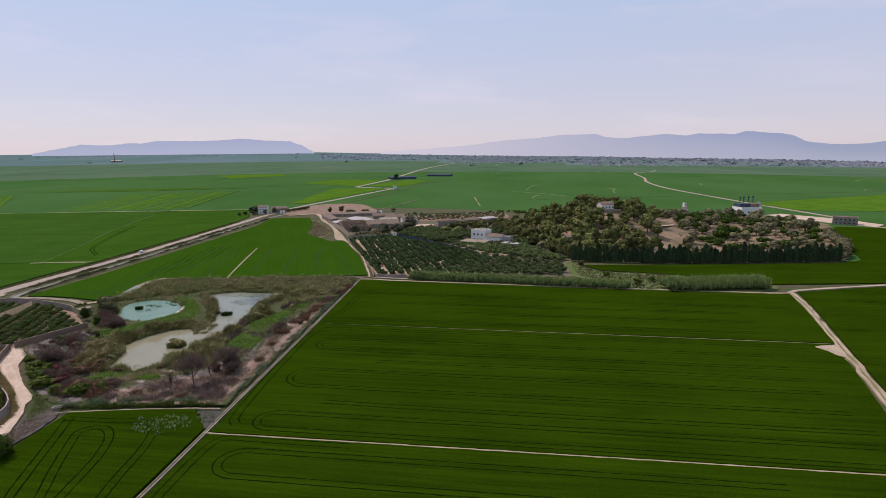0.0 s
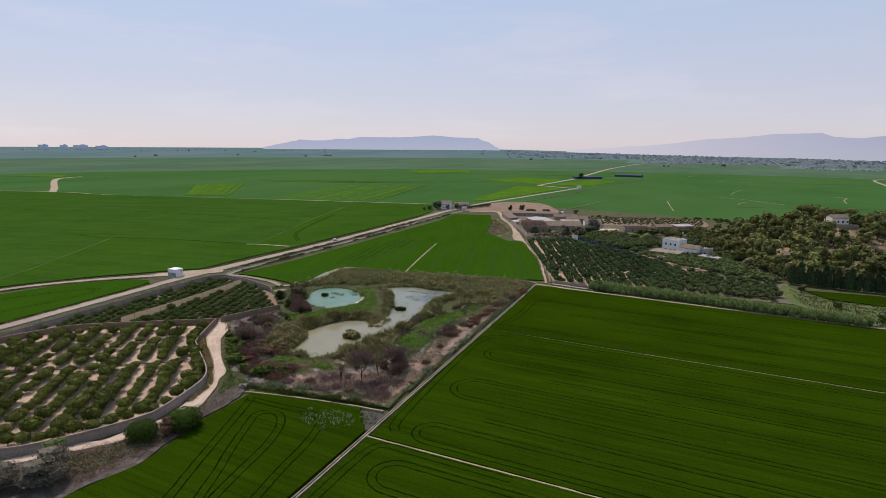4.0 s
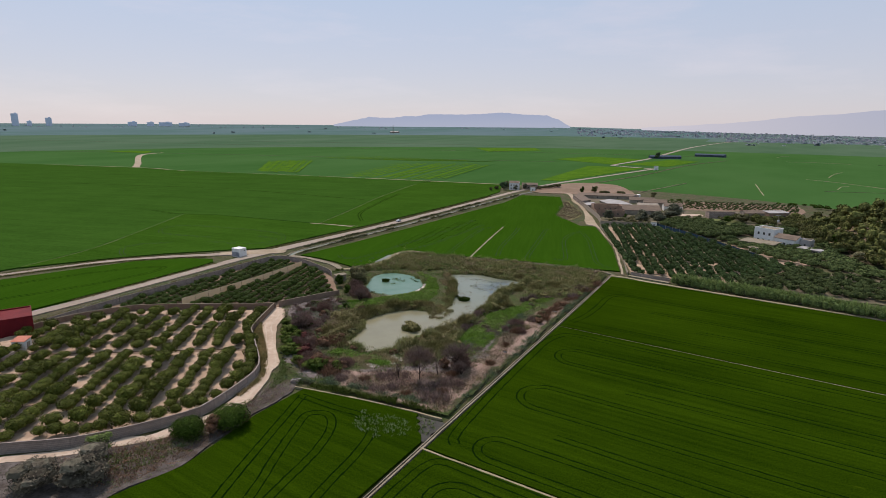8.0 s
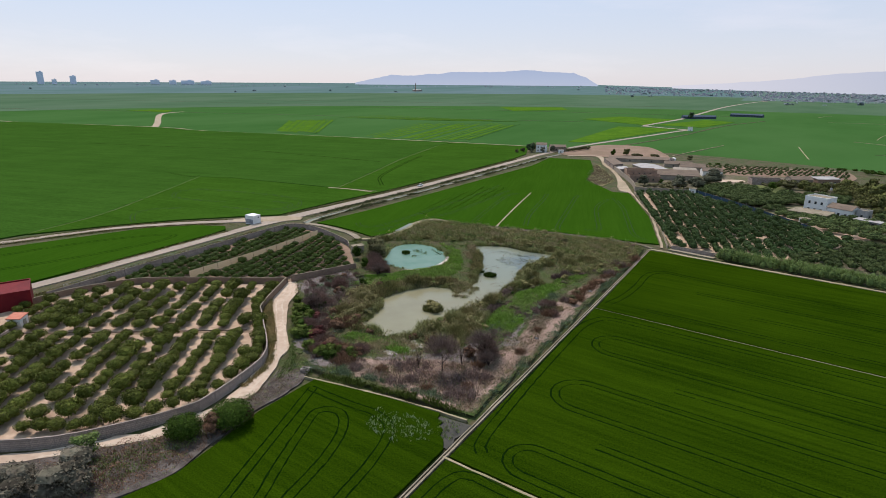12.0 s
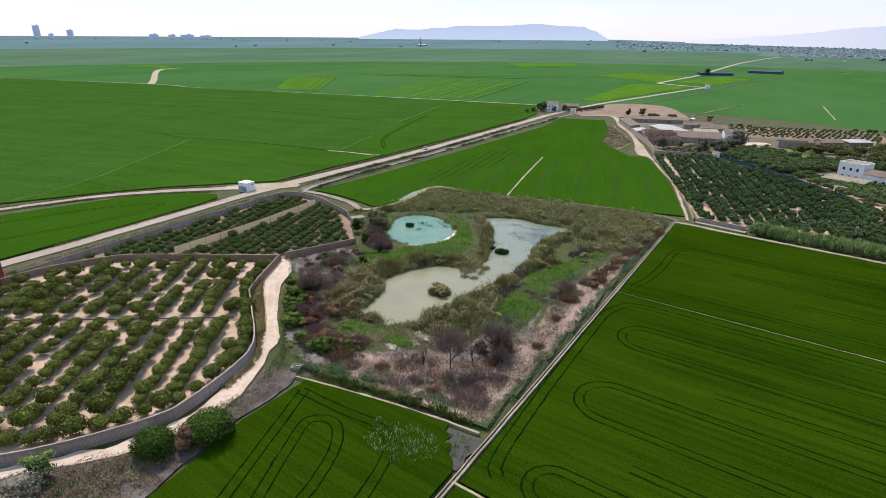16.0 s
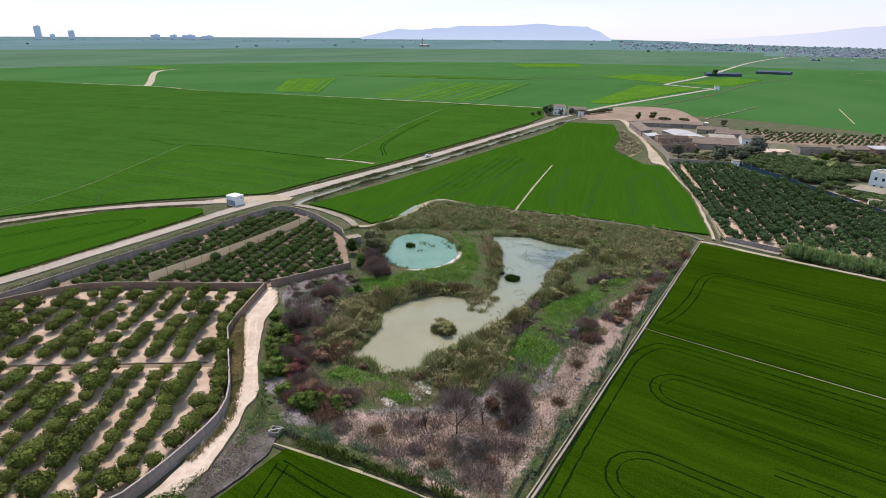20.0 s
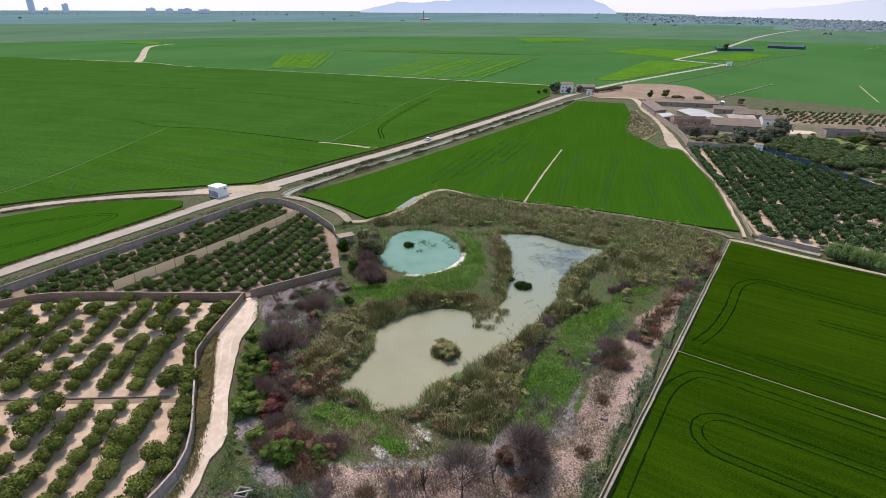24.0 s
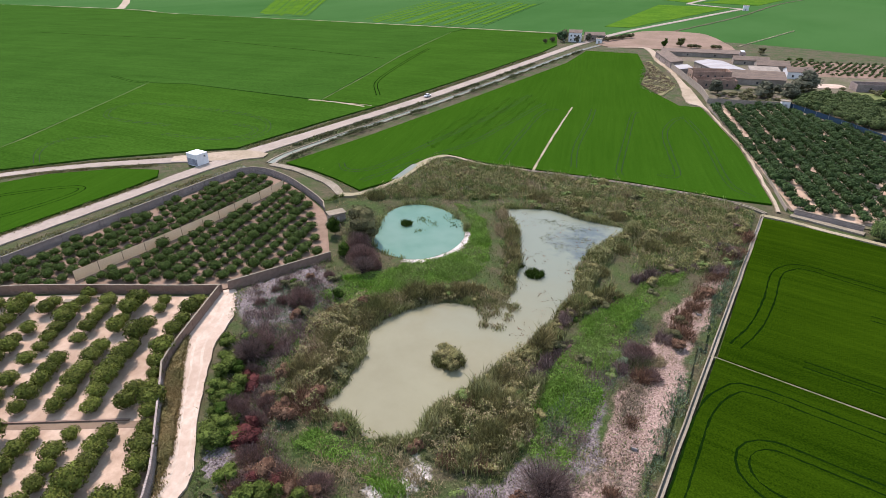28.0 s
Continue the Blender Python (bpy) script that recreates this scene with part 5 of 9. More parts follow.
marsh_blades("rusty_reeds", np.vstack([scatter(WESTBANK, 1500, np.random.default_rng(401)), scatter(SOUTHBANK, 500, np.random.default_rng(402))]), 1.3, 0.1, L_SCORCH, "rust-brown dead reeds among the green ones", 134, 8, 0.45, gaps=0.12)
# Brown blades stand in for the dark shadow along the reed bank.
marsh_blades("undercut_reeds", np.vstack([along(k, 130, 0.45, r) for k in ([(-66.4, 208.6), (-70.4, 204.0), (-72.6, 199.6)], [(-72.8, 198.6), (-73.4, 194.3)], [(-70.2, 191.4), (-71.6, 187.8)], [(-71.6, 187), (-72.3, 182.9), (-72.6, 178.4)], [(-49.4, 243), (-47.6, 249)], [(-64.5, 218.8), (-59.4, 226.0), (-53.6, 231.4)])]), 1.2, 0.12, L_TWIG, "brown reed blades marking the shadowed bank foot", 66, 10, 0.3, 0.3, gaps=-2)
spit = scatter([(-93, 196), (-92.5, 199.5), (-89.7, 203), (-85.7, 204), (-83, 198.3), (-83, 192.6), (-83.4, 187.6), (-87, 189), (-89, 193.5)], 620, r)
spit = spit[[noise.noise(Vector((x * 0.3, y * 0.3, 61.0))) > -0.22 for x, y in spit]]
for m, k, lb in ((L_MARSH, 0, "olive drowned reed spit between the ponds"), (L_TAN, 1, "tan drowned reeds between the ponds"), (L_HUMMOCK, 2, "dark olive drowned reeds between the ponds")):
    tagged(blades("spit_reeds", spit[k::3], np.full(len(spit[k::3]), -0.1), 0.75, 0.11, m, np.random.default_rng(300 + k), 0.5, None, 8, 0.45), lb, "marsh plants", kind="stuff")
GRASS_A = [(-111.8, 204), (-105.5, 210), (-103.8, 219), (-108, 229.5), (-116, 236.6), (-118.5, 239), (-112, 238), (-105, 231), (-99.5, 221), (-95.5, 212), (-96, 203), (-103, 195.6), (-108, 187), (-116, 180.5), (-121, 183), (-121, 191), (-114, 198)]
GRASS_B = [(-55, 228), (-52, 231), (-61, 222), (-65.6, 208.6), (-69.4, 200.6), (-70.4, 192.4), (-70.4, 184.9), (-70, 172), (-67.5, 163), (-62.5, 162), (-61.5, 172), (-61.5, 181.7), (-60.8, 193.0), (-60.8, 205.2), (-57, 218)]
GRASS_C = [(-98, 153), (-93.5, 153.2), (-88, 154.6), (-84, 154), (-80.4, 151), (-79.6, 148.6), (-82, 147.8), (-86, 149), (-94, 149.2), (-99, 149)]
GRASS_D = [(-118, 172), (-112, 163), (-108.5, 157), (-106, 158), (-108.5, 167), (-113.5, 176), (-119, 181)]
marsh_blades("marsh_grass", np.vstack([scatter(GRASS_A, 7200, r), scatter(GRASS_B, 6200, r), scatter(GRASS_C, 900, r), scatter(GRASS_D, 900, r)]), 0.5, 0.15, L_GRASS, "bright green grass round the ponds", 36, 5, 0.45, 0.5, gaps=-0.6)
marsh_blades("grey_weeds", np.vstack([scatter([(-131, 172), (-126, 190), (-119, 186), (-115, 172), (-122, 163)], 900, r), scatter([(-64.5, 172), (-59.5, 190), (-58, 205), (-60.6, 206), (-62, 190), (-68, 172), (-66, 165)], 1100, r), scatter([(-101, 131), (-97, 135.5), (-90, 137), (-70, 134), (-58, 134), (-57, 138), (-88, 133)], 900, r), along([(dike_x(135) - 2.2, 135), (dike_x(200) - 2.2, 200), (dike_x(240) - 2.2, 240)], 800, 0.7, r)]), 0.5, 0.13, L_BLUEGRASS, "grey-green weeds on burnt soil", 37, 7, 0.4, 0.5)
marsh_blades("dead_straw", np.vstack([scatter([(-92, 136), (-74, 147), (-62, 160), (-56, 190), (-52, 165), (-56, 134)], 2600, r), along([(-58, 178), (-56, 196), (-52, 214), (-48, 235)], 900, 1.3, r), shore(POND, 400, 3.5, 1.2)]), 0.35, 0.10, L_STRAW, "dead bleached straw on the burnt ground", 38, 7, 0.5, 0.9)
marsh_blades("scorched_reeds", np.vstack([along([(-52, 203), (-53, 209), (-50.5, 217), (-48.5, 232), (-45.5, 246), (-44, 256)], 1000, 1.0, r), along([(-110, 168), (-104, 160), (-101, 153), (-106, 152)], 700, 1.3, r), scatter([(-107, 148), (-98, 146), (-88, 141), (-90, 136), (-100, 138)], 500, r), along([(-113, 183.5), (-109, 184.5), (-106, 187)], 200, 0.9, r)]), 1.0, 0.11, L_SCORCH, "rust-brown scorched reeds", 39, 8, 0.4, 0.45)
marsh_blades("salt_reeds", scatter([(-96, 153.6), (-84, 154.4), (-76, 152), (-76, 146), (-86, 147), (-97, 149)], 700, r), 0.7, 0.1, L_TAN, "bleached reeds on the salty shore", 67, 7, 0.5, 0.5)
marsh_blades("dike_hedge", np.vstack([along([(-94, 130.6), (-82, 131.6), (-68.5, 132.4), (-58, 132.3)], 420, 0.5, r), along([(-152, 222), (-148, 229)], 60, 0.5, r)]), 0.55, 0.13, L_BRAMBLE, "low green hedge of weeds along the dike", 40, 9, 0.3, 0.4)
marsh_blades("canal_weeds", np.vstack([along([(-186.6, 243), (-185.6, 278), (-180.8, 312), (-175.8, 359), (-167.5, 457), (-162, 520)], 1300, 0.5, r) + [0.9, 0], along([(-193, 250), (-191, 278), (-186.5, 312), (-181.3, 359), (-173, 457)], 1100, 0.8, r) - [0.6, 0]]), 0.7, 0.25, L_ROUGH, "weeds on the canal banks", 44, 6, 0.5, 0.5)
rw = np.random.default_rng(203)
reed_carpet("grass_leaves", np.vstack([scatter(GRASS_A, 15000, rw), scatter(GRASS_B, 12000, rw), scatter(GRASS_C, 3600, rw), scatter(GRASS_D, 2600, rw)]), 0.42, 0.24, L_GRASS, "bright green grass sward round the ponds", 171)
EAST_RIDGE = [(-65.8, 210.5), (-70.5, 207.0), (-73.2, 201.0), (-74.0, 194.0), (-74.2, 187.0), (-75.6, 180.5), (-76.6, 175.5)]
marsh_blades("ridge_reeds", np.vstack([along(EAST_RIDGE, 2600, 0.9, rw), along([(-87.4, 206), (-90.6, 215), (-95.2, 226), (-99.6, 233.5)], 700, 0.8, rw), along([(-104.4, 190.4), (-100.6, 193.4), (-95.6, 197.2), (-90.6, 199.6)], 900, 0.8, rw)]), 1.7, 0.13, L_HUMMOCK, "steep olive reed bank above the pond", 172, 8, 0.45, gaps=-0.5)
for x, y, rad, h in ISLETS:
    a = np.sqrt(r.uniform(0, 1, int(rad * rad * 26))) * rad
    t = r.uniform(0, 2 * np.pi, len(a))
    q = np.column_stack([x + a * np.cos(t), y + a * 0.85 * np.sin(t)])
    tagged(blades("reed_islet", q, np.full(len(q), -0.1), h, 0.11, L_HUMMOCK if y < 200 else L_SHRUB, np.random.default_rng(int(rad * 100)), 0.38, None, 12, 0.3), "islet of reeds standing in the pond" if rad > 1.5 else "small reed tuft in the pond", "reeds", "reed islets")
reed_carpet("low_leaves", off_straw(scatter(MARSH, 26000, r), 0.25, 1), 0.42, 0.26, L_ROUGH, "dark low leaves over the marsh floor", 72)
reed_carpet("olive_low_leaves", off_straw(scatter(MARSH, 14000, r), 0.25, 2), 0.46, 0.2, L_HUMMOCK, "olive low leaves over the marsh floor", 72)
for k, (m, n, lb) in enumerate(((L_ROUGH, 7000, "dark weeds on the road verges"), (L_DRY, 5000, "dry yellow weeds on the road verges"))):
    q = np.vstack([along([(-199.2, 132), (-198.2, 160), (-197.0, 190), (-195.8, 222), (-197.5, 232)], n // 3, 2.0, r), along([(-288, 122), (-269.4, 160), (-254.5, 189.5), (-240, 206), (-222, 221), (-214, 222)], n // 6, 0.8, r), along([(-275, 160), (-260, 192), (-244.5, 212), (-226, 229), (-215, 243)], n // 6, 0.8, r),
                   along([(-199, 250), (-192.6, 290), (-187, 330), (-180, 400), (-173, 480)], n // 4, 1.2, r), along([(-184, 244), (-176, 246), (-164, 241), (-152, 234)], n // 8, 1.3, r), along([(-146, 219), (-143, 226), (-149, 225)], n // 16, 1.5, r)])
    reed_carpet("verge_leaves", q, 0.4, 0.24, m, lb, 73 + k, GROUND)
q = np.array([(-114.5, 229.6), (-112.2, 227.4), (-111.0, 226.6)])[r.integers(0, 3, 24)] + r.normal(0, 0.8, (24, 2))
tagged(blades("pond_stalks", q, np.full(len(q), -0.1), 0.35, 0.15, L_SHRUB, np.random.default_rng(6), 0.7, None, 4, 0.3), "sparse green stalks in the turquoise pond", "stalks", kind="stuff")
q = scatter(POND, 150, r, lambda z: ((z[:, 1] > 195) | (z[:, 0] > -84)) & (np.sin(z[:, 0] * 0.7) + np.cos(z[:, 1] * 0.45 + z[:, 0] * 0.2) > 0.2))
rd = np.random.default_rng(811)
for x, y, n, sx, sy in ((-90.6, 240.4, 60, 1.6, 0.8), (-84.6, 239.2, 110, 2.6, 1.2), (-80.6, 234.0, 90, 2.6, 1.0), (-84.0, 228.6, 70, 1.8, 1.2), (-77.0, 231.2, 60, 1.6, 1.2), (-88.0, 231.8, 40, 1.0, 1.4)):
    w = np.column_stack([rd.normal(x, sx, n), rd.normal(y, sy, n)])
    tagged(blades("drowned_weeds", w, np.full(n, -0.08), 0.13, 0.2, L_ROUGH, rd, 0.9, None, 4, 0.25), "dark patch of drowned weeds in the pale pond", "water weeds", kind="stuff")
for x, y, n, s in ((-123.2, 220.6, 20, 0.5), (-120.8, 225.6, 26, 0.9), (-117.4, 224.4, 22, 0.8), (-118.4, 219.4, 14, 0.6), (-114.4, 229.8, 18, 0.9)):
    w = np.column_stack([rd.normal(x, s, n), rd.normal(y, s, n)])
    tagged(blades("pond_reeds", w, np.full(n, -0.1), 0.6, 0.09, L_GRASSY, rd, 0.35, None, 4, 0.25), "loose tuft of green reeds in the turquoise pond", "reeds", kind="stuff")
tagged(blades("drowned_stalks", q, np.full(len(q), -0.1), 0.25, 0.2, L_SCORCH, np.random.default_rng(5), 0.7, None, 3, 0.3), "dark drowned stalks in the shallow water", "stalks", kind="stuff")

marsh_blades("low_weeds", off_straw(scatter(MARSH, 15000, r), 0.25, 3), 0.36, 0.11, L_GRASSY, "low mixed weeds over the marsh floor", 63, 6, 0.5, 0.6, gaps=-0.05)
marsh_blades("dry_weeds", scatter(MARSH, 9000, r), 0.36, 0.11, L_TAN, "dry tan weeds over the marsh floor", 64, 6, 0.5, 0.6, gaps=0.0)
BRUSH = [(-136, 178.5), (-129, 193), (-120, 187), (-114, 176), (-112, 162), (-106, 152), (-98, 146), (-92, 140), (-98, 136), (-106, 141.5), (-115, 152), (-124, 163)]
marsh_blades("burnt_brush", np.vstack([scatter(BRUSH, 2000, r), scatter([(-92, 136), (-88, 143), (-74, 147), (-66, 152), (-58, 150), (-57, 135), (-75, 134.5)], 900, r), scatter([(-66, 160), (-60, 172), (-57, 195), (-61, 200), (-66, 180), (-70, 166)], 250, r)]), 1.0, 0.07, L_BRUSH, "purple-grey leafless burnt brush", 65, 10, 0.4, 0.5, gaps=-0.1)

# shrubs and burnt trees
rt = np.random.default_rng(50)


def twig_bush(name, x, y, radius, height, label):
    """A leafless bush: many thin stems from one foot and a haze of fine twigs with an uneven outline."""
    t = root(name, x, y, 0.05, rt.uniform(0, 360))
    bm = bmesh.new()
    for _ in range(7):
        a, k = rt.uniform(0, 6.28), rt.uniform(0.3, 0.8)
        tube((0.15 * math.cos(a), 0.15 * math.sin(a), -0.1), (math.cos(a) * radius * k, math.sin(a) * radius * k, height * rt.uniform(0.5, 0.85)), 0.06, 0.02, 5, bm)
    part("stem", bm, CHAR, t)
    n = int(900 + 420 * radius * height)
    d = rt.normal(0, 1, (n, 3))
    d[:, 2] = np.abs(d[:, 2]) * 0.9 - 0.12
    d /= np.linalg.norm(d, axis=1)[:, None]
    lumps = rt.normal(0, 1, (6, 3))
    lumps /= np.linalg.norm(lumps, axis=1)[:, None]
    swell = 0.72 + 0.34 * np.max(np.clip((d @ lumps.T - 0.5) / 0.5, 0, 1), axis=1)
    c = d * (swell * rt.uniform(0.35, 1.0, n))[:, None] * [radius, radius, height * 0.82] + [0, 0, height * 0.12]
    w = np.cross(d, rt.normal(0, 1, d.shape))
    w /= np.linalg.norm(w, axis=1)[:, None]
    e = d * rt.uniform(0.15, 0.5, n)[:, None] + [0, 0, 0.2] + rt.normal(0, 0.13, d.shape)
    v = np.stack([c - w * 0.035, c + w * 0.035, c + e], 1).reshape(-1, 3)
    tagged(mesh("twig_crown", v, [(3 * i, 3 * i + 1, 3 * i + 2) for i in range(n)], L_PURPLE, t), kind="stuff")
    return tagged(t, label, "shrub")


def shrub(name, x, y, radius, height, leaves, label, count=420, leaf=0.34, base=0.0):
    if leaves is L_PURPLE:
        return twig_bush(name, x, y, radius, height, label)
    t = clumped_tree(name, rt, radius, height, base, 0.17 + 0.028 * radius, leaves, label, "shrub", int(np.clip(radius * 3.4, 5, 16)), 0.07)
    t.matrix_basis = pose(x, y, 0.1, 0, 0, rt.uniform(0, 360))
    return t


def burnt_tree(x, y, height, radius, label, stems=1, twigs=170):
    t = root("burnt_tree", x, y, 0.1)
    bm = bmesh.new()
    for s in range(stems):
        a0 = rt.uniform(0, 6.28)
        foot = Vector((math.cos(a0), math.sin(a0), 0)) * (0.35 * (stems > 1))
        top = Vector((rt.normal(0, 0.3), rt.normal(0, 0.3), height * 0.45)) + foot * 2
        tube(foot, top, 0.14, 0.09, 6, bm)
        for i in range(9):
            a, u = rt.uniform(0, 6.28), rt.uniform(0.3, 1.0)
            p = foot.lerp(top, u)
            q = p + Vector((math.cos(a) * radius * 0.6, math.sin(a) * radius * 0.6, height * rt.uniform(0.22, 0.5)))
            tube(p, q, 0.055, 0.025, 4, bm)
            for _ in range(4):
                g = p.lerp(q, rt.uniform(0.4, 1))
                tube(g, g + Vector((rt.normal(0, radius * 0.28), rt.normal(0, radius * 0.28), rt.uniform(0.2, height * 0.25))), 0.022, 0.01, 3, bm)
    part("trunk", bm, CHAR, t)
    d = rt.normal(0, 1, (twigs * 12, 3))
    d[:, 2] = np.abs(d[:, 2]) - 0.25
    d /= np.linalg.norm(d, axis=1)[:, None]
    c = d * rt.uniform(0.3, 1.0, len(d))[:, None] * [radius, radius, height * 0.4] + [0, 0, height * 0.52]
    s = np.cross(d, rt.normal(0, 1, d.shape))
    s /= np.linalg.norm(s, axis=1)[:, None]
    e = d * rt.uniform(0.3, 0.9, len(d))[:, None] + [0, 0, 0.35] + rt.normal(0, 0.2, d.shape)
    v = np.stack([c - s * 0.028, c + s * 0.028, c + e], 1).reshape(-1, 3)
    tagged(mesh("twig_crown", v, [(3 * i, 3 * i + 1, 3 * i + 2) for i in range(len(d))], L_TWIG, t), kind="stuff")
    return tagged(t, label, "dead tree", "burnt trees")


rq = np.random.default_rng(57)
rq2 = np.random.default_rng(58)
hum = [clumped_tree("reed_hummock", rq, rq.uniform(1.6, 2.0), rq.uniform(1.6, 2.0), -0.25, 0.19, L_HUMMOCK, "rounded olive-green clump of marsh reeds", "reed clump", 5, 0.05, 0.5) for _ in range(4)]
hum += [clumped_tree("reed_hummock", rq2, 1.8, 1.6, -0.25, 0.19, m, lb, "reed clump", 5, 0.05, 0.5) for m, lb in ((L_ROUGH, "dark olive clump of marsh reeds"), (L_PURPLE, "dark burnt clump of marsh reeds"), (L_GRASSY, "green clump of fresh marsh reeds"), (L_SHRUB, "dark green clump of marsh weeds"))]
spots_h = np.vstack([along(EASTBANK, 44, 0.7, rq), shore(POND, 60, 2.4, 0.3), along(EAST_RIDGE, 26, 0.5, rq), along([(-104.4, 190.4), (-100.6, 193.4), (-95.6, 197.0)], 9, 0.5, rq), scatter([(-83, 168), (-78, 180), (-72, 176), (-72, 164), (-79, 157), (-84, 159)], 26, rq), scatter([(-104, 186), (-106, 176), (-104, 168), (-104, 158), (-113, 165), (-114, 182)], 30, rq), scatter(NORTH, 130, rq), scatter(GRASS_B, 6, rq), scatter(SOUTHBANK, 16, rq), along([(-100, 196), (-95, 197.5), (-104, 193)], 10, 1.0, rq)])
zh, oh = marsh_height(spots_h)
spots_h = spots_h[(oh > 0.4) & (edge_distance(TEAL_S, spots_h) > 2.6)]
spots_h = rq.permutation(spots_h)
plant(hum, spots_h, rq, 0.55, 1.2, "reed clumps in the marsh")
burnt_tree(-68.4, 145.6, 9.6, 4.2, "leafless burnt tree with a blackened trunk", 1, 520)
burnt_tree(-63.0, 156.5, 7.0, 4.2, "bushy burnt tree with reddish bare twigs", 5, 330)
shrub("burnt_bush", -62.4, 158.0, 2.9, 4.6, L_PURPLE, "dense purple-brown burnt bush on straw")
shrub("burnt_bush", -65.6, 154.2, 1.9, 2.8, L_SCORCH, "rust-brown burnt bush on straw")
burnt_tree(-73.8, 144.3, 5.0, 0.9, "thin burnt sapling on pale straw", 1, 10)
burnt_tree(-65.3, 149.8, 5.2, 1.0, "thin burnt sapling on pale straw", 1, 12)
burnt_tree(-60.5, 152.5, 3.6, 1.8, "low burnt shrub of rusty twigs", 4, 150)
burnt_tree(-118.0, 160.5, 4.6, 2.6, "grey leafless shrub beside the lane", 6, 260)
burnt_tree(-118.0, 194.5, 4.2, 2.2, "dark leafless trunk clump near the pond", 5, 200)
shrub("reed_mass", -87.6, 176.9, 2.7, 1.7, L_HUMMOCK, "round reed clump standing in the pond")
shrub("reed_mass", -86.3, 175.8, 1.9, 2.1, L_HUMMOCK, "tall tuft of the reed islet in the pond")
shrub("reed_mass", -89.0, 178.2, 1.7, 1.8, L_HUMMOCK, "low tuft of the reed islet in the pond")
shrub("hedge_bush", -12.6, 271.6, 3.2, 4.2, L_HEDGE, "round yellow-green bush at the hedge end")
for x, y, rad, h in ((-76, 170, 4.0, 3.0), (-79.4, 163.5, 3.4, 2.6), (-73.2, 163.5, 4.0, 3.2), (-74, 176.5, 2.8, 2.4), (-71.5, 168.5, 3.0, 2.6), (-108.6, 172, 3.8, 2.8), (-107.4, 180, 3.0, 2.4), (-105.6, 163, 3.0, 2.6), (-112.4, 178, 2.4, 2.4), (-103, 190.4, 2.4, 1.7), (-97, 198, 2.2, 1.5),
                     (-64, 237, 3.6, 2.0), (-59, 244, 3.8, 1.9), (-75, 250.5, 2.8, 2.0), (-86, 252, 3.0, 2.0), (-98, 253, 3.6, 2.2), (-112, 248.5, 3.0, 2.0), (-126, 243.5, 2.8, 2.2), (-135, 238.5, 3.0, 2.4), (-139.6, 231.5, 2.6, 2.6), (-70, 232, 2.4, 1.8), (-71.4, 219, 2.0, 1.8)):
    a = np.sqrt(rt.uniform(0, 1, int(rad * rad * 38))) * rad * 0.9
    t = rt.uniform(0, 2 * np.pi, len(a))
    q = np.column_stack([x + a * np.cos(t), y + a * np.sin(t)])
    tagged(blades("reed_mass", q, marsh_height(q)[0] - 0.1, h * 0.8 * np.sqrt(1.04 - (a / rad) ** 2), 0.09, L_HUMMOCK, np.random.default_rng(int(rad * 50)), 0.3, None, 7, 0.3), "wide olive mass of dense marsh reeds", "reeds", "reed masses")
# Olive ones east of x -80 stand in for undercut shadow; others are scorched.
for x, y, rad, h in ((-110.4, 185.0, 2.8, 2.2), (-67.6, 206.0, 1.5, 1.3), (-70.4, 202.0, 1.4, 1.3), (-71.6, 189.4, 1.5, 1.5), (-71.8, 180.0, 1.6, 1.6), (-48.6, 244, 1.8, 1.8), (-101.4, 158.0, 2.0, 2.4), (-103.6, 152.6, 2.2, 2.6), (-82.6, 157.0, 1.6, 1.4), (-94.5, 155.2, 1.6, 1.2)):
    shrub("burnt_reed_mass", x, y, rad, h, L_ROUGH if x > -80 else L_SCORCH, "brown-olive reed mass, scorched or filling bank shadow")
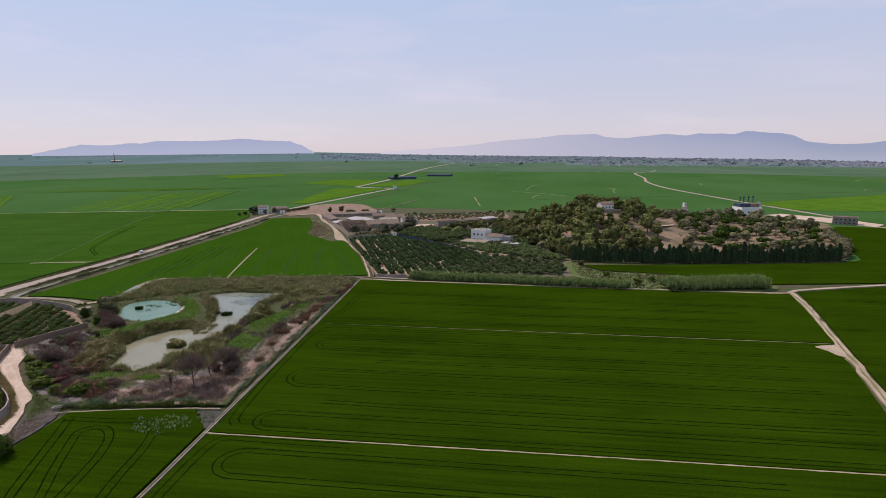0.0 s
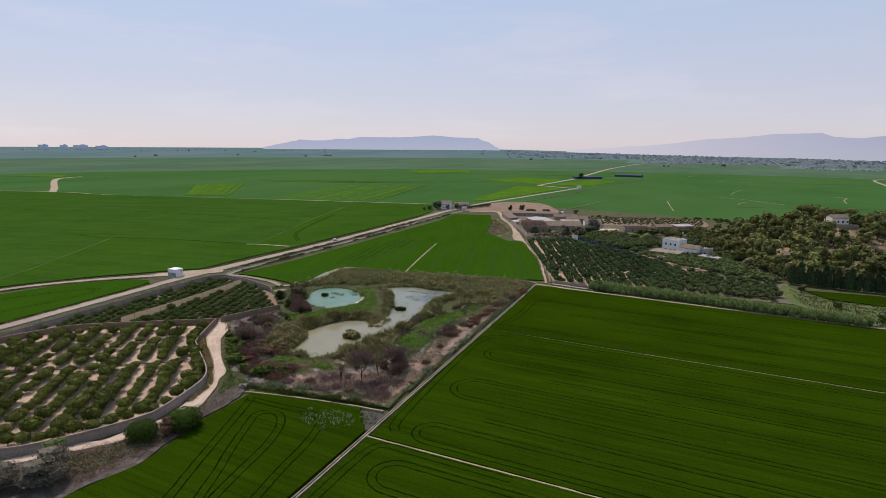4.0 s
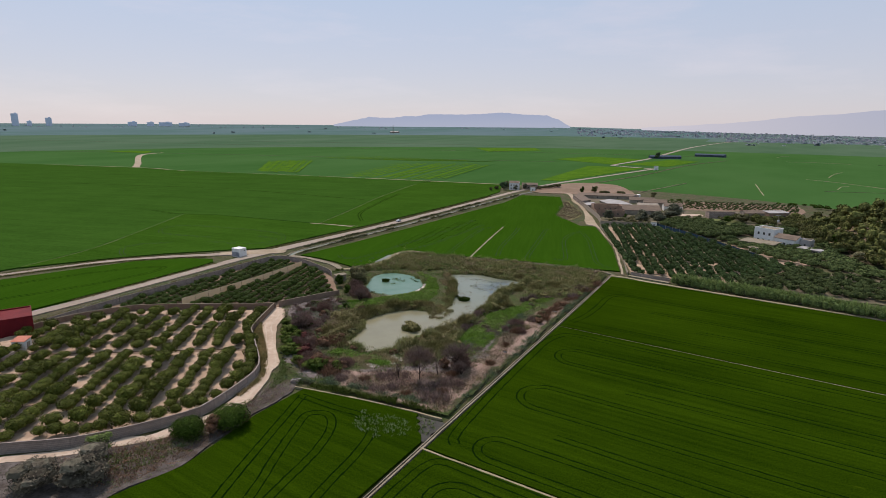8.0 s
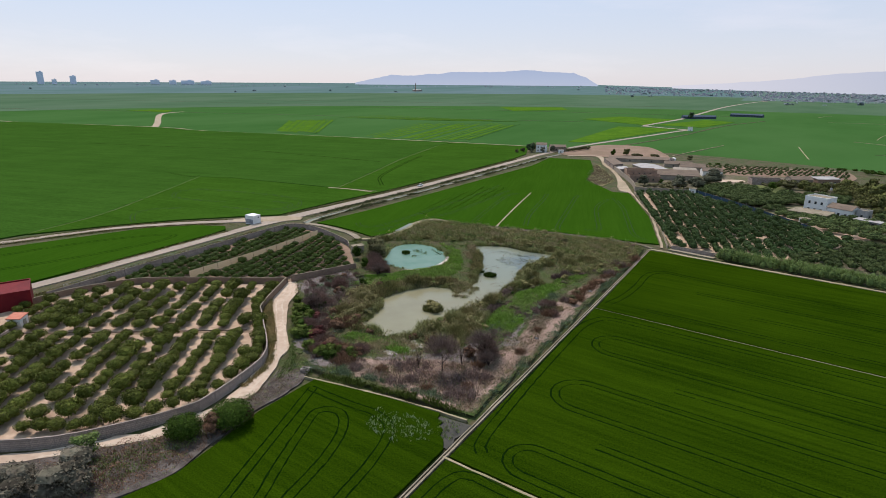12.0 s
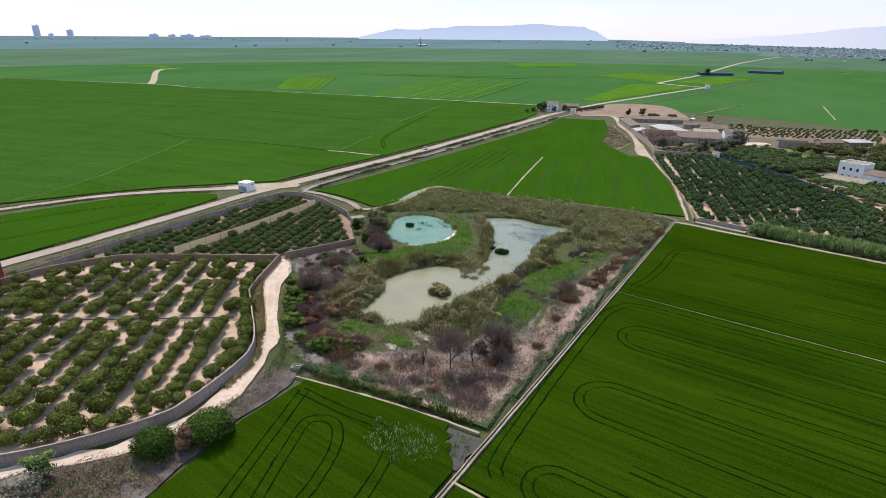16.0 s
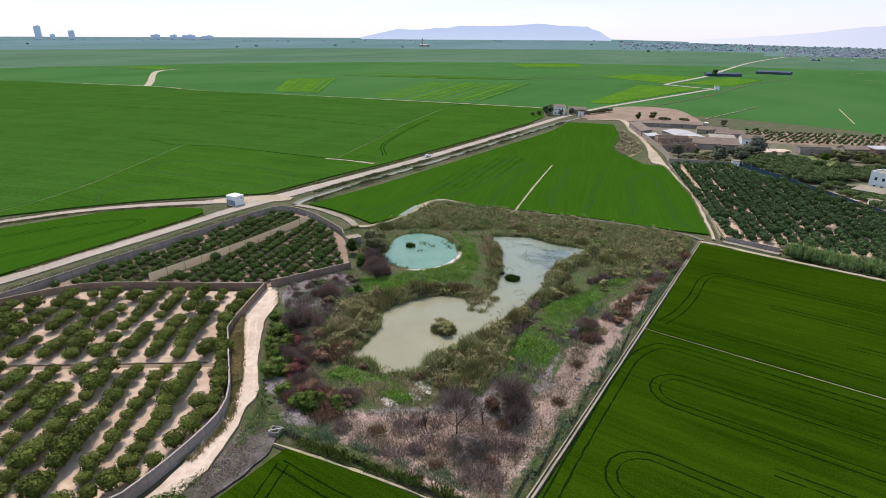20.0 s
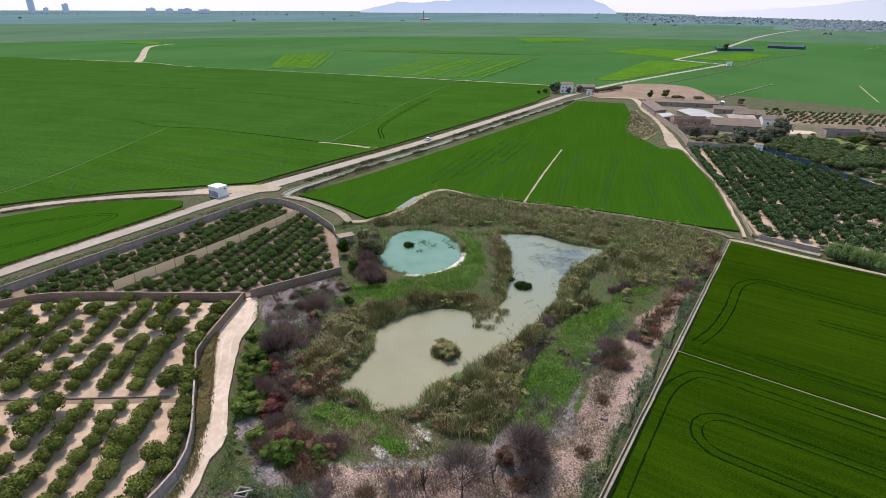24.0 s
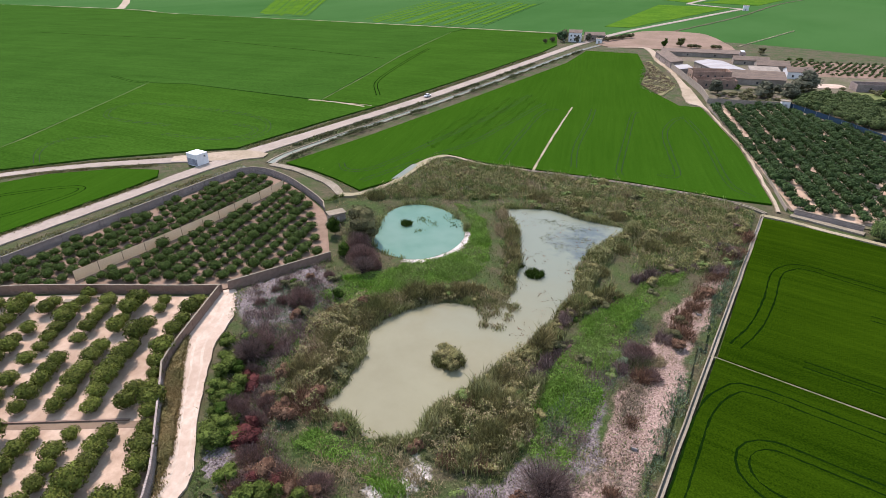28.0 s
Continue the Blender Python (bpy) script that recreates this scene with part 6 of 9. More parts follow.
for x, y, rad, h, m, lb in ((-128.4, 207.4, 5.0, 8.2, L_GREY, "tall grey-green tamarisk at the pond"), (-121.2, 198.6, 4.0, 6.2, L_PURPLE, "dark purple burnt thicket near the pond"), (-125.0, 202.6, 3.4, 5.8, L_PURPLE, "dark purple burnt thicket near the pond"), (-117.4, 197.6, 2.4, 3.4, L_PURPLE, "dark purple burnt thicket near the pond"), (-136.0, 207.5, 2.2, 4.2, L_SHRUB, "tall green tree beside the pump house"), (-127.0, 198.8, 1.9, 3.6, L_SHRUB, "green fig bush against the wall"), (-122.3, 178.4, 3.4, 4.0, L_PURPLE, "round purple-brown burnt bush below the wall"), (-118.4, 163.0, 3.6, 5.4, L_PURPLE, "purple-brown burnt bush above the lane"),
                            (-119.5, 162.5, 2.2, 3.4, L_SHRUB, "green shrub beside the sandy lane"), (-113.5, 152.5, 2.0, 2.3, L_SHRUB, "leafy green bramble along the lane"), (-111.5, 149.0, 2.1, 2.4, L_SHRUB, "leafy green bramble along the lane"), (-108.6, 145.2, 2.2, 2.3, L_SHRUB, "leafy green bramble along the lane"),
                            (-114.5, 157.0, 1.7, 1.8, L_RED, "dark red scorched bramble bush"), (-106.6, 149.8, 1.6, 1.7, L_RED, "dark red scorched bramble bush"), (-104.5, 146.5, 1.8, 2.0, L_RED, "dark red scorched bramble bush"), (-104.2, 153.6, 1.5, 2.4, L_SCORCH, "rust-brown shrub at the marsh edge"),
                            (-97.4, 138.6, 2.2, 2.3, L_BRAMBLE, "leafy green bush on burnt ground"), (-94.6, 138.2, 2.3, 2.4, L_SHRUB, "low dark green bush on burnt ground"), (-99.4, 141.8, 1.9, 1.9, L_RED, "dark red scorched bramble bush"), (-96.4, 142.2, 2.0, 1.9, L_RED, "dark red scorched bramble bush"), (-93.0, 142.8, 1.8, 1.8, L_SCORCH, "rust-brown scorched shrub on burnt ground"), (-89.8, 140.4, 1.4, 1.5, L_BRAMBLE, "low dark green bush on burnt ground"), (-99.6, 142.6, 1.8, 1.7, L_SCORCH, "rust-brown scorched shrub on burnt ground"), (-90.0, 143.5, 1.5, 1.6, L_SCORCH, "rust-brown scorched shrub on burnt ground"),
                            (-58.1, 193.6, 2.9, 3.0, L_PURPLE, "dark brown burnt bush beside the straw"), (-55.6, 188.5, 2.2, 2.2, L_PURPLE, "dark brown burnt bush beside the straw"), (-54.0, 201.5, 2.0, 2.0, L_GREY, "grey-green bush beside the ditch"), (-52.6, 199.5, 1.8, 1.9, L_SCORCH, "brown scorched bush beside the ditch"), (-53.2, 207.5, 1.5, 1.5, L_GREY, "grey-green bush beside the ditch"), (-50.0, 221.0, 1.8, 1.8, L_SCORCH, "brown scorched bush beside the ditch"),
                            (-60.8, 190.3, 1.4, 1.5, L_BLUEGRASS, "spiky blue-green tuft of agave leaves"), (-73.5, 152.5, 1.5, 1.8, L_GRASSY, "yellow-green bush beside the burnt tree"), (-96.0, 104.6, 2.2, 3.6, L_SCORCH, "scorched brown shrub between green bushes"),
                            (-92.8, 111.2, 1.6, 2.6, L_RED, "reddish dry shrub beside the rice"), (-104.4, 83.5, 5.4, 5.2, L_DUSTY, "large grey-green shrub at the lane"), (-110.2, 90.2, 2.6, 3.8, L_GRASSY, "bright green broad-leaved plant over the wall"), (-110.0, 77.0, 5.0, 4.6, L_DUSTY, "large grey-green shrub at the lane")):
    shrub("bush", x, y, rad, h, m, lb, int(420 + 330 * rad * h / 3), 0.20)
for line, gap, kinds in (([(-124.5, 162), (-120.0, 156.0), (-114.6, 150.0), (-109.0, 144.2)], 2.6, (L_BRAMBLE,)), ([(-121.8, 163.5), (-117.4, 157.0), (-112.0, 150.4), (-107.2, 145.4)], 2.9, (L_BRAMBLE, L_PURPLE, L_SHRUB)),
                         ([(-116.0, 157.6), (-110.2, 149.6), (-105.6, 146.2)], 3.0, (L_PURPLE, L_RED, L_PURPLE)), ([(-103, 140.6), (-99.0, 139.2), (-95.0, 140.6), (-90.5, 142)], 1.8, (L_BRAMBLE, L_BRAMBLE, L_PURPLE)), ([(-102, 144), (-96.5, 143), (-91, 145)], 2.1, (L_PURPLE, L_SCORCH))):
    for i, (x, y) in enumerate(curve_through(line, gap)):
        m = kinds[i % len(kinds)]
        shrub("bramble", x + rt.uniform(-0.5, 0.5), y + rt.uniform(-0.5, 0.5), rt.uniform(1.5, 2.9), rt.uniform(1.5, 2.9), m, {L_SHRUB: "dark green bush along the sandy lane", L_BRAMBLE: "leafy green bramble bank along the lane", L_PURPLE: "purple-brown leafless bramble thicket", L_RED: "dark red scorched bramble bush", L_SCORCH: "rust-brown scorched shrub along the lane"}[m], 460, 0.22)
for x, y, rad, h, m in ((-58.6, 192.4, 2.3, 2.2, L_BRUSH), (-56.6, 187.8, 1.9, 1.8, L_SCORCH), (-60.4, 188.4, 1.6, 1.6, L_BRUSH), (-55.0, 200.6, 1.8, 1.7, L_BRUSH), (-51.6, 214.0, 1.6, 1.5, L_SCORCH), (-48.6, 232.0, 1.9, 1.9, L_BRUSH), (-46.6, 242.0, 2.0, 2.0, L_BRUSH), (-61.8, 151.4, 1.6, 1.5, L_SCORCH), (-58.4, 147.0, 1.5, 1.3, L_BRUSH), (-72.4, 138.6, 1.6, 1.3, L_BRUSH), (-80.6, 139.4, 1.5, 1.2, L_SCORCH), (-86.4, 137.2, 1.6, 1.3, L_BRUSH)):
    a = np.sqrt(rt.uniform(0, 1, int(rad * rad * 30))) * rad
    t = rt.uniform(0, 2 * np.pi, len(a))
    q = np.column_stack([x + a * np.cos(t), y + a * np.sin(t)])
    tagged(blades("dead_tussock", q, marsh_height(q)[0] - 0.1, h * np.sqrt(1.1 - (a / rad) ** 2), 0.08, m, np.random.default_rng(int(h * 100 + rad * 10)), 0.45, None, 7, 0.25), "dark brown tussock of dead grass on straw" if m is L_BRUSH else "rust-brown tussock of dead grass on straw", "grass tussock", "dead tussocks")
rl = np.random.default_rng(823)
reed_carpet("feathery_reed_tops", np.vstack([scatter(SOUTHBANK, 4200, rl), scatter(WESTBANK, 2200, rl)]), 2.0, 0.2, L_TAN, "tan feathery reed tops over the bank", 824)
reed_carpet("mixed_reed_tops", scatter(SOUTHBANK, 2600, rl), 2.1, 0.22, L_MARSH, "olive reed tops over the bank", 825)
FRONT_STRAW = [(-92, 135.5), (-88, 141), (-75, 146), (-62.5, 152), (-56.6, 152), (-56.2, 133.5), (-75, 134.4)]
clump = lambda z: np.sin(z[:, 0] * 0.55 + 1.3) + np.cos(z[:, 1] * 0.7 + z[:, 0] * 0.25) > 0.35
for m, n, h, lb in ((L_SCORCH, 2600, 0.4, "rust-brown dead weeds on the burnt straw"), (L_BLUEGRASS, 1500, 0.4, "grey-green weeds on the burnt straw"), (L_BRUSH, 1600, 0.5, "dark burnt stubble on the straw"), (L_ROUGH, 1300, 0.4, "dull green weeds on the straw")):
    w = scatter(FRONT_STRAW, n, rl, clump if m is not L_BLUEGRASS else None)
    reed_carpet("straw_litter", np.vstack([w, along([(-56.8, 150), (-55.6, 168), (-55.0, 186), (-51.6, 208), (-48.6, 226)], n // 4, 1.1, rl)]), h, 0.2, m, lb, 830 + n // 100)
for x, y, rad, h, m in ((-57.6, 190.6, 2.0, 2.0, L_ROUGH), (-55.0, 193.4, 1.4, 1.3, L_TAN), (-56.2, 176.5, 1.3, 1.1, L_SCORCH), (-55.6, 162.0, 1.4, 1.2, L_SCORCH), (-60.4, 141.5, 1.5, 1.2, L_SCORCH), (-67.6, 137.0, 1.4, 1.0, L_SCORCH), (-78.0, 143.0, 1.3, 1.0, L_BRUSH), (-89.5, 139.0, 1.4, 1.1, L_SCORCH)):
    a = np.sqrt(rl.uniform(0, 1, int(rad * rad * 30))) * rad
    t = rl.uniform(0, 2 * np.pi, len(a))
    w = np.column_stack([x + a * np.cos(t), y + a * np.sin(t)])
    tagged(blades("dead_tussock", w, marsh_height(w)[0] - 0.1, h * np.sqrt(1.1 - (a / rad) ** 2), 0.08, m, rl, 0.45, None, 7, 0.25), {L_ROUGH: "dull green tussock beside the straw", L_TAN: "tan dry grass tussock beside the straw", L_BRUSH: "dark brown tussock of dead grass on straw", L_SCORCH: "rust-brown tussock of dead grass on straw"}[m], "grass tussock", "dead tussocks")
EAST_ASH = [(-66, 158), (-68, 170), (-63, 182), (-60.4, 195), (-58, 206), (-57.2, 198), (-59, 184), (-61, 172), (-60, 160)]
reed_carpet("ash_weeds", np.vstack([scatter(EAST_ASH, 2600, r), along([(dike_x(140) - 3, 140), (dike_x(170) - 2.6, 170), (dike_x(200) - 2.4, 200)], 1500, 0.9, r)]), 0.55, 0.18, L_BLUEGRASS, "grey-green weeds beside the straw", 79)
reed_carpet("ash_green", scatter(EAST_ASH, 1700, r), 0.5, 0.18, L_GRASSY, "green weeds among the ash", 81)
reed_carpet("ash_twigs", np.vstack([scatter(EAST_ASH, 1500, r), scatter([(-75, 136), (-70, 150), (-60, 158), (-56.5, 150), (-57, 136)], 2600, r)]), 0.5, 0.2, L_BRUSH, "purple-grey burnt twigs on the ground", 80)
SLOPE = [(-134, 178), (-127, 192), (-119, 189), (-112, 174), (-105, 158), (-101, 150), (-104, 146), (-112, 156), (-122, 168)]
reed_carpet("slope_weeds", scatter(SLOPE, 4200, r), 0.7, 0.2, L_BLUEGRASS, "grey-green weeds on the burnt slope", 74)
reed_carpet("slope_brush", scatter(SLOPE, 3600, r), 0.9, 0.2, L_TWIG, "dark burnt twigs on the slope", 75)
for i, (x, y) in enumerate(scatter(SLOPE, 26, rt)):
    m = (L_ROUGH, L_PURPLE, L_SHRUB, L_SCORCH, L_PURPLE)[i % 5]
    k = rt.uniform(1.0, 2.0)
    shrub("slope_bush", x, y, k, k * 1.2, m, {L_ROUGH: "dark olive bush on the burnt slope", L_PURPLE: "purple-brown leafless bush on the slope", L_SHRUB: "dark green bush on the burnt slope", L_SCORCH: "rust-brown bush on the burnt slope"}[m])
q = np.vstack([scatter([(-99, 122), (-96, 100), (-99, 88), (-110, 86), (-103, 100), (-101, 112)], 500, r), along([(-99, 127), (-102, 133), (-107, 141)], 200, 0.8, r)])
for x, y, rad, h in ((-99.4, 101.6, 3.5, 4.6), (-94.7, 108.4, 4.4, 5.0)):
    t = tree("round_bush", rt, rad, h, -0.3, 3200, 0.27, L_SHRUB, "dense round green bush beside the lane", "shrub", 16, 0.12, lump_size=0.22)
    t.matrix_basis = pose(x, y, 0, 0, 0, 40)
VERGE_AREA = [(-93.4, 127), (-94, 114), (-93, 102.6), (-93.2, 93.7), (-97, 82), (-113, 80), (-114, 88), (-107, 96), (-102, 102), (-98.6, 110), (-99, 122), (-101.6, 130), (-98, 131)]
LOWER = [(-93.4, 98), (-93.2, 93.7), (-97, 82), (-113, 80), (-114, 88), (-107, 96), (-102, 101)]
reed_carpet("verge_twigs", np.vstack([scatter(VERGE_AREA, 1500, r), scatter(LOWER, 1500, r)]), 0.6, 0.2, L_TWIG, "dark burnt twigs on the verge", 76, 0.0)
reed_carpet("verge_rust", np.vstack([scatter(LOWER, 4600, r), scatter(VERGE_AREA, 600, r)]), 1.0, 0.2, L_SCORCH, "rust-brown dead weeds on the verge", 77, 0.0)
reed_carpet("verge_green", np.vstack([scatter(LOWER, 900, r), scatter([(-97, 131), (-101.5, 130), (-103.5, 134), (-99, 137), (-96, 134)], 900, r), scatter(VERGE_AREA, 300, r)]), 0.6, 0.2, L_GRASSY, "green weeds on the burnt verge", 78, 0.05)
ASHY = [(-93.8, 128), (-94.4, 114), (-98.6, 112), (-99.4, 123), (-102.4, 130.6), (-98, 131)]
rv = np.random.default_rng(501)
for m, k, h, lb in ((L_STRAW, 1500, 0.3, "pale dead straw on the ashy verge"), (L_BRUSH, 1300, 0.35, "purple-grey burnt stubble on the verge"), (L_GRASSY, 500, 0.4, "green weeds on the ashy verge")):
    reed_carpet("ashy_verge_litter", scatter(ASHY, k, rv), h, 0.2, m, lb, 500 + k, 0.0)
q2 = scatter([(-99, 122), (-95, 112), (-93.5, 98), (-97, 85), (-112, 84), (-104, 98), (-101, 110)], 500, r)
tagged(blades("verge_brush", q2, np.full(len(q2), 0.0), 0.45, 0.07, L_SCORCH, np.random.default_rng(81), 0.5, None, 9, 0.5), "dead brown brush on the burnt verge", "brush", kind="stuff")
tagged(blades("verge_weeds", q, np.full(len(q), 0.0), 0.4, 0.13, L_GRASSY, np.random.default_rng(8), 0.5, None, 6, 0.4), "thin weeds on the burnt verge", "weeds", kind="stuff")
reed_carpet("lane_dry_leaves", scatter([(-134.2, 160.5), (-128.4, 154.4), (-122.2, 148.6), (-116.6, 143.2), (-113.0, 139.6), (-113.8, 138.2), (-119.2, 143.2), (-126.2, 149.8), (-130.4, 154.2)], 5200, np.random.default_rng(601)), 0.6, 0.2, L_DRY, "dense dry yellow grass under the orchard wall", 601, 0.3)
q = np.vstack([scatter([(-134.2, 160.5), (-128.4, 154.4), (-122.2, 148.6), (-116.6, 143.2), (-113.0, 139.6), (-113.8, 138.2), (-119.2, 143.2), (-126.2, 149.8), (-130.4, 154.2)], 3400, r), along([(-118, 143), (-110.5, 136), (-105.4, 128.6), (-103.4, 120)], 350, 0.3, r)])
tagged(blades("lane_grass", q, np.full(len(q), 0.0), 0.55, 0.12, L_DRY, np.random.default_rng(9), 0.5, None, 6, 0.3), "dry yellow grass along the orchard wall", "grass", kind="stuff")


# ---- walls and orchards ----
def wall(name, pts, h, mtl, label, thick=0.22, panel=4.0, post=True, coping=None, smooth_line=True, gap=()):
    """A garden wall: panels between posts, with a coping."""
    w = tagged(root(name), label, "wall", kind="structure")
    c = curve_through(pts, 1.0) if smooth_line else np.array(pts, float)
    s = np.r_[0, np.cumsum(np.linalg.norm(np.diff(c, axis=0), axis=1))]
    n = max(1, int(s[-1] / panel))
    k = np.column_stack([np.interp(np.linspace(0, s[-1], n + 1), s, c[:, i]) for i in (0, 1)])
    for i, (a, b) in enumerate(zip(k[:-1], k[1:])):
        if i in gap:
            continue
        d, m = b - a, (a + b) / 2
        length, ang = float(np.linalg.norm(d)), math.degrees(math.atan2(d[1], d[0]))
        p = part("panel", box(0, 0, 0, length - (0.3 if post else 0.004), thick, h), mtl, w, bevel=0.02)
        p.matrix_basis = pose(m[0], m[1], GROUND, 0, 0, ang)
        t = part("coping", box(0, 0, 0, length - 0.02, thick + 0.08, 0.08), coping or CONCRETE, w)
        t.matrix_basis = pose(m[0], m[1], GROUND + h + 0.003, 0, 0, ang)
        if post:
            q = part("post", box(0, 0, 0, 0.34, thick + 0.1, h + 0.02), mtl, w)
            q.matrix_basis = pose(a[0], a[1], GROUND - 0.02, 0, 0, ang)
    return w


wall("orchard_wall_lane", [(-140.0, 173.6), (-130.8, 153.6), (-126.5, 149)], 2.4, WALL_BROWN, "plain brown rendered orchard wall beside the lane")
wall("orchard_wall_curve", [(-126.5, 149), (-118.9, 142.2), (-111.4, 135.4), (-107.0, 129.4), (-105.0, 120.6), (-104.2, 112.1), (-104.6, 107.5), (-109.0, 99.5), (-114.0, 92.5), (-118.0, 88.3), (-123.5, 84.4), (-140, 74), (-178, 57)], 2.4, WALL_GREY, "long curving grey blockwork orchard wall", coping=WALL_GREY)
wall("orchard_wall_marsh", [(-139.5, 175.8), (-138.0, 178.6), (-128.6, 196.6)], 2.5, WALL_BROWN, "brown rendered wall above the marsh")
wall("orchard_wall_between", [(-140.2, 174.4), (-149.1, 169.4), (-165.7, 160.8), (-178.8, 153.4), (-184.1, 148.2), (-191.0, 135), (-193.1, 121)], 2.2, WALL_BROWN, "brown wall between the two orchards")
wall("orchard_wall_road", [(-194.2, 130), (-193.6, 158.9), (-192.3, 186.5), (-190.6, 222), (-188.5, 230.0), (-182.5, 232.2), (-172, 230.2), (-162.2, 226.2), (-150.5, 220.4), (-146.5, 216.5)], 2.3, WALL_GREY, "grey orchard wall along the road")
wire_fence = tagged(root("wire_fence"), "rusty wire fence on thin posts above the orchard wall", "fence")
wf = curve_through([(-192.9, 134), (-192.4, 158.9), (-191.1, 186.5), (-189.5, 221), (-187.6, 228.6)], 4.2)
for a, b in zip(wf[:-1], wf[1:]):
    part("post", tube((a[0], a[1], GROUND), (a[0], a[1], 3.3), 0.05, 0.05, 6), BARK, wire_fence)
    for z in (2.5, 2.9, 3.2):
        part("wire", tube((a[0], a[1], z), (b[0], b[1], z), 0.012, 0.012, 4), METAL, wire_fence)
q = np.vstack([along([(-198.5, 132), (-197.8, 160), (-196.8, 190), (-195.6, 222)], 1300, 1.6, r), along([(-211.2, 150), (-210.2, 166), (-209.2, 195), (-208.6, 212)], 300, 0.5, r), along([(-288, 122), (-269.4, 160), (-254.5, 189.5), (-240, 206), (-222, 221)], 500, 0.5, r), along([(-274.5, 160), (-259.5, 192), (-244, 211.5), (-226, 227.5)], 500, 0.5, r), along([(-208.4, 250), (-202.6, 290), (-195.4, 348), (-188, 430), (-182.4, 505)], 900, 0.6, r)])
tagged(blades("road_weeds", q, np.full(len(q), GROUND), 0.65, 0.2, L_HUMMOCK, np.random.default_rng(10), 0.5, None, 7, 0.5), "weedy verges beside the roads", "weeds", kind="stuff")
tagged(slab("orchard_soil", [(-141, 172), (-131.5, 153.2), (-119.3, 141.4), (-112, 134.5), (-108, 129), (-105.6, 120.6), (-105, 112.1), (-106, 107.8), (-110, 100.2), (-114.6, 93), (-124.5, 85.4), (-140, 75), (-178, 58), (-196, 60), (-193.6, 121), (-191.6, 135), (-184.6, 148), (-165.7, 160)], -0.4, -0.02, ORCHARD_SOIL), "pale sandy orchard soil between tree rows", "soil", kind="structure")
tagged(slab("orchard_soil", [(-141, 175.5), (-129.5, 197), (-146, 216.5), (-151, 219.6), (-162, 225.4), (-172, 229.4), (-182, 231.4), (-188, 229), (-190, 222), (-191.6, 186.5), (-193, 158.9), (-193.4, 138), (-184.6, 149.4), (-165.7, 161.6)], -0.4, -0.03, BARE), "brown orchard soil under small citrus trees", "soil", kind="structure")
road("orchard_path", [(-176, 110.5), (-159.8, 119.7), (-140.5, 131.0), (-124.2, 140.4), (-121, 142.5)], 1.4, BARE, "sunken path across the orchard", 0.01, 0.05)
kerb = tagged(root("orchard_kerb"), "low dark concrete kerb across the orchard", "kerb", kind="structure")
ribbon("kerb_strip", [(-176, 111.4), (-159.8, 120.6), (-140.5, 131.9), (-124.4, 141.4)], 0.3, -0.3, 0.25, WALL_BROWN, kerb)

net_fence = root("net_fence")
NET = np.array([(-172.0, 162.6), (-169.6, 188.8), (-169.1, 206), (-169.4, 225.5)])
cn = curve_through(NET, 4.5)
for i, (a, b) in enumerate(zip(cn[:-1], cn[1:])):
    part("post", tube((a[0], a[1], -0.3), (a[0], a[1], 3.1), 0.06, 0.06, 6), BARK, net_fence)
    d = b - a
    p = part("net", box(0, 0, 0, float(np.linalg.norm(d)) - 0.12, 0.02, 2.6), GREYNET, net_fence)
    p.matrix_basis = pose((a[0] + b[0]) / 2, (a[1] + b[1]) / 2, -0.1, 0, 0, math.degrees(math.atan2(d[1], d[0])))
tagged(net_fence, "pale windbreak net on steel posts in the orchard", "fence")


def lattice(poly, o, u, v, du, dv, rng, jitter=0.3, skip=0.04):
    """Planting spots in rows along u."""
    o, u, v = (np.array(k, float) for k in (o, u, v))
    out = [o + u * i * du + v * j * dv for i in range(-60, 60) for j in range(-60, 60)]
    q = np.array(out) + rng.normal(0, jitter, (len(out), 2))
    q = q[inside(poly, q)]
    return q[rng.uniform(0, 1, len(q)) > skip]


rc = np.random.default_rng(77)
ORCH_A = [(-140.8, 171.0), (-132.4, 153.4), (-120.8, 141.8), (-113.3, 134.5), (-108.6, 128.0), (-107.0, 120.6), (-106.4, 112.1), (-107.6, 108.5), (-111.6, 101.2), (-116.0, 94.0), (-126.0, 87.0), (-140, 77), (-176, 60), (-190, 72), (-192, 121), (-189.6, 134), (-183.4, 146), (-165.7, 158.4), (-147, 168.4)]
citrus = [tree("citrus_tree", rc, rc.uniform(1.68, 1.96), rc.uniform(2.5, 2.9), 0.08, 760, 0.27, L_CITRUS, "leafy green citrus tree in the sandy orchard", "citrus tree", 8) for _ in range(4)]
spots_a = lattice(ORCH_A, (-141.1, 134.3), (-0.505, 0.863), (0.863, 0.505), 3.0, 5.5, rc, 0.16, 0.04)
rim = curve_through([(-140.4, 168.5), (-133.4, 154.2), (-122.2, 143.4), (-114.6, 136.0), (-109.6, 128.6), (-107.8, 120.6), (-107.2, 112.4), (-109.4, 107.0), (-113.0, 101.0), (-117.4, 95.2), (-127.0, 88.4)], 2.9)
spots_a = spots_a[edge_distance(rim, spots_a, False) > 2.4]
spots_a = np.vstack([spots_a, rim + rc.normal(0, 0.15, rim.shape)])
spots_a = spots_a[edge_distance([(-176, 110.5), (-159.8, 119.7), (-140.5, 131.0), (-124.2, 140.4)], spots_a, False) > 1.3]
spots_a = spots_a[(spots_a[:, 0] > -158) | (rc.uniform(0, 1, len(spots_a)) > 0.1)]
plant(citrus, spots_a, rc, 0.8, 1.16, "orchard citrus rows")
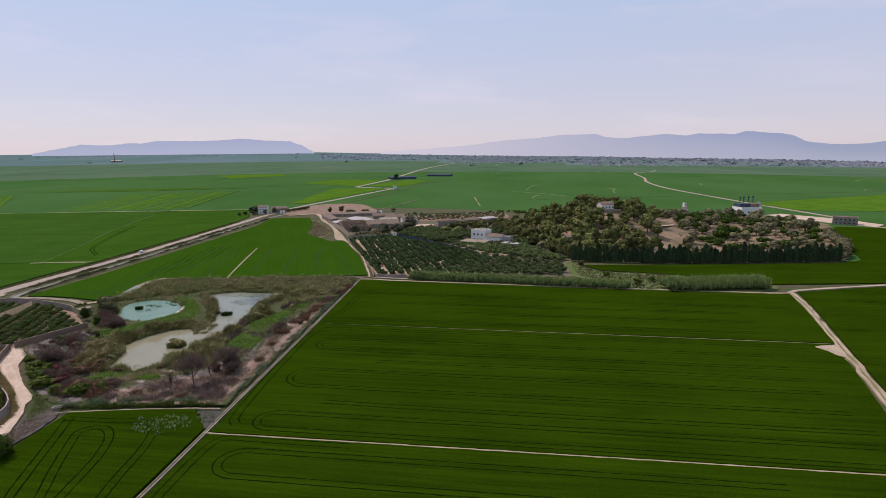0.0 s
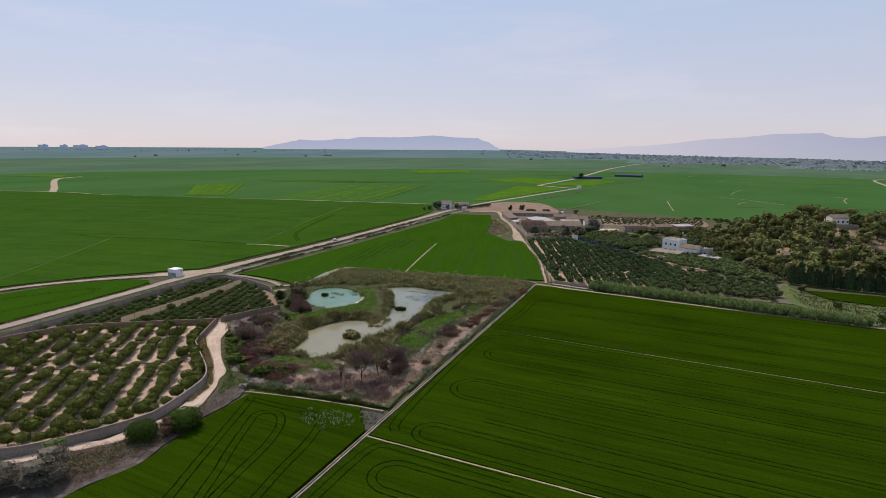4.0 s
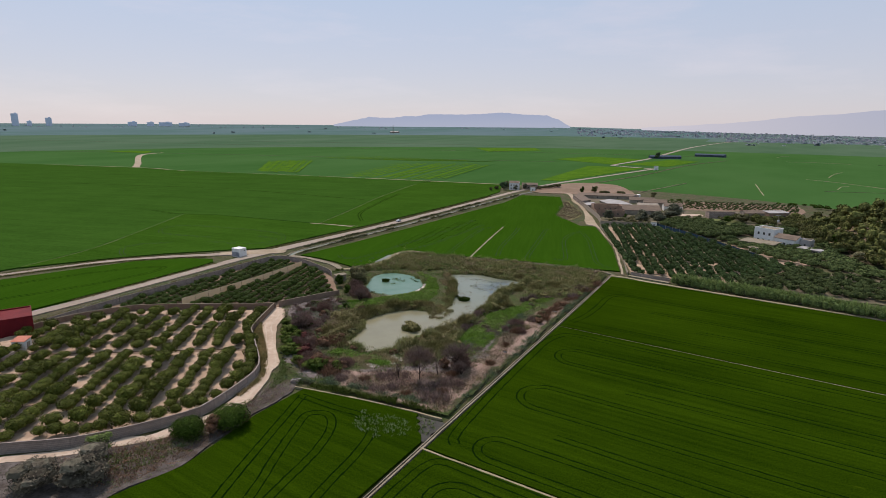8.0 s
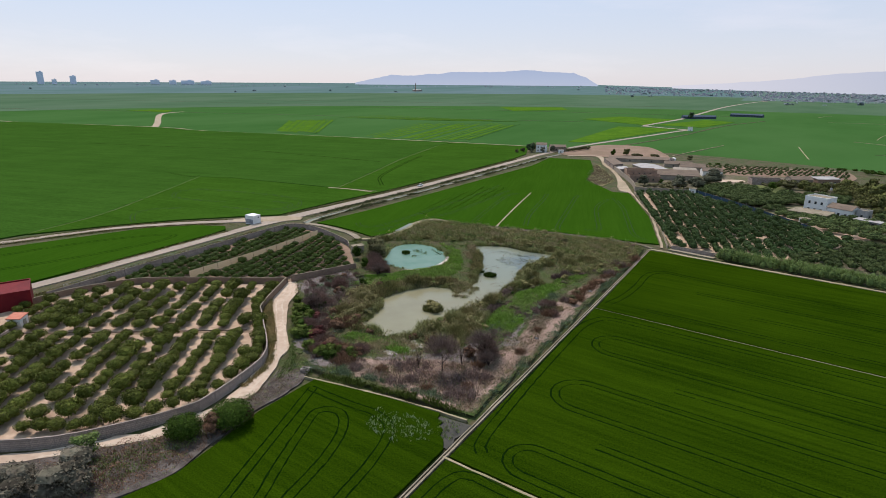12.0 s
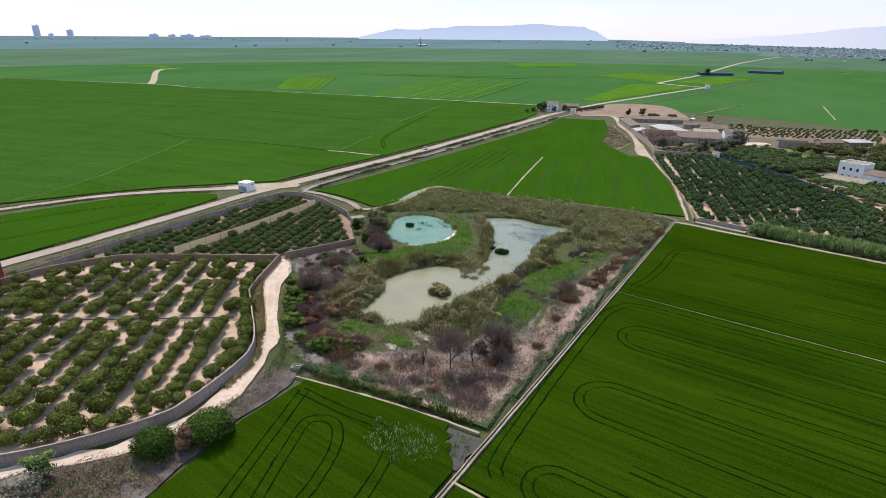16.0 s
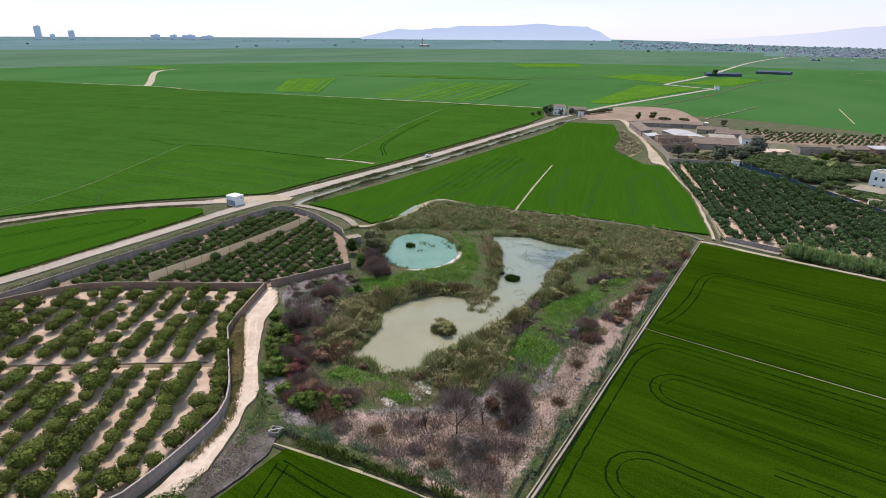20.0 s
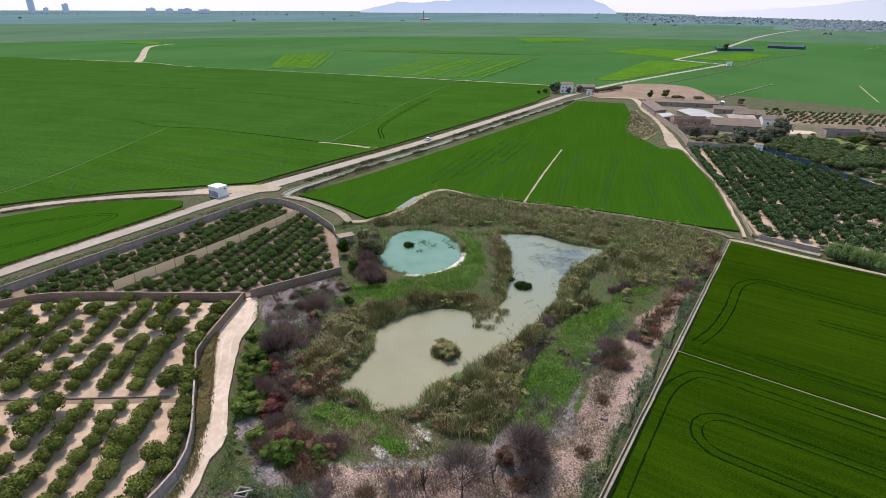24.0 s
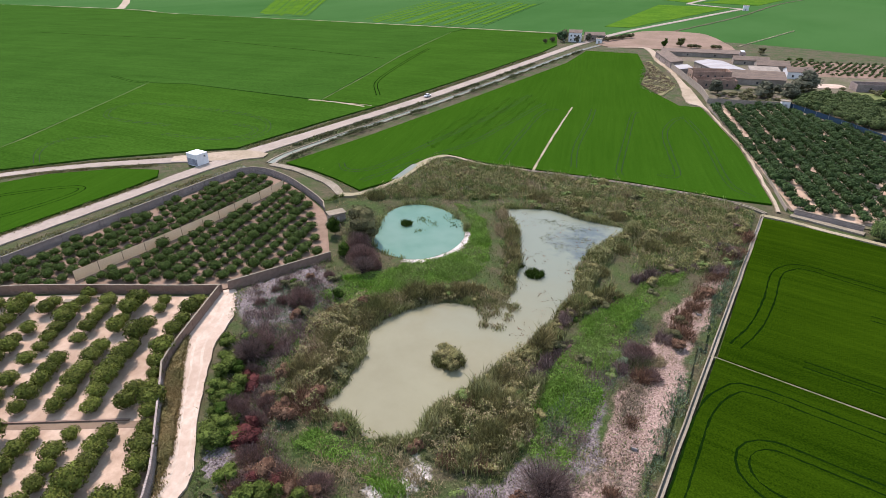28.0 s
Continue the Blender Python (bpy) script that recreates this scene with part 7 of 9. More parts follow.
ORCH_B = [(-142, 177.0), (-131, 197), (-148, 213.0), (-152, 217.8), (-162, 223.4), (-172, 227.2), (-181.5, 229.4), (-186.5, 227), (-188.2, 222), (-189.8, 186.5), (-191, 158.9), (-191.2, 146), (-184.0, 151.4), (-165.7, 163.6)]
small_citrus = [tree("small_citrus_tree", rc, rc.uniform(1.32, 1.56), rc.uniform(1.9, 2.3), -0.1, 470, 0.25, L_CITRUS_B, "small round citrus tree in the walled orchard", "citrus tree", 6) for i in range(3)]
spots_b = lattice(ORCH_B, (-159.5, 178.0), (-0.235, 0.972), (0.972, 0.235), 3.1, 3.75, rc, 0.12, 0.02)
spots_b = spots_b[edge_distance(NET, spots_b, False) > 1.6]
plant(small_citrus, spots_b, rc, 0.82, 1.16, "walled orchard citrus rows")

# stray stalks in the near rice
q = scatter([(-58.6, 121.0), (-60.6, 126.0), (-66, 126.6), (-73, 125.6), (-71.4, 119.6), (-65, 117.6)], 170, r)
tagged(blades("pale_stalks", q, np.full(len(q), 0.2), 0.62, 0.038, L_STALK, np.random.default_rng(91), 0.4, None, 4, 0.22), "pale dead stalks standing in the rice", "stalks", kind="stuff")
q = scatter([(-60, 123.4), (-54.6, 123.4), (-54.6, 129.4), (-60, 129.4)], 40, r)
tagged(blades("corner_sprigs", q, np.full(len(q), 0.0), 0.5, 0.1, L_GRASSY, np.random.default_rng(92), 0.5, None, 7, 0.3), "green sprigs in the wet corner", "sprigs", kind="stuff")



# ---- buildings ----
def opening(parent, face, u, z, w, h, sx, sy, kind="window", frame_mat=None):
    """A window or door set in one face (0 front -y, 1 right +x, 2 back, 3 left) of a building sx by sy."""
    ang = (0, 90, 180, 270)[face]
    off = (sy if face in (0, 2) else sx) / 2
    m = pose(0, 0, 0, 0, 0, ang) @ pose(u, -off, z)
    bm = bmesh.new()
    t = 0.10
    for cx, cz, bw, bh in ((-w / 2 - t / 2, 0, t, h + 2 * t), (w / 2 + t / 2, 0, t, h + 2 * t), (0, h / 2 + t / 2, w, t), (0, -h / 2 - t / 2, w, t)):
        bmesh.ops.create_cube(bm, size=1, matrix=m @ pose(cx, -0.03, cz + h / 2) @ Matrix.Diagonal((bw, 0.10, bh, 1)))
    fr = part(kind + "_frame", bm, frame_mat or CONCRETE, parent)
    bm = bmesh.new()
    bmesh.ops.create_cube(bm, size=1, matrix=m @ pose(0, -0.005, h / 2) @ Matrix.Diagonal((w, 0.04, h, 1)))
    part("pane" if kind == "window" else "door_leaf", bm, GLASS if kind == "window" else BLACKPIPE, fr)
    return fr


def building(name, x, y, sx, sy, h, rz, walls, roof, roofing, label, category="house", openings=(), ridge=1.6, over=0.35, z=-0.3, thick=0.3):
    b = tagged(root(name, x, y, z, rz), label, category)
    if roof == "none":
        for cx, cy, wx, wy in ((0, -sy / 2 + thick / 2, sx, thick), (0, sy / 2 - thick / 2, sx, thick), (-sx / 2 + thick / 2, 0, thick, sy - 2 * thick), (sx / 2 - thick / 2, 0, thick, sy - 2 * thick)):
            part("wall", box(cx, cy, 0, wx, wy, h), walls, b)
        part("floor_slab", box(0, 0, 0.1, sx - 2 * thick, sy - 2 * thick, h * 0.45), roofing, b)
    else:
        part("wall", box(0, 0, 0, sx, sy, h), walls, b, bevel=0.04)
    if roof == "flat":
        r = part("roof", box(0, 0, h - 0.15, sx - 0.6, sy - 0.6, 0.21), roofing, b)
        for cx, cy, wx, wy in ((0, -sy / 2 + 0.12, sx + 0.1, 0.3), (0, sy / 2 - 0.12, sx + 0.1, 0.3), (-sx / 2 + 0.12, 0, 0.3, sy - 0.5), (sx / 2 - 0.12, 0, 0.3, sy - 0.5)):
            part("parapet", box(cx, cy, h + 0.003, wx, wy, 0.45), walls, r)
    elif roof == "cap":
        part("roof", box(0, 0, h + 0.003, sx + 0.12, sy + 0.12, 0.16), roofing, b, bevel=0.03)
    elif roof == "canopy":
        part("roof", box(0, 0, h + 0.003, sx + 0.6, sy + 0.6, 0.22), roofing, b, bevel=0.03)
    elif roof in ("gable", "shed"):
        t = 0.18
        prof = [(-sy / 2 - over, h - 0.12), (0, h + ridge), (sy / 2 + over, h - 0.12)] if roof == "gable" else [(-sy / 2 - over, h + 0.01), (sy / 2 + over, h + ridge)]
        for (y0, z0), (y1, z1) in zip(prof[:-1], prof[1:]):
            v = [(s, yy, zz + d) for s in (-sx / 2 - over, sx / 2 + over) for d in (0, t) for yy, zz in ((y0, z0), (y1, z1))]
            p = mesh("roof_slope", v, [(0, 1, 3, 2), (4, 6, 7, 5), (0, 4, 5, 1), (2, 3, 7, 6), (0, 2, 6, 4), (1, 5, 7, 3)], roofing, b)
        g = [(-sy / 2, h), (0, h + ridge - 0.12), (sy / 2, h)] if roof == "gable" else [(-sy / 2, h), (sy / 2, h + ridge - 0.1), (sy / 2, h)]
        for s in (-1, 1):
            v = [(s * (sx / 2 - q), yy, zz) for q in (0.003, 0.25) for yy, zz in g]
            mesh("gable_wall", v, [(0, 1, 2), (3, 5, 4), (0, 3, 4, 1), (1, 4, 5, 2), (2, 5, 3, 0)], walls, b)
        if roof == "shed":
            part("back_wall", box(0, sy / 2 - 0.15, h, sx - 0.6, 0.28, ridge - 0.1), walls, b)
    for o in openings:
        opening(b, *o[:5], sx, sy, *(o[5:]))
    return b


# the white hut at the road fork
hut = building("pump_hut", -210.3, 229.2, 5.3, 4.4, 4.0, -4, WHITE, "cap", WHITE, "white cubic pump hut with a grey painted front", "hut", [(1, 0.9, 2.9, 0.5, 0.4, "window", METAL)])
part("painted_panel", box(0, -2.22, 0.3, 5.0, 0.05, 2.2), GREYPAINT, hut, "grey and blue spray-painted lower front")
building("pump_house", -141.0, 214.6, 4.2, 2.6, 2.6, 58, ADOBE, "canopy", CONCRETE, "small rendered pump house in the orchard corner", "pump house", [(0, 0, 0.1, 0.9, 1.9, "door", WALL_BROWN)])
tank = tagged(root("water_tank", -139.5, 211.2, -0.3, 58), "open concrete water tank beside the pump house", "tank")
for cx, cy, wx, wy in ((0, -1.4, 3.0, 0.2), (0, 1.4, 3.0, 0.2), (-1.4, 0, 0.2, 2.6), (1.4, 0, 0.2, 2.6)):
    part("tank_wall", box(cx, cy, 0, wx, wy, 1.3), CONCRETE, tank)
part("tank_water", box(0, 0, 0, 2.6, 2.6, 0.7), WATER_CANAL, tank)
sluice = tagged(root("sluice_box", -96.2, 131.4, -0.1, 20), "small broken concrete sluice box beside the dike", "sluice box")
for cx, cy, wx, wy in ((0, -0.8, 1.8, 0.2), (0, 0.8, 1.8, 0.2), (-0.8, 0, 0.2, 1.4), (0.8, 0, 0.2, 1.4)):
    part("box_wall", box(cx, cy, 0, wx, wy, 0.8), WALL_GREY, sluice)
part("plank", box(0.2, 0, 0.803, 2.6, 0.2, 0.06, 24), BLACKPIPE, sluice)
for x, y in ((-54.6, 171.5), (-50.4, 212)):
    gate = tagged(root("sluice_gate", x, y, -0.1, 5), "small concrete sluice gate on the ditch", "sluice gate")
    for s in (-0.5, 0.5):
        part("gate_post", box(s, 0, 0, 0.16, 0.2, 1.1), CONCRETE, gate)
    part("gate_plate", box(0, 0, 0.1, 0.84, 0.06, 0.8), METAL, gate)

# dark red building and kiosk at the far end of the orchard
red = building("warehouse", -202.5, 114.5, 28, 12, 5.2, 62, OXBLOOD, "flat", OXBLOOD, "dark red painted flat-roofed warehouse behind the orchard", "warehouse")
building("kiosk", -180.6, 115.0, 3.6, 3.0, 2.6, 28, WHITE, "shed", TILE_RED, "white orchard hut with a red tiled roof", "hut", [(1, 0, 0.1, 0.9, 1.9, "door", CONCRETE), (0, 0, 1.1, 0.8, 0.8)], ridge=0.5, over=0.2)
building("kiosk", -203.0, 118.5, 5.0, 3.0, 6.4, 62, ADOBE, "shed", TILE_RED, "small red-tiled stair head on the warehouse", "roof room", ridge=0.5, over=0.2)
basin = tagged(root("irrigation_basin", -177.5, 106.5, -0.3, 28), "open grey irrigation basin among the trees", "basin")
for cx, cy, wx, wy in ((0, -2.4, 7, 0.25), (0, 2.4, 7, 0.25), (-3.4, 0, 0.25, 4.5), (3.4, 0, 0.25, 4.5)):
    part("basin_wall", box(cx, cy, 0, wx, wy, 1.9), WALL_GREY, basin)
part("basin_floor", box(0, 0, 0, 6.5, 4.5, 0.9), CONCRETE, basin)
for x, y, a in ((-164.5, 156.5, 25), (-118.5, 97.5, -35)):
    rub = tagged(root("concrete_ramp", x, y, -0.05, a), "broken pale concrete hatch in the orchard", "concrete hatch")
    part("slab", box(0, 0, 0, 1.6, 1.2, 0.9), CONCRETE, rub, bevel=0.05)
    part("cheek", box(1.5, 0.6, 0, 1.4, 0.25, 0.8, 20), CONCRETE, rub)

# the old farm
W = lambda f, n, span, z=1.4, w=0.9, h=1.1: [(f, (i - (n - 1) / 2) * span, z, w, h) for i in range(n)]
building("farm_barn", -86.0, 540.0, 50, 10, 3.0, 13, ADOBE, "shed", TILE, "long low barn with a brown tiled roof", "barn", W(0, 2, 17, 1.0) + [(3, 0, 0.1, 2.2, 2.4, "door")], ridge=0.8)
building("farm_hall", -70.0, 487.0, 30, 17, 3.6, -60, ADOBE, "gable", SHEET, "low farm hall under pale grey roofing sheets", "hall", W(0, 2, 9, 1.2), ridge=0.9)
building("farm_shed", -88.5, 474.0, 12, 7, 3.0, -68, WALL_GREY, "shed", SHEET, "grey lean-to shed along the farm lane", "shed", W(0, 3, 4, 1.4), ridge=0.8)
building("farm_wing", -101.0, 503.0, 40, 7, 3.8, -68, WALL_GREY, "shed", TILE, "long grey-walled farm wing along the lane", "barn", W(0, 2, 15, 1.2), ridge=0.9)
building("farm_lean_to", -46.5, 483.0, 15, 10, 3.6, 12, ADOBE, "shed", ADOBE, "pale plastered lean-to beside the tile shed", "shed", W(0, 3, 4, 1.2), ridge=1.2)
tank_w = tagged(root("water_cistern", -61.5, 556, -0.3), "small white cone-topped water cistern", "cistern")
part("drum", tube((0, 0, 0), (0, 0, 3.0), 1.5, 1.9, 14), WHITE, tank_w)
part("lid", tube((0, 0, 3.0), (0, 0, 3.7), 1.95, 0.2, 14), WHITE, tank_w)
building("brick_ruin", -72.4, 451.0, 20, 10, 6.8, 20, BRICK, "none", SALT, "roofless brick house with a pale upper floor", "ruin", W(0, 4, 3.6, 3.6, 0.8, 1.2) + W(3, 2, 3.4, 3.4, 0.8, 1.2) + W(0, 3, 4.6, 0.8, 1.0, 1.6))
building("brick_ruin", -68.4, 440.4, 20, 9.0, 4.4, 20, BRICK, "none", BARE, "roofless crumbling brick outbuilding", "ruin", W(0, 4, 3.4, 1.5, 0.8, 1.2) + W(3, 1, 2, 1.4))
for dx, dy, hh in ((-9.0, 3.6, 1.1), (-5.2, 3.2, 0.7), (-2.0, -4.0, 0.9), (3.2, -4.2, 0.5), (7.5, -4.0, 0.8), (9.3, 0.5, 1.0)):
    c20, s20 = math.cos(radians(20)), math.sin(radians(20))
    stub = tagged(root("wall_stub", -68.4 + dx * c20 - dy * s20, 440.4 + dx * s20 + dy * c20, 4.1, 20), "broken brick wall stub on the ruin", "wall stub", "wall stubs")
    part("brickwork", box(0, 0, 0, 1.8, 0.4, hh), BRICK, stub)
building("tile_shed", -50.5, 463.5, 27, 19, 3.6, 12, ADOBE, "gable", TILE, "wide shed with a weathered brown tile roof", "shed", W(0, 1, 5, 1.2) + [(1, 0, 0.1, 2.4, 2.6, "door")], ridge=2.6)
building("farm_house", -43.0, 500.0, 17, 11, 4.6, 10, ADOBE, "gable", TILE, "rendered farm house with a tiled gable roof", "house", W(0, 4, 3.6, 1.2) + [(1, 0, 0.1, 1.2, 2.1, "door")], ridge=2.0)
building("farm_house", -29.5, 488.5, 13, 10, 4.0, 14, WHITE, "gable", TILE, "pale farm house with a blue-grey gable end", "house", W(0, 3, 3.6, 1.2) + W(1, 2, 3.4, 1.2), ridge=1.9)
building("farm_house", -55.0, 522.0, 20, 9, 3.2, 10, ADOBE, "gable", TILE, "old farm building under brown tiles", "house", W(0, 2, 7, 1.0), ridge=1.7)
tower = building("farm_tower", -60.5, 530.0, 3.6, 3.6, 5.2, 10, WALL_GREY, "flat", CONCRETE, "square grey farm tower above the roofs", "tower", W(0, 1, 1, 3.4, 0.8, 1.1) + W(3, 1, 1, 3.4, 0.8, 1.1))
wall("farm_wall_lane", [(-112.5, 532), (-107.5, 515), (-95.5, 481.5), (-84, 452), (-78.5, 438), (-72.0, 420), (-67.5, 401)], 3.2, ADOBE, "rendered farmyard wall along the sandy lane", panel=7.0, smooth_line=False)
wall("farm_wall_grove", [(-67.5, 400.2), (-37.8, 407.6)], 2.6, ADOBE, "old rendered wall above the citrus grove", panel=6.0)
building("well_house", -35.6, 407.8, 3.4, 3.0, 3.4, 14, WHITE, "canopy", CONCRETE, "small white well house at the grove corner", "well house", [(0, 0, 0.1, 0.9, 1.9, "door")])
wall("grove_wall", [(-65.9, 390.2), (-46.6, 331.7), (-35.0, 278.4)], 1.1, ADOBE, "low pale wall along the grove lane", panel=6.0, post=False)
wall("grove_wall_south", [(-33.2, 276.4), (-26, 274.8), (-17.5, 272.8)], 1.8, WALL_GREY, "grey wall at the grove corner", panel=4.0)
net = root("blue_fence")
cb = curve_through([(-36.5, 411.9), (-10.6, 379.5), (19.3, 335.8)], 6.0)
for a, b in zip(cb[:-1], cb[1:]):
    d = b - a
    part("post", tube((a[0], a[1], -0.3), (a[0], a[1], 3.0), 0.06, 0.06, 6), METAL, net)
    p = part("net", box(0, 0, 0, float(np.linalg.norm(d)) - 0.14, 0.03, 2.2), BLUENET, net)
    p.matrix_basis = pose((a[0] + b[0]) / 2, (a[1] + b[1]) / 2, 0, 0, 0, math.degrees(math.atan2(d[1], d[0])))
tagged(net, "dark blue windbreak net fence through the grove", "fence")
building("grey_ruin", 4.5, 468.0, 20, 8, 4.0, 18, WALL_GREY, "none", BARE, "long grey roofless ruin behind the grove", "ruin", W(0, 2, 7, 1.2))
building("stone_house", 23.5, 477.0, 13, 9, 4.2, 24, ADOBE, "gable", TILE, "old rendered house behind the grove", "house", W(0, 3, 3.4, 1.3), ridge=1.4)
building("open_shed", 39.0, 486.5, 15, 8, 4.0, 30, BRICK, "shed", SHEET, "brick shed with a pale sheet roof", "shed", W(0, 3, 4, 1.2), ridge=0.6)
tagged(slab("threshing_floor", uneven([(-22, 462), (-8, 466), (-10, 476), (-24, 470)], 0.3, 3, 3), -0.3, 0.25, SAND), "pale bare yard beside the ruin", "yard", kind="structure")

# the white house in the grove
building("white_house", 26.5, 386.5, 11.0, 9.0, 8.0, -33, WHITE, "flat", CONCRETE, "white two-storey flat-roofed house in the grove", "house", W(0, 3, 3.0, 4.8, 0.9, 1.2) + W(0, 3, 3.0, 1.2, 0.9, 1.2) + W(3, 2, 3.0, 4.8, 0.9, 1.2) + [(1, 1.5, 4.6, 0.9, 1.2)])
building("house_wing", 35.6, 377.6, 11.0, 8.5, 4.8, -33, WHITE, "gable", TILE, "white house wing with a brown tiled roof", "house", W(0, 3, 3.2, 1.6) + W(1, 2, 3.0, 1.6), ridge=1.8)
building("house_annex", 43.6, 374.0, 5.0, 4.5, 5.0, -33, SHEET, "flat", CONCRETE, "small pale green flat-roofed house annex", "annex", W(0, 1, 1, 2.0) + W(1, 1, 1, 2.0))
building("carport", 21.6, 371.0, 17, 12.0, 2.8, -24, CONCRETE, "canopy", CONCRETE, "wide low concrete-roofed packing shed", "shed", W(0, 4, 3.8, 0.8, 2.4, 1.5))
building("green_shed", 44.2, 362.6, 11, 6, 2.6, -33, SHEET, "canopy", SHEET, "pale green sheet-roofed shed beside the house", "shed", W(0, 3, 3.2, 0.9, 1.6, 1.2))
pylon = tagged(root("transformer_pole", 32.0, 402.0, -0.3, 10), "tall concrete transformer pole behind the house", "pole")
part("shaft", tube((0, 0, 0), (0, 0, 14), 0.22, 0.14, 8), CONCRETE, pylon)
part("crossarm", box(0, 0, 13.2, 3.2, 0.18, 0.18), METAL, pylon)
part("transformer", box(0, -0.5, 9.5, 1.0, 0.8, 1.2), METAL, pylon)
building("field_hut", 17.5, 352.0, 3.6, 3.0, 2.8, 20, WHITE, "canopy", CONCRETE, "tiny white field hut among citrus trees", "hut", [(0, 0, 0.1, 0.9, 1.8, "door")])

# the houses at the canal bridge
building("bridge_house", -180.5, 568.0, 9.5, 9, 7.0, 12, WHITE, "gable", TILE, "white two-storey house at the road bend", "house", W(0, 3, 2.8, 4.2) + W(1, 2, 3, 4.2) + W(0, 3, 2.8, 1.2), ridge=1.6)
building("bridge_barn", -169.0, 582.0, 15, 10, 4.2, 22, ADOBE, "gable", TILE, "brown-roofed barn behind the white house", "barn", W(0, 4, 3.4, 1.3), ridge=1.8)
building("bridge_hut", -161.0, 566.0, 4.5, 4, 3.6, 12, WHITE, "canopy", CONCRETE, "small white hut beside the canal", "hut", [(0, 0, 0.1, 0.9, 1.9, "door")])
building("gate_hut", -76.0, 905.0, 6, 5, 5.5, 8, WHITE, "canopy", CONCRETE, "white sluice hut at the far road bend", "hut", [(0, 0, 0.1, 1.0, 2.0, "door")])
for x, y, a in ((-86, 1218, 20), (-6, 1333, -16)):
    building("far_barn", x, y, 58, 14, 4, a, NAVY, "gable", NAVY, "long dark livestock barn far across the plain", "barn", W(0, 8, 6, 1.6, 2.0, 1.2), ridge=2.0)

# ---- the hill on the far side of the grove ----
HILL = [(71.5, 322), (62, 360), (56, 401), (54, 455), (80, 500), (130, 532), (200, 545), (262, 530), (300, 505), (318, 462), (312, 446), (284, 416), (232, 310), (218, 303), (129, 301)]


def hill_height(x, y):
    q = np.column_stack([np.ravel(x), np.ravel(y)]).astype(float)
    d = np.where(inside(HILL, q), edge_distance(HILL, q), 0)
    z = 17.0 * np.exp(-(((q[:, 0] - 118) / 42) ** 2 + ((q[:, 1] - 418) / 55) ** 2)) + 7.0 * np.exp(-(((q[:, 0] - 205) / 55) ** 2 + ((q[:, 1] - 430) / 60) ** 2))
    z += np.array([noise.noise(Vector((a * 0.05, b * 0.05, 2.0))) * 2.2 + noise.noise(Vector((a * 0.2, b * 0.2, 7.0))) * 0.5 for a, b in q])
    return np.clip(z, 0, None) * np.clip(d / 25, 0, 1) - 0.05


HX, HY = np.arange(50, 326, 4.0), np.arange(296, 552, 4.0)
gx, gy = np.meshgrid(HX, HY)
hz = hill_height(gx, gy)
ok = inside(HILL, np.column_stack([gx.ravel(), gy.ravel()]))
nx = len(HX)
hf = [(a, a + 1, a + nx + 1, a + nx) for j in range(len(HY) - 1) for i in range(nx - 1) for a in (j * nx + i,) if all(ok[[a, a + 1, a + nx + 1, a + nx]])]
HILLSOIL = mat("hill_soil", (0.185, 0.125, 0.078), (0.270, 0.190, 0.122), 0.25, 0.95, (0.092, 0.080, 0.040), 0.05, 0.7, 0.2, 1.0)
tagged(mesh("hill", np.column_stack([gx.ravel(), gy.ravel(), hz]), hf, HILLSOIL, smooth=True), "low stony brown hill covered in pines", "hill", kind="structure")
for line, w in (([(150, 388), (166, 402), (178, 398), (184, 412), (176, 424)], 3.5), ([(120, 308), (160, 312), (200, 313), (226, 318), (250, 352)], 3.0), ([(196, 428), (214, 415), (232, 398), (250, 390)], 2.6)):
    c = curve_through(line, 3.0)
    d = np.gradient(c, axis=0)
    d /= np.linalg.norm(d, axis=1)[:, None]
    n2 = np.column_stack([-d[:, 1], d[:, 0]]) * w / 2
    z = hill_height(c[:, 0], c[:, 1])
    v = np.vstack([np.column_stack([c + n2, z + 0.45]), np.column_stack([c - n2, z + 0.45])])
    k = len(c)
    tagged(mesh("hill_path", v, [(i + k, i + k + 1, i + 1, i) for i in range(k - 1)], SAND), "pale sandy path winding over the hill", "path", kind="structure")
HZ = lambda x, y: float(hill_height([x], [y])[0])
building("hermitage", 122, 424, 10, 8, 4.4, 18, WHITE, "gable", TILE, "white house on top of the pine hill", "house", W(0, 4, 2.8, 1.6) + W(1, 2, 3, 1.6), ridge=1.8, z=HZ(122, 424) - 0.6)
building("terrace_wall", 116, 408, 26, 3, 2.6, 6, ADOBE, "flat", SAND, "pale stone terrace wall below the hilltop house", "terrace", z=HZ(116, 408) - 1.2)
building("hill_shed", 80, 366, 13, 6, 3.4, -8, ADOBE, "shed", TILE, "low brown shed among the pines", "shed", W(0, 3, 3.4, 1.2), ridge=0.8, z=HZ(80, 366) - 0.3)
building("chapel", 238, 556, 6, 5, 3.6, 10, WHITE, "gable", TILE, "small white chapel beyond the hill", "chapel", W(0, 2, 2.4, 1.4), ridge=1.4)
building("chapel_tower", 240, 559, 2.6, 2.6, 8.5, 10, WHITE, "flat", CONCRETE, "slender white bell tower beyond the hill", "tower", W(0, 1, 1, 6.4, 0.8, 1.2))
rh = np.random.default_rng(91)
pines = [clumped_tree("pine_tree", rh, rh.uniform(3.0, 3.8), rh.uniform(4.8, 6.0), 0.8, 0.78, L_PINE, "broad green pine tree on the hill", "pine tree", 8, 0.22) for _ in range(4)]
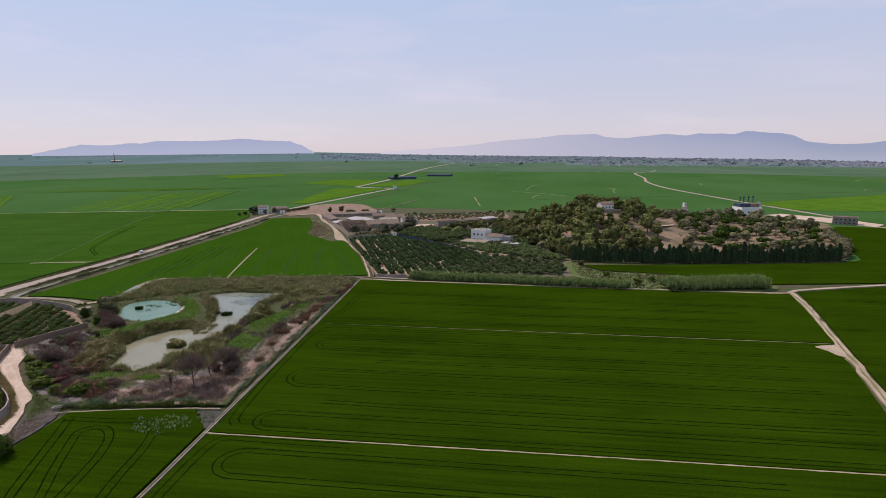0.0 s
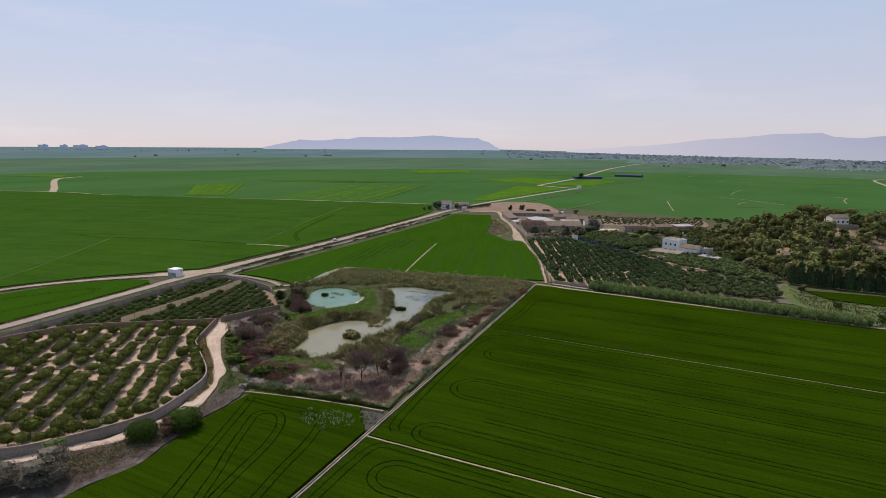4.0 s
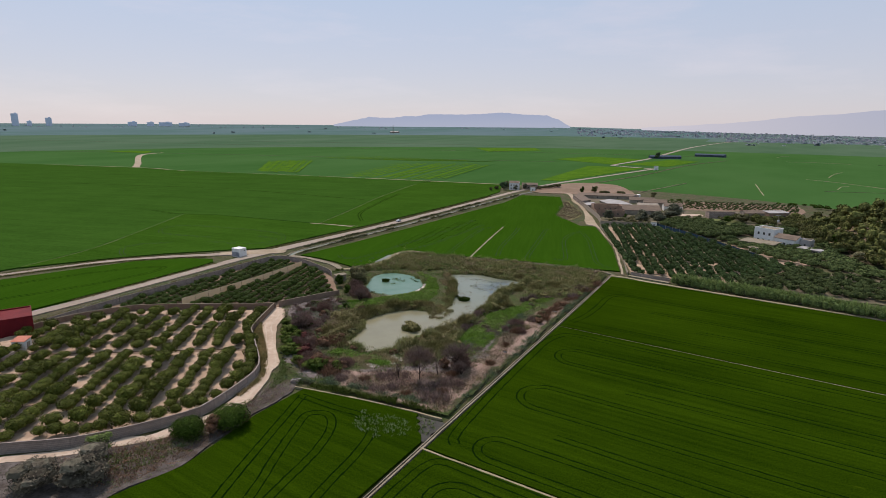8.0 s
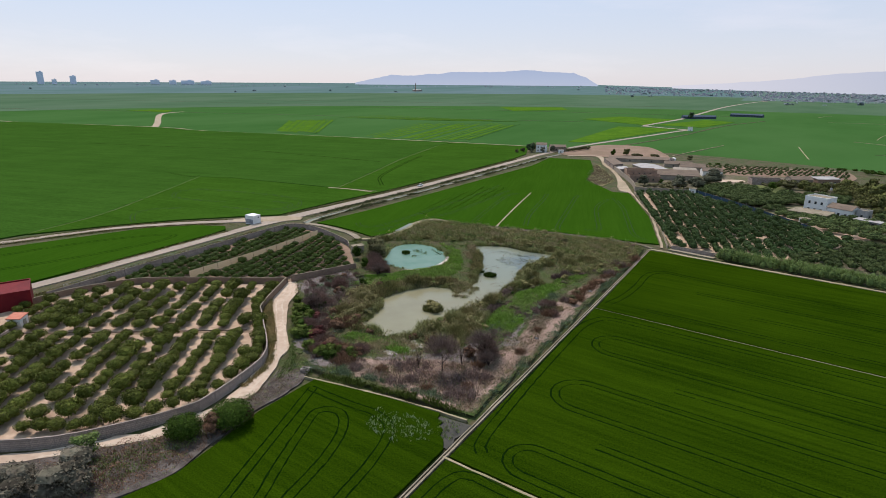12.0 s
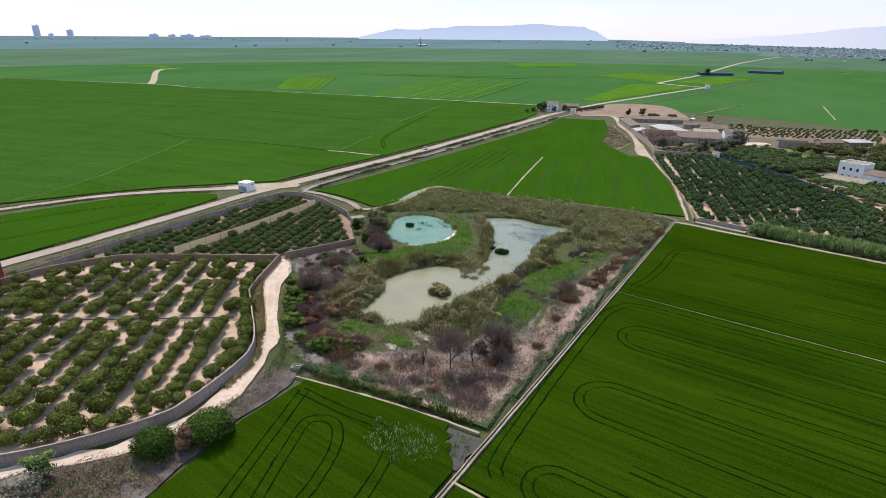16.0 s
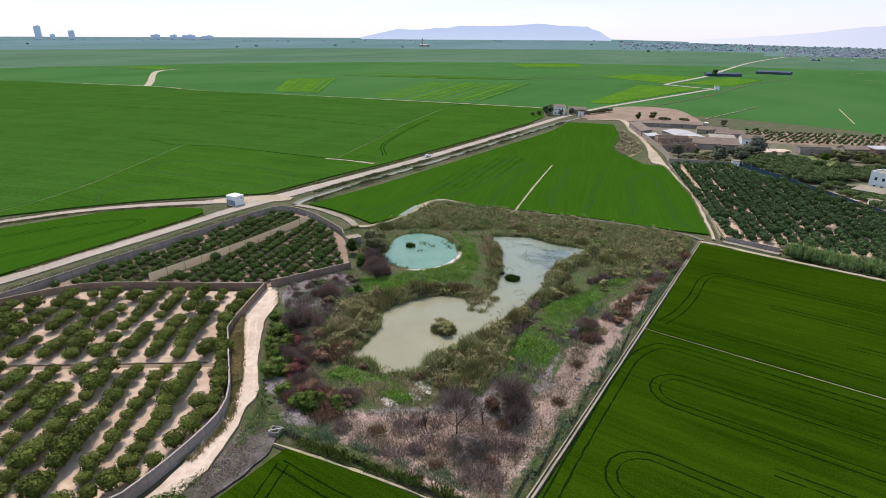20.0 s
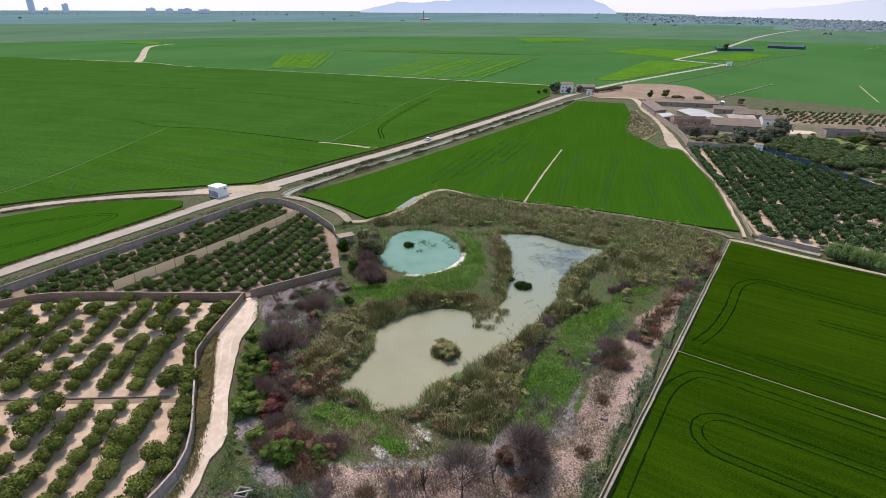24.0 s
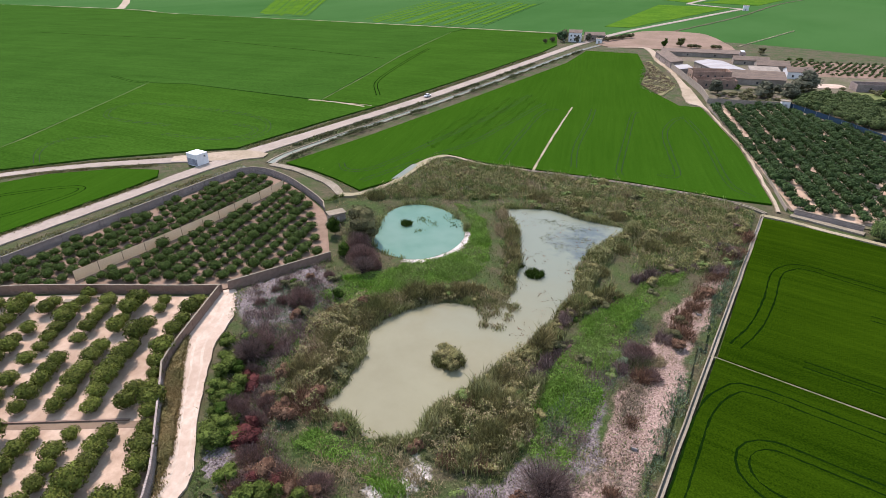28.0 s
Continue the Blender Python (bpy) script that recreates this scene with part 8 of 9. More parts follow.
olives = [clumped_tree("olive_tree", rh, rh.uniform(2.4, 3.0), rh.uniform(3.0, 3.6), 0.3, 0.62, L_OLIVE, "grey-green olive tree on the dry slope", "olive tree", 6, 0.2) for _ in range(3)]
carobs = [tree("hill_bush", rh, rh.uniform(2.0, 2.8), rh.uniform(2.4, 3.0), 0.1, 170, 0.7, L_SHRUB, "dark green bush on the dry hill", "bush", 7, 0.12) for _ in range(2)]
PINEZONE = [(74, 318), (64, 360), (58, 401), (56, 455), (80, 495), (130, 525), (165, 500), (160, 440), (150, 395), (138, 350), (120, 318)]
OLIVEZONE = [(136, 316), (150, 350), (165, 395), (172, 440), (180, 520), (255, 520), (300, 480), (298, 446), (276, 418), (232, 318)]


def thin_out(q, gap):
    out = []
    for p in q:
        if all((p[0] - o[0]) ** 2 + (p[1] - o[1]) ** 2 > gap * gap for o in out):
            out.append(p)
    return np.array(out)


CLEAR = [(122, 424), (116, 406), (80, 364), (118, 412), (122, 414), (110, 402), (92, 338), (148, 372)]
sp = thin_out(scatter(PINEZONE, 1800, rh), 5.0)[:200]
sp = sp[np.hypot(sp[:, 0] - 120, sp[:, 1] - 414) > 9]
sp = np.array([p for p in sp if all(math.hypot(p[0] - c[0], p[1] - c[1]) > 8 for c in CLEAR)])
plant(pines, sp, rh, 0.65, 1.4, "pines on the hill", hill_height(sp[:, 0], sp[:, 1]))
so = thin_out(scatter(OLIVEZONE, 2400, rh), 4.2)[:290]
plant(olives, so[::2], rh, 0.8, 1.5, "olives on the hill", hill_height(so[::2, 0], so[::2, 1]))
plant(carobs, so[1::2], rh, 0.7, 1.6, "bushes on the hill", hill_height(so[1::2, 0], so[1::2, 1]))


def cypress_kind(rng):
    t = root("cypress_tree")
    part("trunk", tube((0, 0, -0.2), (0, 0, 2), 0.16, 0.12, 6), BARK, t)
    n = 420
    h = rng.uniform(0, 1, n)
    a = rng.uniform(0, 2 * np.pi, n)
    prof = 1.6 * np.sin(np.pi * np.clip(h * 0.8 + 0.2, 0, 1)) ** 0.5 * rng.uniform(0.75, 1.1, n)
    c = np.column_stack([np.cos(a) * prof, np.sin(a) * prof, 0.3 + h * 8.6])
    up = np.column_stack([np.cos(a) * 0.25, np.sin(a) * 0.25, np.ones(n)]) * rng.uniform(0.5, 1.0, n)[:, None]
    s = np.column_stack([-np.sin(a), np.cos(a), np.zeros(n)]) * rng.uniform(0.25, 0.45, n)[:, None]
    v = np.stack([c - s, c + s, c + up + s * 0.2, c + up - s * 0.2], 1).reshape(-1, 3)
    f = [(4 * i, 4 * i + 1, 4 * i + 2, 4 * i + 3) for i in range(n)]
    core = [(math.cos(g) * p, math.sin(g) * p, z) for z, p in ((0.3, 1.1), (3, 1.4), (6.5, 1.2), (9.0, 0.05)) for g in np.linspace(0, 2 * np.pi, 8)[:-1]]
    k = len(v)
    f += [(k + r0 * 7 + g, k + r0 * 7 + (g + 1) % 7, k + (r0 + 1) * 7 + (g + 1) % 7, k + (r0 + 1) * 7 + g) for r0 in range(3) for g in range(7)]
    mesh("crown", np.vstack([v, core]), f, L_CYPRESS, t)
    return tagged(t, "tall dark cypress in a windbreak row", "cypress tree")


hedge = curve_through([(73.8, 314.5), (100, 309), (129, 305.5), (175, 305), (219, 306.5)], 1.6)
plant([cypress_kind(rh) for _ in range(3)], hedge + rh.normal(0, 0.3, hedge.shape), rh, 0.72, 1.08, "cypress windbreak")
right_edge = curve_through([(222, 309), (240, 330), (262, 372), (280, 408)], 6.5)
plant([tree("edge_tree", rh, 2.8, 4.5, 0.4, 300, 0.7, L_OLIVE, "grey-green tree at the foot of the hill", "tree", 8, 0.2)], right_edge + rh.normal(0, 1.0, right_edge.shape), rh, 0.8, 1.3, "trees at the hill foot")

def umbrella_pine(x, y, h, rad):
    t = root("umbrella_pine", x, y, HZ(x, y) - 0.2)
    bm = tube((0, 0, 0), (0.3, 0.2, h * 0.75), 0.28, 0.18, 8)
    for k in range(5):
        a = k * 1.26 + x
        tube((0.28, 0.18, h * 0.62), (math.cos(a) * rad * 0.6, math.sin(a) * rad * 0.6, h * 0.88), 0.12, 0.06, 5, bm)
    part("trunk", bm, BARK, t)
    v, f = leaf_cloud(rh, 420, 0.7, rad, h * 0.36, h * 0.7, 10, 0.5)
    mesh("crown", v, f, L_PINE, t)
    return tagged(t, "tall umbrella pine on the hilltop", "pine tree", "umbrella pines")


for x, y, h, rad in ((96, 418, 10, 3.2), (104, 428, 12, 3.6), (110, 436, 11, 3.0), (113, 414, 10, 3.4), (131, 430, 11, 3.4), (137, 420, 9, 3.0), (143, 428, 11, 3.6), (128, 440, 10, 3.0), (100, 440, 9, 2.8)):
    umbrella_pine(x, y, h, rad)

q = np.vstack([scatter(PINEZONE, 3600, rh), scatter(OLIVEZONE, 2400, rh)])
q = np.array([p for p in q if all(math.hypot(p[0] - c[0], p[1] - c[1]) > 7 for c in CLEAR)])
lump = np.array([noise.noise(Vector((x * 0.12, y * 0.12, 4.0))) for x, y in q])
q, lump = q[lump > -0.12], lump[lump > -0.12]
n = len(q)
c = np.column_stack([q, hill_height(q[:, 0], q[:, 1]) + np.clip(lump + 0.15, 0.05, 0.5) * 3.4 * rh.uniform(0.3, 1.0, n)])
nr = np.column_stack([rh.normal(0, 0.6, (n, 2)), np.full(n, 0.8)])
nr /= np.linalg.norm(nr, axis=1)[:, None]
t1 = np.cross(nr, rh.normal(0, 1, (n, 3)))
t1 /= np.linalg.norm(t1, axis=1)[:, None]
t2 = np.cross(nr, t1)
sz = rh.uniform(0.3, 0.65, n)[:, None]
v = np.stack([c - t1 * sz - t2 * sz * 0.6, c + t1 * sz - t2 * sz * 0.6, c + t1 * sz * 0.7 + t2 * sz * 0.7, c - t1 * sz * 0.7 + t2 * sz * 0.6], 1).reshape(-1, 3)
tagged(mesh("hill_scrub", v, [tuple(k) for k in (np.arange(n)[:, None] * 4 + [0, 1, 2, 3])], L_HILL), "olive scrub covering the stony hill", "scrub", kind="stuff")

# white factory, yard and brown building
fac = building("factory", 288.0, 533.0, 21, 14, 7.0, 10, WHITE, "flat", SHEET, "white rice factory with a grey upper storey", "factory", W(0, 4, 6, 2.0, 1.6, 1.4) + [(0, -12, 0.1, 3, 3.4, "door")])
part("upper_hall", box(-4.5, 1, 7.0, 11, 9, 3.4), NAVY, fac, "dark blue sheet upper hall")
part("side_hall", box(6.5, 1, 7.0, 8, 8, 3.2), WALL_BROWN, fac, "grey-brown upper block")
for x, y in ((-5, 4), (-1, 4), (3, 3), (8, 3)):
    part("elevator_pipe", tube((x, y, 11), (x, y, 15.5), 0.45, 0.45, 8), NAVY, fac)
    part("elevator_head", box(x, y, 15.5, 1.8, 1.3, 1.1), NAVY, fac)
part("silo", tube((14.6, 3, 0), (14.6, 3, 11), 2, 2, 14), METAL, fac)
tagged(slab("factory_yard", [(300, 524), (322, 466), (340, 438), (356, 452), (346, 492), (320, 532)], -0.35, 0.09, SAND), "wide pale concrete yard beside the factory", "yard", kind="structure")
building("brown_building", 328.5, 458.0, 17, 9, 6.2, -34, ADOBE, "flat", BARE, "brown two-storey building at the yard", "building", W(0, 5, 3.0, 3.8, 1.2, 1.0) + W(0, 5, 3.0, 1.0, 1.2, 1.0))

# ---- groves, reed hedges and farm trees ----
rg = np.random.default_rng(111)
GROVE = [(-66.0, 394), (-33.0, 278.6), (-16, 278.5), (60, 276.5), (66, 300), (20, 333), (-12, 376.5), (-38.5, 404)]
GROVE2 = [(24, 338), (68, 308), (70, 318), (52, 364), (40, 363), (12, 364), (2, 372)]
GROVE3 = [(-33, 415), (-6, 382), (8, 388), (14, 398), (40, 408), (46, 428), (16, 430), (4, 430), (-8, 440), (-22, 440)]


def grove(name, spots, kinds_n, radius, height, leaf, count, leaves, label):
    protos = [leaf_cloud(rg, count, leaf, radius, height, 0.2, 5, 0.35) for _ in range(kinds_n)]
    out = []
    for i, (x, y) in enumerate(spots):
        v, f = protos[i % kinds_n]
        a, s = rg.uniform(0, 6.28), rg.uniform(0.82, 1.15)
        rot = np.array([[math.cos(a), -math.sin(a), 0], [math.sin(a), math.cos(a), 0], [0, 0, 1]]) * s
        out.append((v @ rot.T + [x, y, 0], f))
    v, f = merge(out)
    return tagged(mesh(name, v, f, leaves), label, "citrus grove", kind="stuff")


s1 = lattice(GROVE, (-57.5, 391.3), (0.238, -0.971), (0.971, 0.238), 3.3, 4.3, rg, 0.25, 0.03)
edge = curve_through([(-64.2, 391), (-48.2, 335), (-32.0, 281.5)], 3.3)
s1 = np.vstack([s1[edge_distance(edge, s1, False) > 2.6], edge])
mixed = s1[:, 0] > 5 + (s1[:, 1] - 276) * 0.64
green_rest, s1 = s1[mixed], s1[~mixed]
near = (s1[:, 0] < 12) & (s1[:, 1] < 372)
rows_kind = [tree("grove_tree", rg, rg.uniform(1.68, 1.92), rg.uniform(2.5, 2.9), 0.2, 230, 0.45, L_CITRUS_DARK, "dark green citrus tree in a dense grove", "citrus tree", 6) for _ in range(3)]
plant(rows_kind, s1[near][:290], rg, 0.88, 1.1, "dark citrus grove")
rest = np.vstack([s1[near][290:], s1[~near]])
grove("grove_rest", rest, 4, 1.85, 2.6, 0.5, 190, L_CITRUS_DARK, "dense dark green citrus grove rows")
grove("green_grove", green_rest + rg.normal(0, 0.6, green_rest.shape), 5, 2.1, 2.5, 0.5, 190, L_FRUIT, "mixed lighter green fruit trees behind the hedge")
tagged(slab("grove_floor", [(-64.6, 392), (-33.4, 279.6), (-17, 277.5), (4, 277), (50, 346), (-12, 378), (-38, 403)], -0.3, 0.06, ORCHARD_SOIL), "pale tan soil between dark citrus trees", "soil", kind="structure")
grove("young_grove", lattice(GROVE2, (30, 340), (0.6, -0.8), (0.8, 0.6), 3.6, 4.2, rg, 0.6, 0.1), 3, 2.2, 2.8, 0.6, 170, L_FRUIT, "brighter green grove below the white house")
grove("mixed_grove", scatter(GROVE3, 280, rg), 4, 2.4, 3.3, 0.55, 230, L_FRUIT, "mixed green fruit trees behind the blue fence")
grove("house_grove", scatter([(-2, 380), (14, 362), (30, 362), (52, 362), (60, 370), (56, 385), (52, 400), (44, 398), (52, 373), (20, 366), (12, 384)], 60, rg), 3, 1.9, 2.6, 0.55, 170, L_FRUIT, "green shrubs round the white house")
grove("yard_scrub", np.vstack([scatter([(-66, 403), (-40, 410), (-30, 416), (-14, 440), (-20, 452), (-40, 446), (-56, 432), (-64, 418)], 60, rg), scatter([(-20, 452), (20, 446), (50, 452), (58, 480), (30, 490), (-10, 462)], 40, rg)]), 4, 1.6, 1.8, 0.5, 110, L_GREY, "grey-brown scrub in the farmyard")
grove("house_trees", np.vstack([scatter([(44, 405), (58, 366), (70, 326), (78, 322), (68, 400), (60, 470), (34, 458), (50, 430)], 70, rg), scatter([(8, 452), (34, 440), (44, 412), (52, 440), (40, 462), (20, 466)], 26, rg)]), 5, 3.0, 5.0, 0.75, 170, L_PINE, "mixed pines and shade trees near the white house")
tagged(slab("yellow_meadow", uneven([(-5, 437), (-6, 456), (6, 459), (16, 458), (12, 440), (10, 427)], 0.5, 3, 12), -0.3, 0.12, MEADOW), "small yellow-green meadow before the ruin", "meadow", kind="structure")
SAPLINGS = [(-38.4, 514), (-37, 541), (25, 556), (60, 556), (56, 508), (20, 508), (-27, 496)]
tagged(slab("sapling_soil", uneven(SAPLINGS, 0.5, 6, 15), -0.3, 0.06, BARE), "bare tan soil under young citrus rows", "soil", kind="structure")
grove("sapling_rows", lattice(SAPLINGS, (-30, 520), (0.97, -0.24), (0.24, 0.97), 3.2, 4.4, rg, 0.35, 0.1), 4, 1.05, 1.5, 0.5, 40, L_FRUIT, "rows of young citrus saplings on bare soil")
for x, y, rad, h, m, lb in ((-65.3, 424.0, 4.8, 6.2, L_TREE, "round dark tree in the farmyard"), (-45.8, 425.0, 5.4, 7.2, L_TREE, "round dark tree in the farmyard"), (-34.8, 424.0, 5.4, 7.2, L_TREE, "leafy green tree behind the wall"), (-28.7, 449.0, 8.5, 9.0, L_TREE, "big dark spreading tree at the farm"), (-38, 438, 3.0, 4.0, L_TREE, "round green tree in the farmyard"),
                            (-57, 436, 2.0, 2.6, L_SHRUB, "small green tree by the ruin"), (-113.5, 566, 2.6, 5.6, L_SHRUB, "upright dark tree on bare soil"), (-103.5, 577, 3.4, 5.6, L_PINE, "round pine on the bare field"), (-50, 566, 3.4, 4.0, L_GREY, "grey-green tree beyond the farm"), (16, 452, 5.0, 5.5, L_GREY, "grey-green tree beside the ruin"),
                            (8, 446, 3.6, 4.4, L_SHRUB, "round green tree behind the grove"), (50, 470, 4.4, 6, L_PINE, "green pine beside the shed"), (58, 452, 4.2, 6, L_PINE, "green pine beside the shed"), (54, 410, 4.2, 6.5, L_PINE, "green pine behind the white house"), (60, 392, 3.6, 5.5, L_SHRUB, "dark green tree near the white house"), (64, 372, 4.4, 6.4, L_PINE, "green pine near the white house"), (62, 350, 3.4, 5, L_OLIVE, "grey-green tree near the white house"),
                            (-189.5, 561, 4.6, 7.0, L_CYPRESS, "dark tree beside the white house"), (-193.5, 553, 2.8, 3.6, L_GREY, "grey-green bush at the road bend"), (-196.5, 545, 2.2, 3.0, L_GREY, "grey-green bush at the road bend"), (-190, 574, 4.0, 6.5, L_GREY, "grey-green tree behind the white house"), (-100, 1206, 7, 11, L_CYPRESS, "dark tree clump beside a far barn"),
                            (-176.5, 560, 2.6, 4.0, L_TREE, "dusty green tree beside the white house"), (-171.5, 572, 3.2, 5.0, L_TREE, "dusty green tree beside the barn"), (-186, 556, 2.2, 3.2, L_TREE, "low dusty tree at the road bend"), (-163, 574, 2.6, 4.2, L_TREE, "dusty green tree beside the canal"), (74, 297, 2.4, 3.4, L_GREY, "pale green clump beside the field"), (90, 256, 2.6, 2.8, L_SHRUB, "green shrub among reeds"), (100, 262, 2.2, 2.2, L_SHRUB, "green shrub on weedy ground"), (80, 272, 2.2, 2.4, L_SHRUB, "green shrub on weedy ground")):
    b = clumped_tree("tree", rt, rad, h, 0.2, 0.28 + 0.06 * rad, m, lb, "tree", int(np.clip(rad * 2.4, 5, 14)), 0.08 * rad)
    b.matrix_basis = pose(x, y, 0, 0, 0, rt.uniform(0, 360))
grove("canal_bushes", along([(-158, 575), (-150, 598), (-146, 612)], 22, 1.2, rg), 3, 1.9, 2.8, 0.7, 120, L_GREY, "grey-green bushes along the canal")
grove("field_bushes", along([(-98, 572), (-84, 577), (-72, 575)], 12, 1.0, rg), 3, 1.9, 2.4, 0.7, 120, L_GREY, "row of grey-green bushes on bare soil")
grove("edge_scrub", scatter([(-36, 542), (25, 557), (62, 557), (90, 520), (130, 535), (200, 548), (200, 556), (80, 567), (-36, 548)], 60, rg), 3, 1.8, 2.0, 0.8, 100, L_SHRUB, "scrub along the edge of the plain")


def reed_hedge(name, line, half, height, gap, label, seed):
    """Canes in a dense even bank: a leafy body of upright tufts and feathery tops."""
    g = np.random.default_rng(seed)
    c = curve_through(line, gap)
    d = np.gradient(c, axis=0)
    d /= np.linalg.norm(d, axis=1)[:, None]
    nrm = np.column_stack([-d[:, 1], d[:, 0]])
    lumps = []
    for k in np.linspace(-1, 1, max(2, int(half / 1.1))):
        for x, y in c + nrm * k * half * 0.75 + g.normal(0, 0.35, c.shape):
            v, f = leaf_cloud(g, 150, 0.3, g.uniform(1.2, 1.6), height * (1 - 0.16 * k * k) * g.uniform(0.82, 1.05), -0.3, 5, 0.3)
            lumps.append((v + [x, y, 0], f))
    v, f = merge(lumps)
    tagged(mesh(name + "_body", v, f, L_HEDGE), "dense leafy body of the reed hedge", "reed hedge", kind="stuff")
    n = int(len(c) * half * 5)
    q, k = g.integers(0, len(c), n), g.uniform(-1, 1, n)
    xy = c[q] + nrm[q] * (k * half)[:, None] + g.normal(0, 0.3, (n, 2))
    return tagged(blades(name, xy, height * (0.42 - 0.2 * k * k), height * 0.52, 0.17, L_REED, g, 0.35, None, 6, 0.35), label, "reed hedge", kind="stuff")


reed_hedge("reed_hedge", [(-15.5, 271), (4, 267), (31, 261.5), (56, 254.5), (84, 248.5)], 2.6, 4.8, 1.25, "tall grey-green giant reed hedge", 1)
reed_hedge("reed_clump", [(100, 246.5), (116, 247), (132, 248.5), (145, 249)], 4.8, 6.2, 1.3, "thick clump of tall giant reeds", 2)
q = scatter([(68, 276), (71, 306), (82, 286.5), (112, 276), (146, 257), (146, 244), (98.7, 243.5), (88, 246)], 1100, r)
tagged(blades("scrub_weeds", q, np.full(len(q), 0.0), 0.7, 0.25, L_ROUGH, np.random.default_rng(12), 0.5, None, 6, 0.6), "olive weeds between the reed clumps", "weeds", kind="stuff")
q = scatter([(-102, 421), (-92, 406), (-88, 416), (-87, 436), (-100.5, 472), (-112.5, 500), (-114, 493), (-108, 452)], 900, r)
tagged(blades("bank_grass", q, np.full(len(q), 0.0), 0.5, 0.3, L_STRAW, np.random.default_rng(13), 0.5, None, 6, 0.6), "dry grass on the lane bank", "grass", kind="stuff")

# a white car on the road
car = tagged(root("car", -189.4, 349.5, 0.06, 84), "small white car driving on the country road", "car")
part("body", box(0, 0, 0.35, 4.1, 1.7, 0.62), CARPAINT, car, bevel=0.12)
part("cabin", box(-0.2, 0, 0.95, 2.2, 1.5, 0.5), GLASS, car, bevel=0.16)
part("roof", box(-0.2, 0, 1.42, 1.7, 1.35, 0.08), CARPAINT, car)
for x in (-1.25, 1.25):
    for y in (-0.8, 0.8):
        w = part("wheel", tube((x, y - 0.1, 0.32), (x, y + 0.1, 0.32), 0.32, 0.32, 12), RUBBER, car)


# ---- the far distance ----
def foot_at(bearing):
    """How far off the hazy foot of the mountains begins."""
    return np.interp(bearing, [-6.0, 8.0, 14.0, 20.0, 28.0, 38.0, 60.0], [4740.0, 4700.0, 4300.0, 3600.0, 3150.0, 2650.0, 2500.0])


def ridge(name, az0, az1, dist, prof, material, label, rough, seed, foot=None, base=18):
    """A range of hills: crest heights at even steps between two bearings, sloping down to the foot."""
    n = 260
    deg = np.linspace(az0, az1, n)
    az = np.radians(deg)
    h = np.interp(np.linspace(0, 1, n), np.linspace(0, 1, len(prof)), prof)
    h = h + np.array([noise.fractal(Vector((k * 0.16, seed, 0)), 0.9, 2.2, 5) for k in range(n)]) * rough * np.clip((h - 40) / 40, 0, 1)
    low = foot(deg) if foot else np.full(n, dist)
    v = [(math.sin(a) * d, math.cos(a) * d, base) for a, d in zip(az, low)] + [(math.sin(a) * (dist + 60), math.cos(a) * (dist + 60), z) for a, z in zip(az, h)]
    return tagged(mesh(name, v, [(i, i + 1, n + i + 1, n + i) for i in range(n - 1)], material), label, "mountains", kind="structure")


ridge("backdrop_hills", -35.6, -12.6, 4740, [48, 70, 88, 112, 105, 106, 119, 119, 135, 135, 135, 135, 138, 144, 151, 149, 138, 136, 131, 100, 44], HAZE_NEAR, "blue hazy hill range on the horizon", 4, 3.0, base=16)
ridge("backdrop_mountains", -6.1, 46.0, 4800, [40, 46, 50, 55, 59, 64, 70, 75, 81, 88, 95, 102, 114, 124, 132, 136, 140, 144, 155, 165, 167, 169, 170, 174, 147, 140, 136, 144, 154, 160, 165, 155, 150, 166, 162, 161, 154, 176, 171, 161, 158, 144, 97, 86, 77, 75, 75, 82, 96, 104, 100, 96, 98, 90, 80, 66, 48, 20], HAZE_FAR, "haze-blue mountain chain on the horizon", 4, 8.0, foot_at, -2)


def far_town(name, az0, az1, d0, d1, count, label, seed, tall=1.0, skin=HAZE_TOWN):
    g = np.random.default_rng(seed)
    az = np.radians(g.uniform(az0, az1, count))
    d = np.minimum(g.uniform(d0, d1, count), foot_at(np.degrees(az)) - g.uniform(60, 500, count))
    base = np.array([far_rise(k - 260, math.degrees(b)) for k, b in zip(d, az)])
    x, y = np.sin(az) * d, np.cos(az) * d
    w, dep, h = g.uniform(4, 11, count), g.uniform(4, 9, count), g.uniform(2.5, 6.5, count) * tall
    out = []
    for i in range(count):
        a = g.uniform(-0.4, 0.4) - az[i]
        c, s = math.cos(a), math.sin(a)
        ex, ey = np.array([c, s]) * w[i] / 2, np.array([-s, c]) * dep[i] / 2
        p = np.array([x[i], y[i]])
        q = [p - ex - ey, p + ex - ey, p + ex + ey, p - ex + ey]
        v = np.array([(*k, base[i] - 2) for k in q] + [(*k, base[i] + h[i]) for k in q])
        out.append((v, [(4, 5, 6, 7), (0, 1, 5, 4), (1, 2, 6, 5), (2, 3, 7, 6), (3, 0, 4, 7)]))
    v, f = merge(out)
    return tagged(mesh(name, v, f, skin), label, "town", kind="stuff")


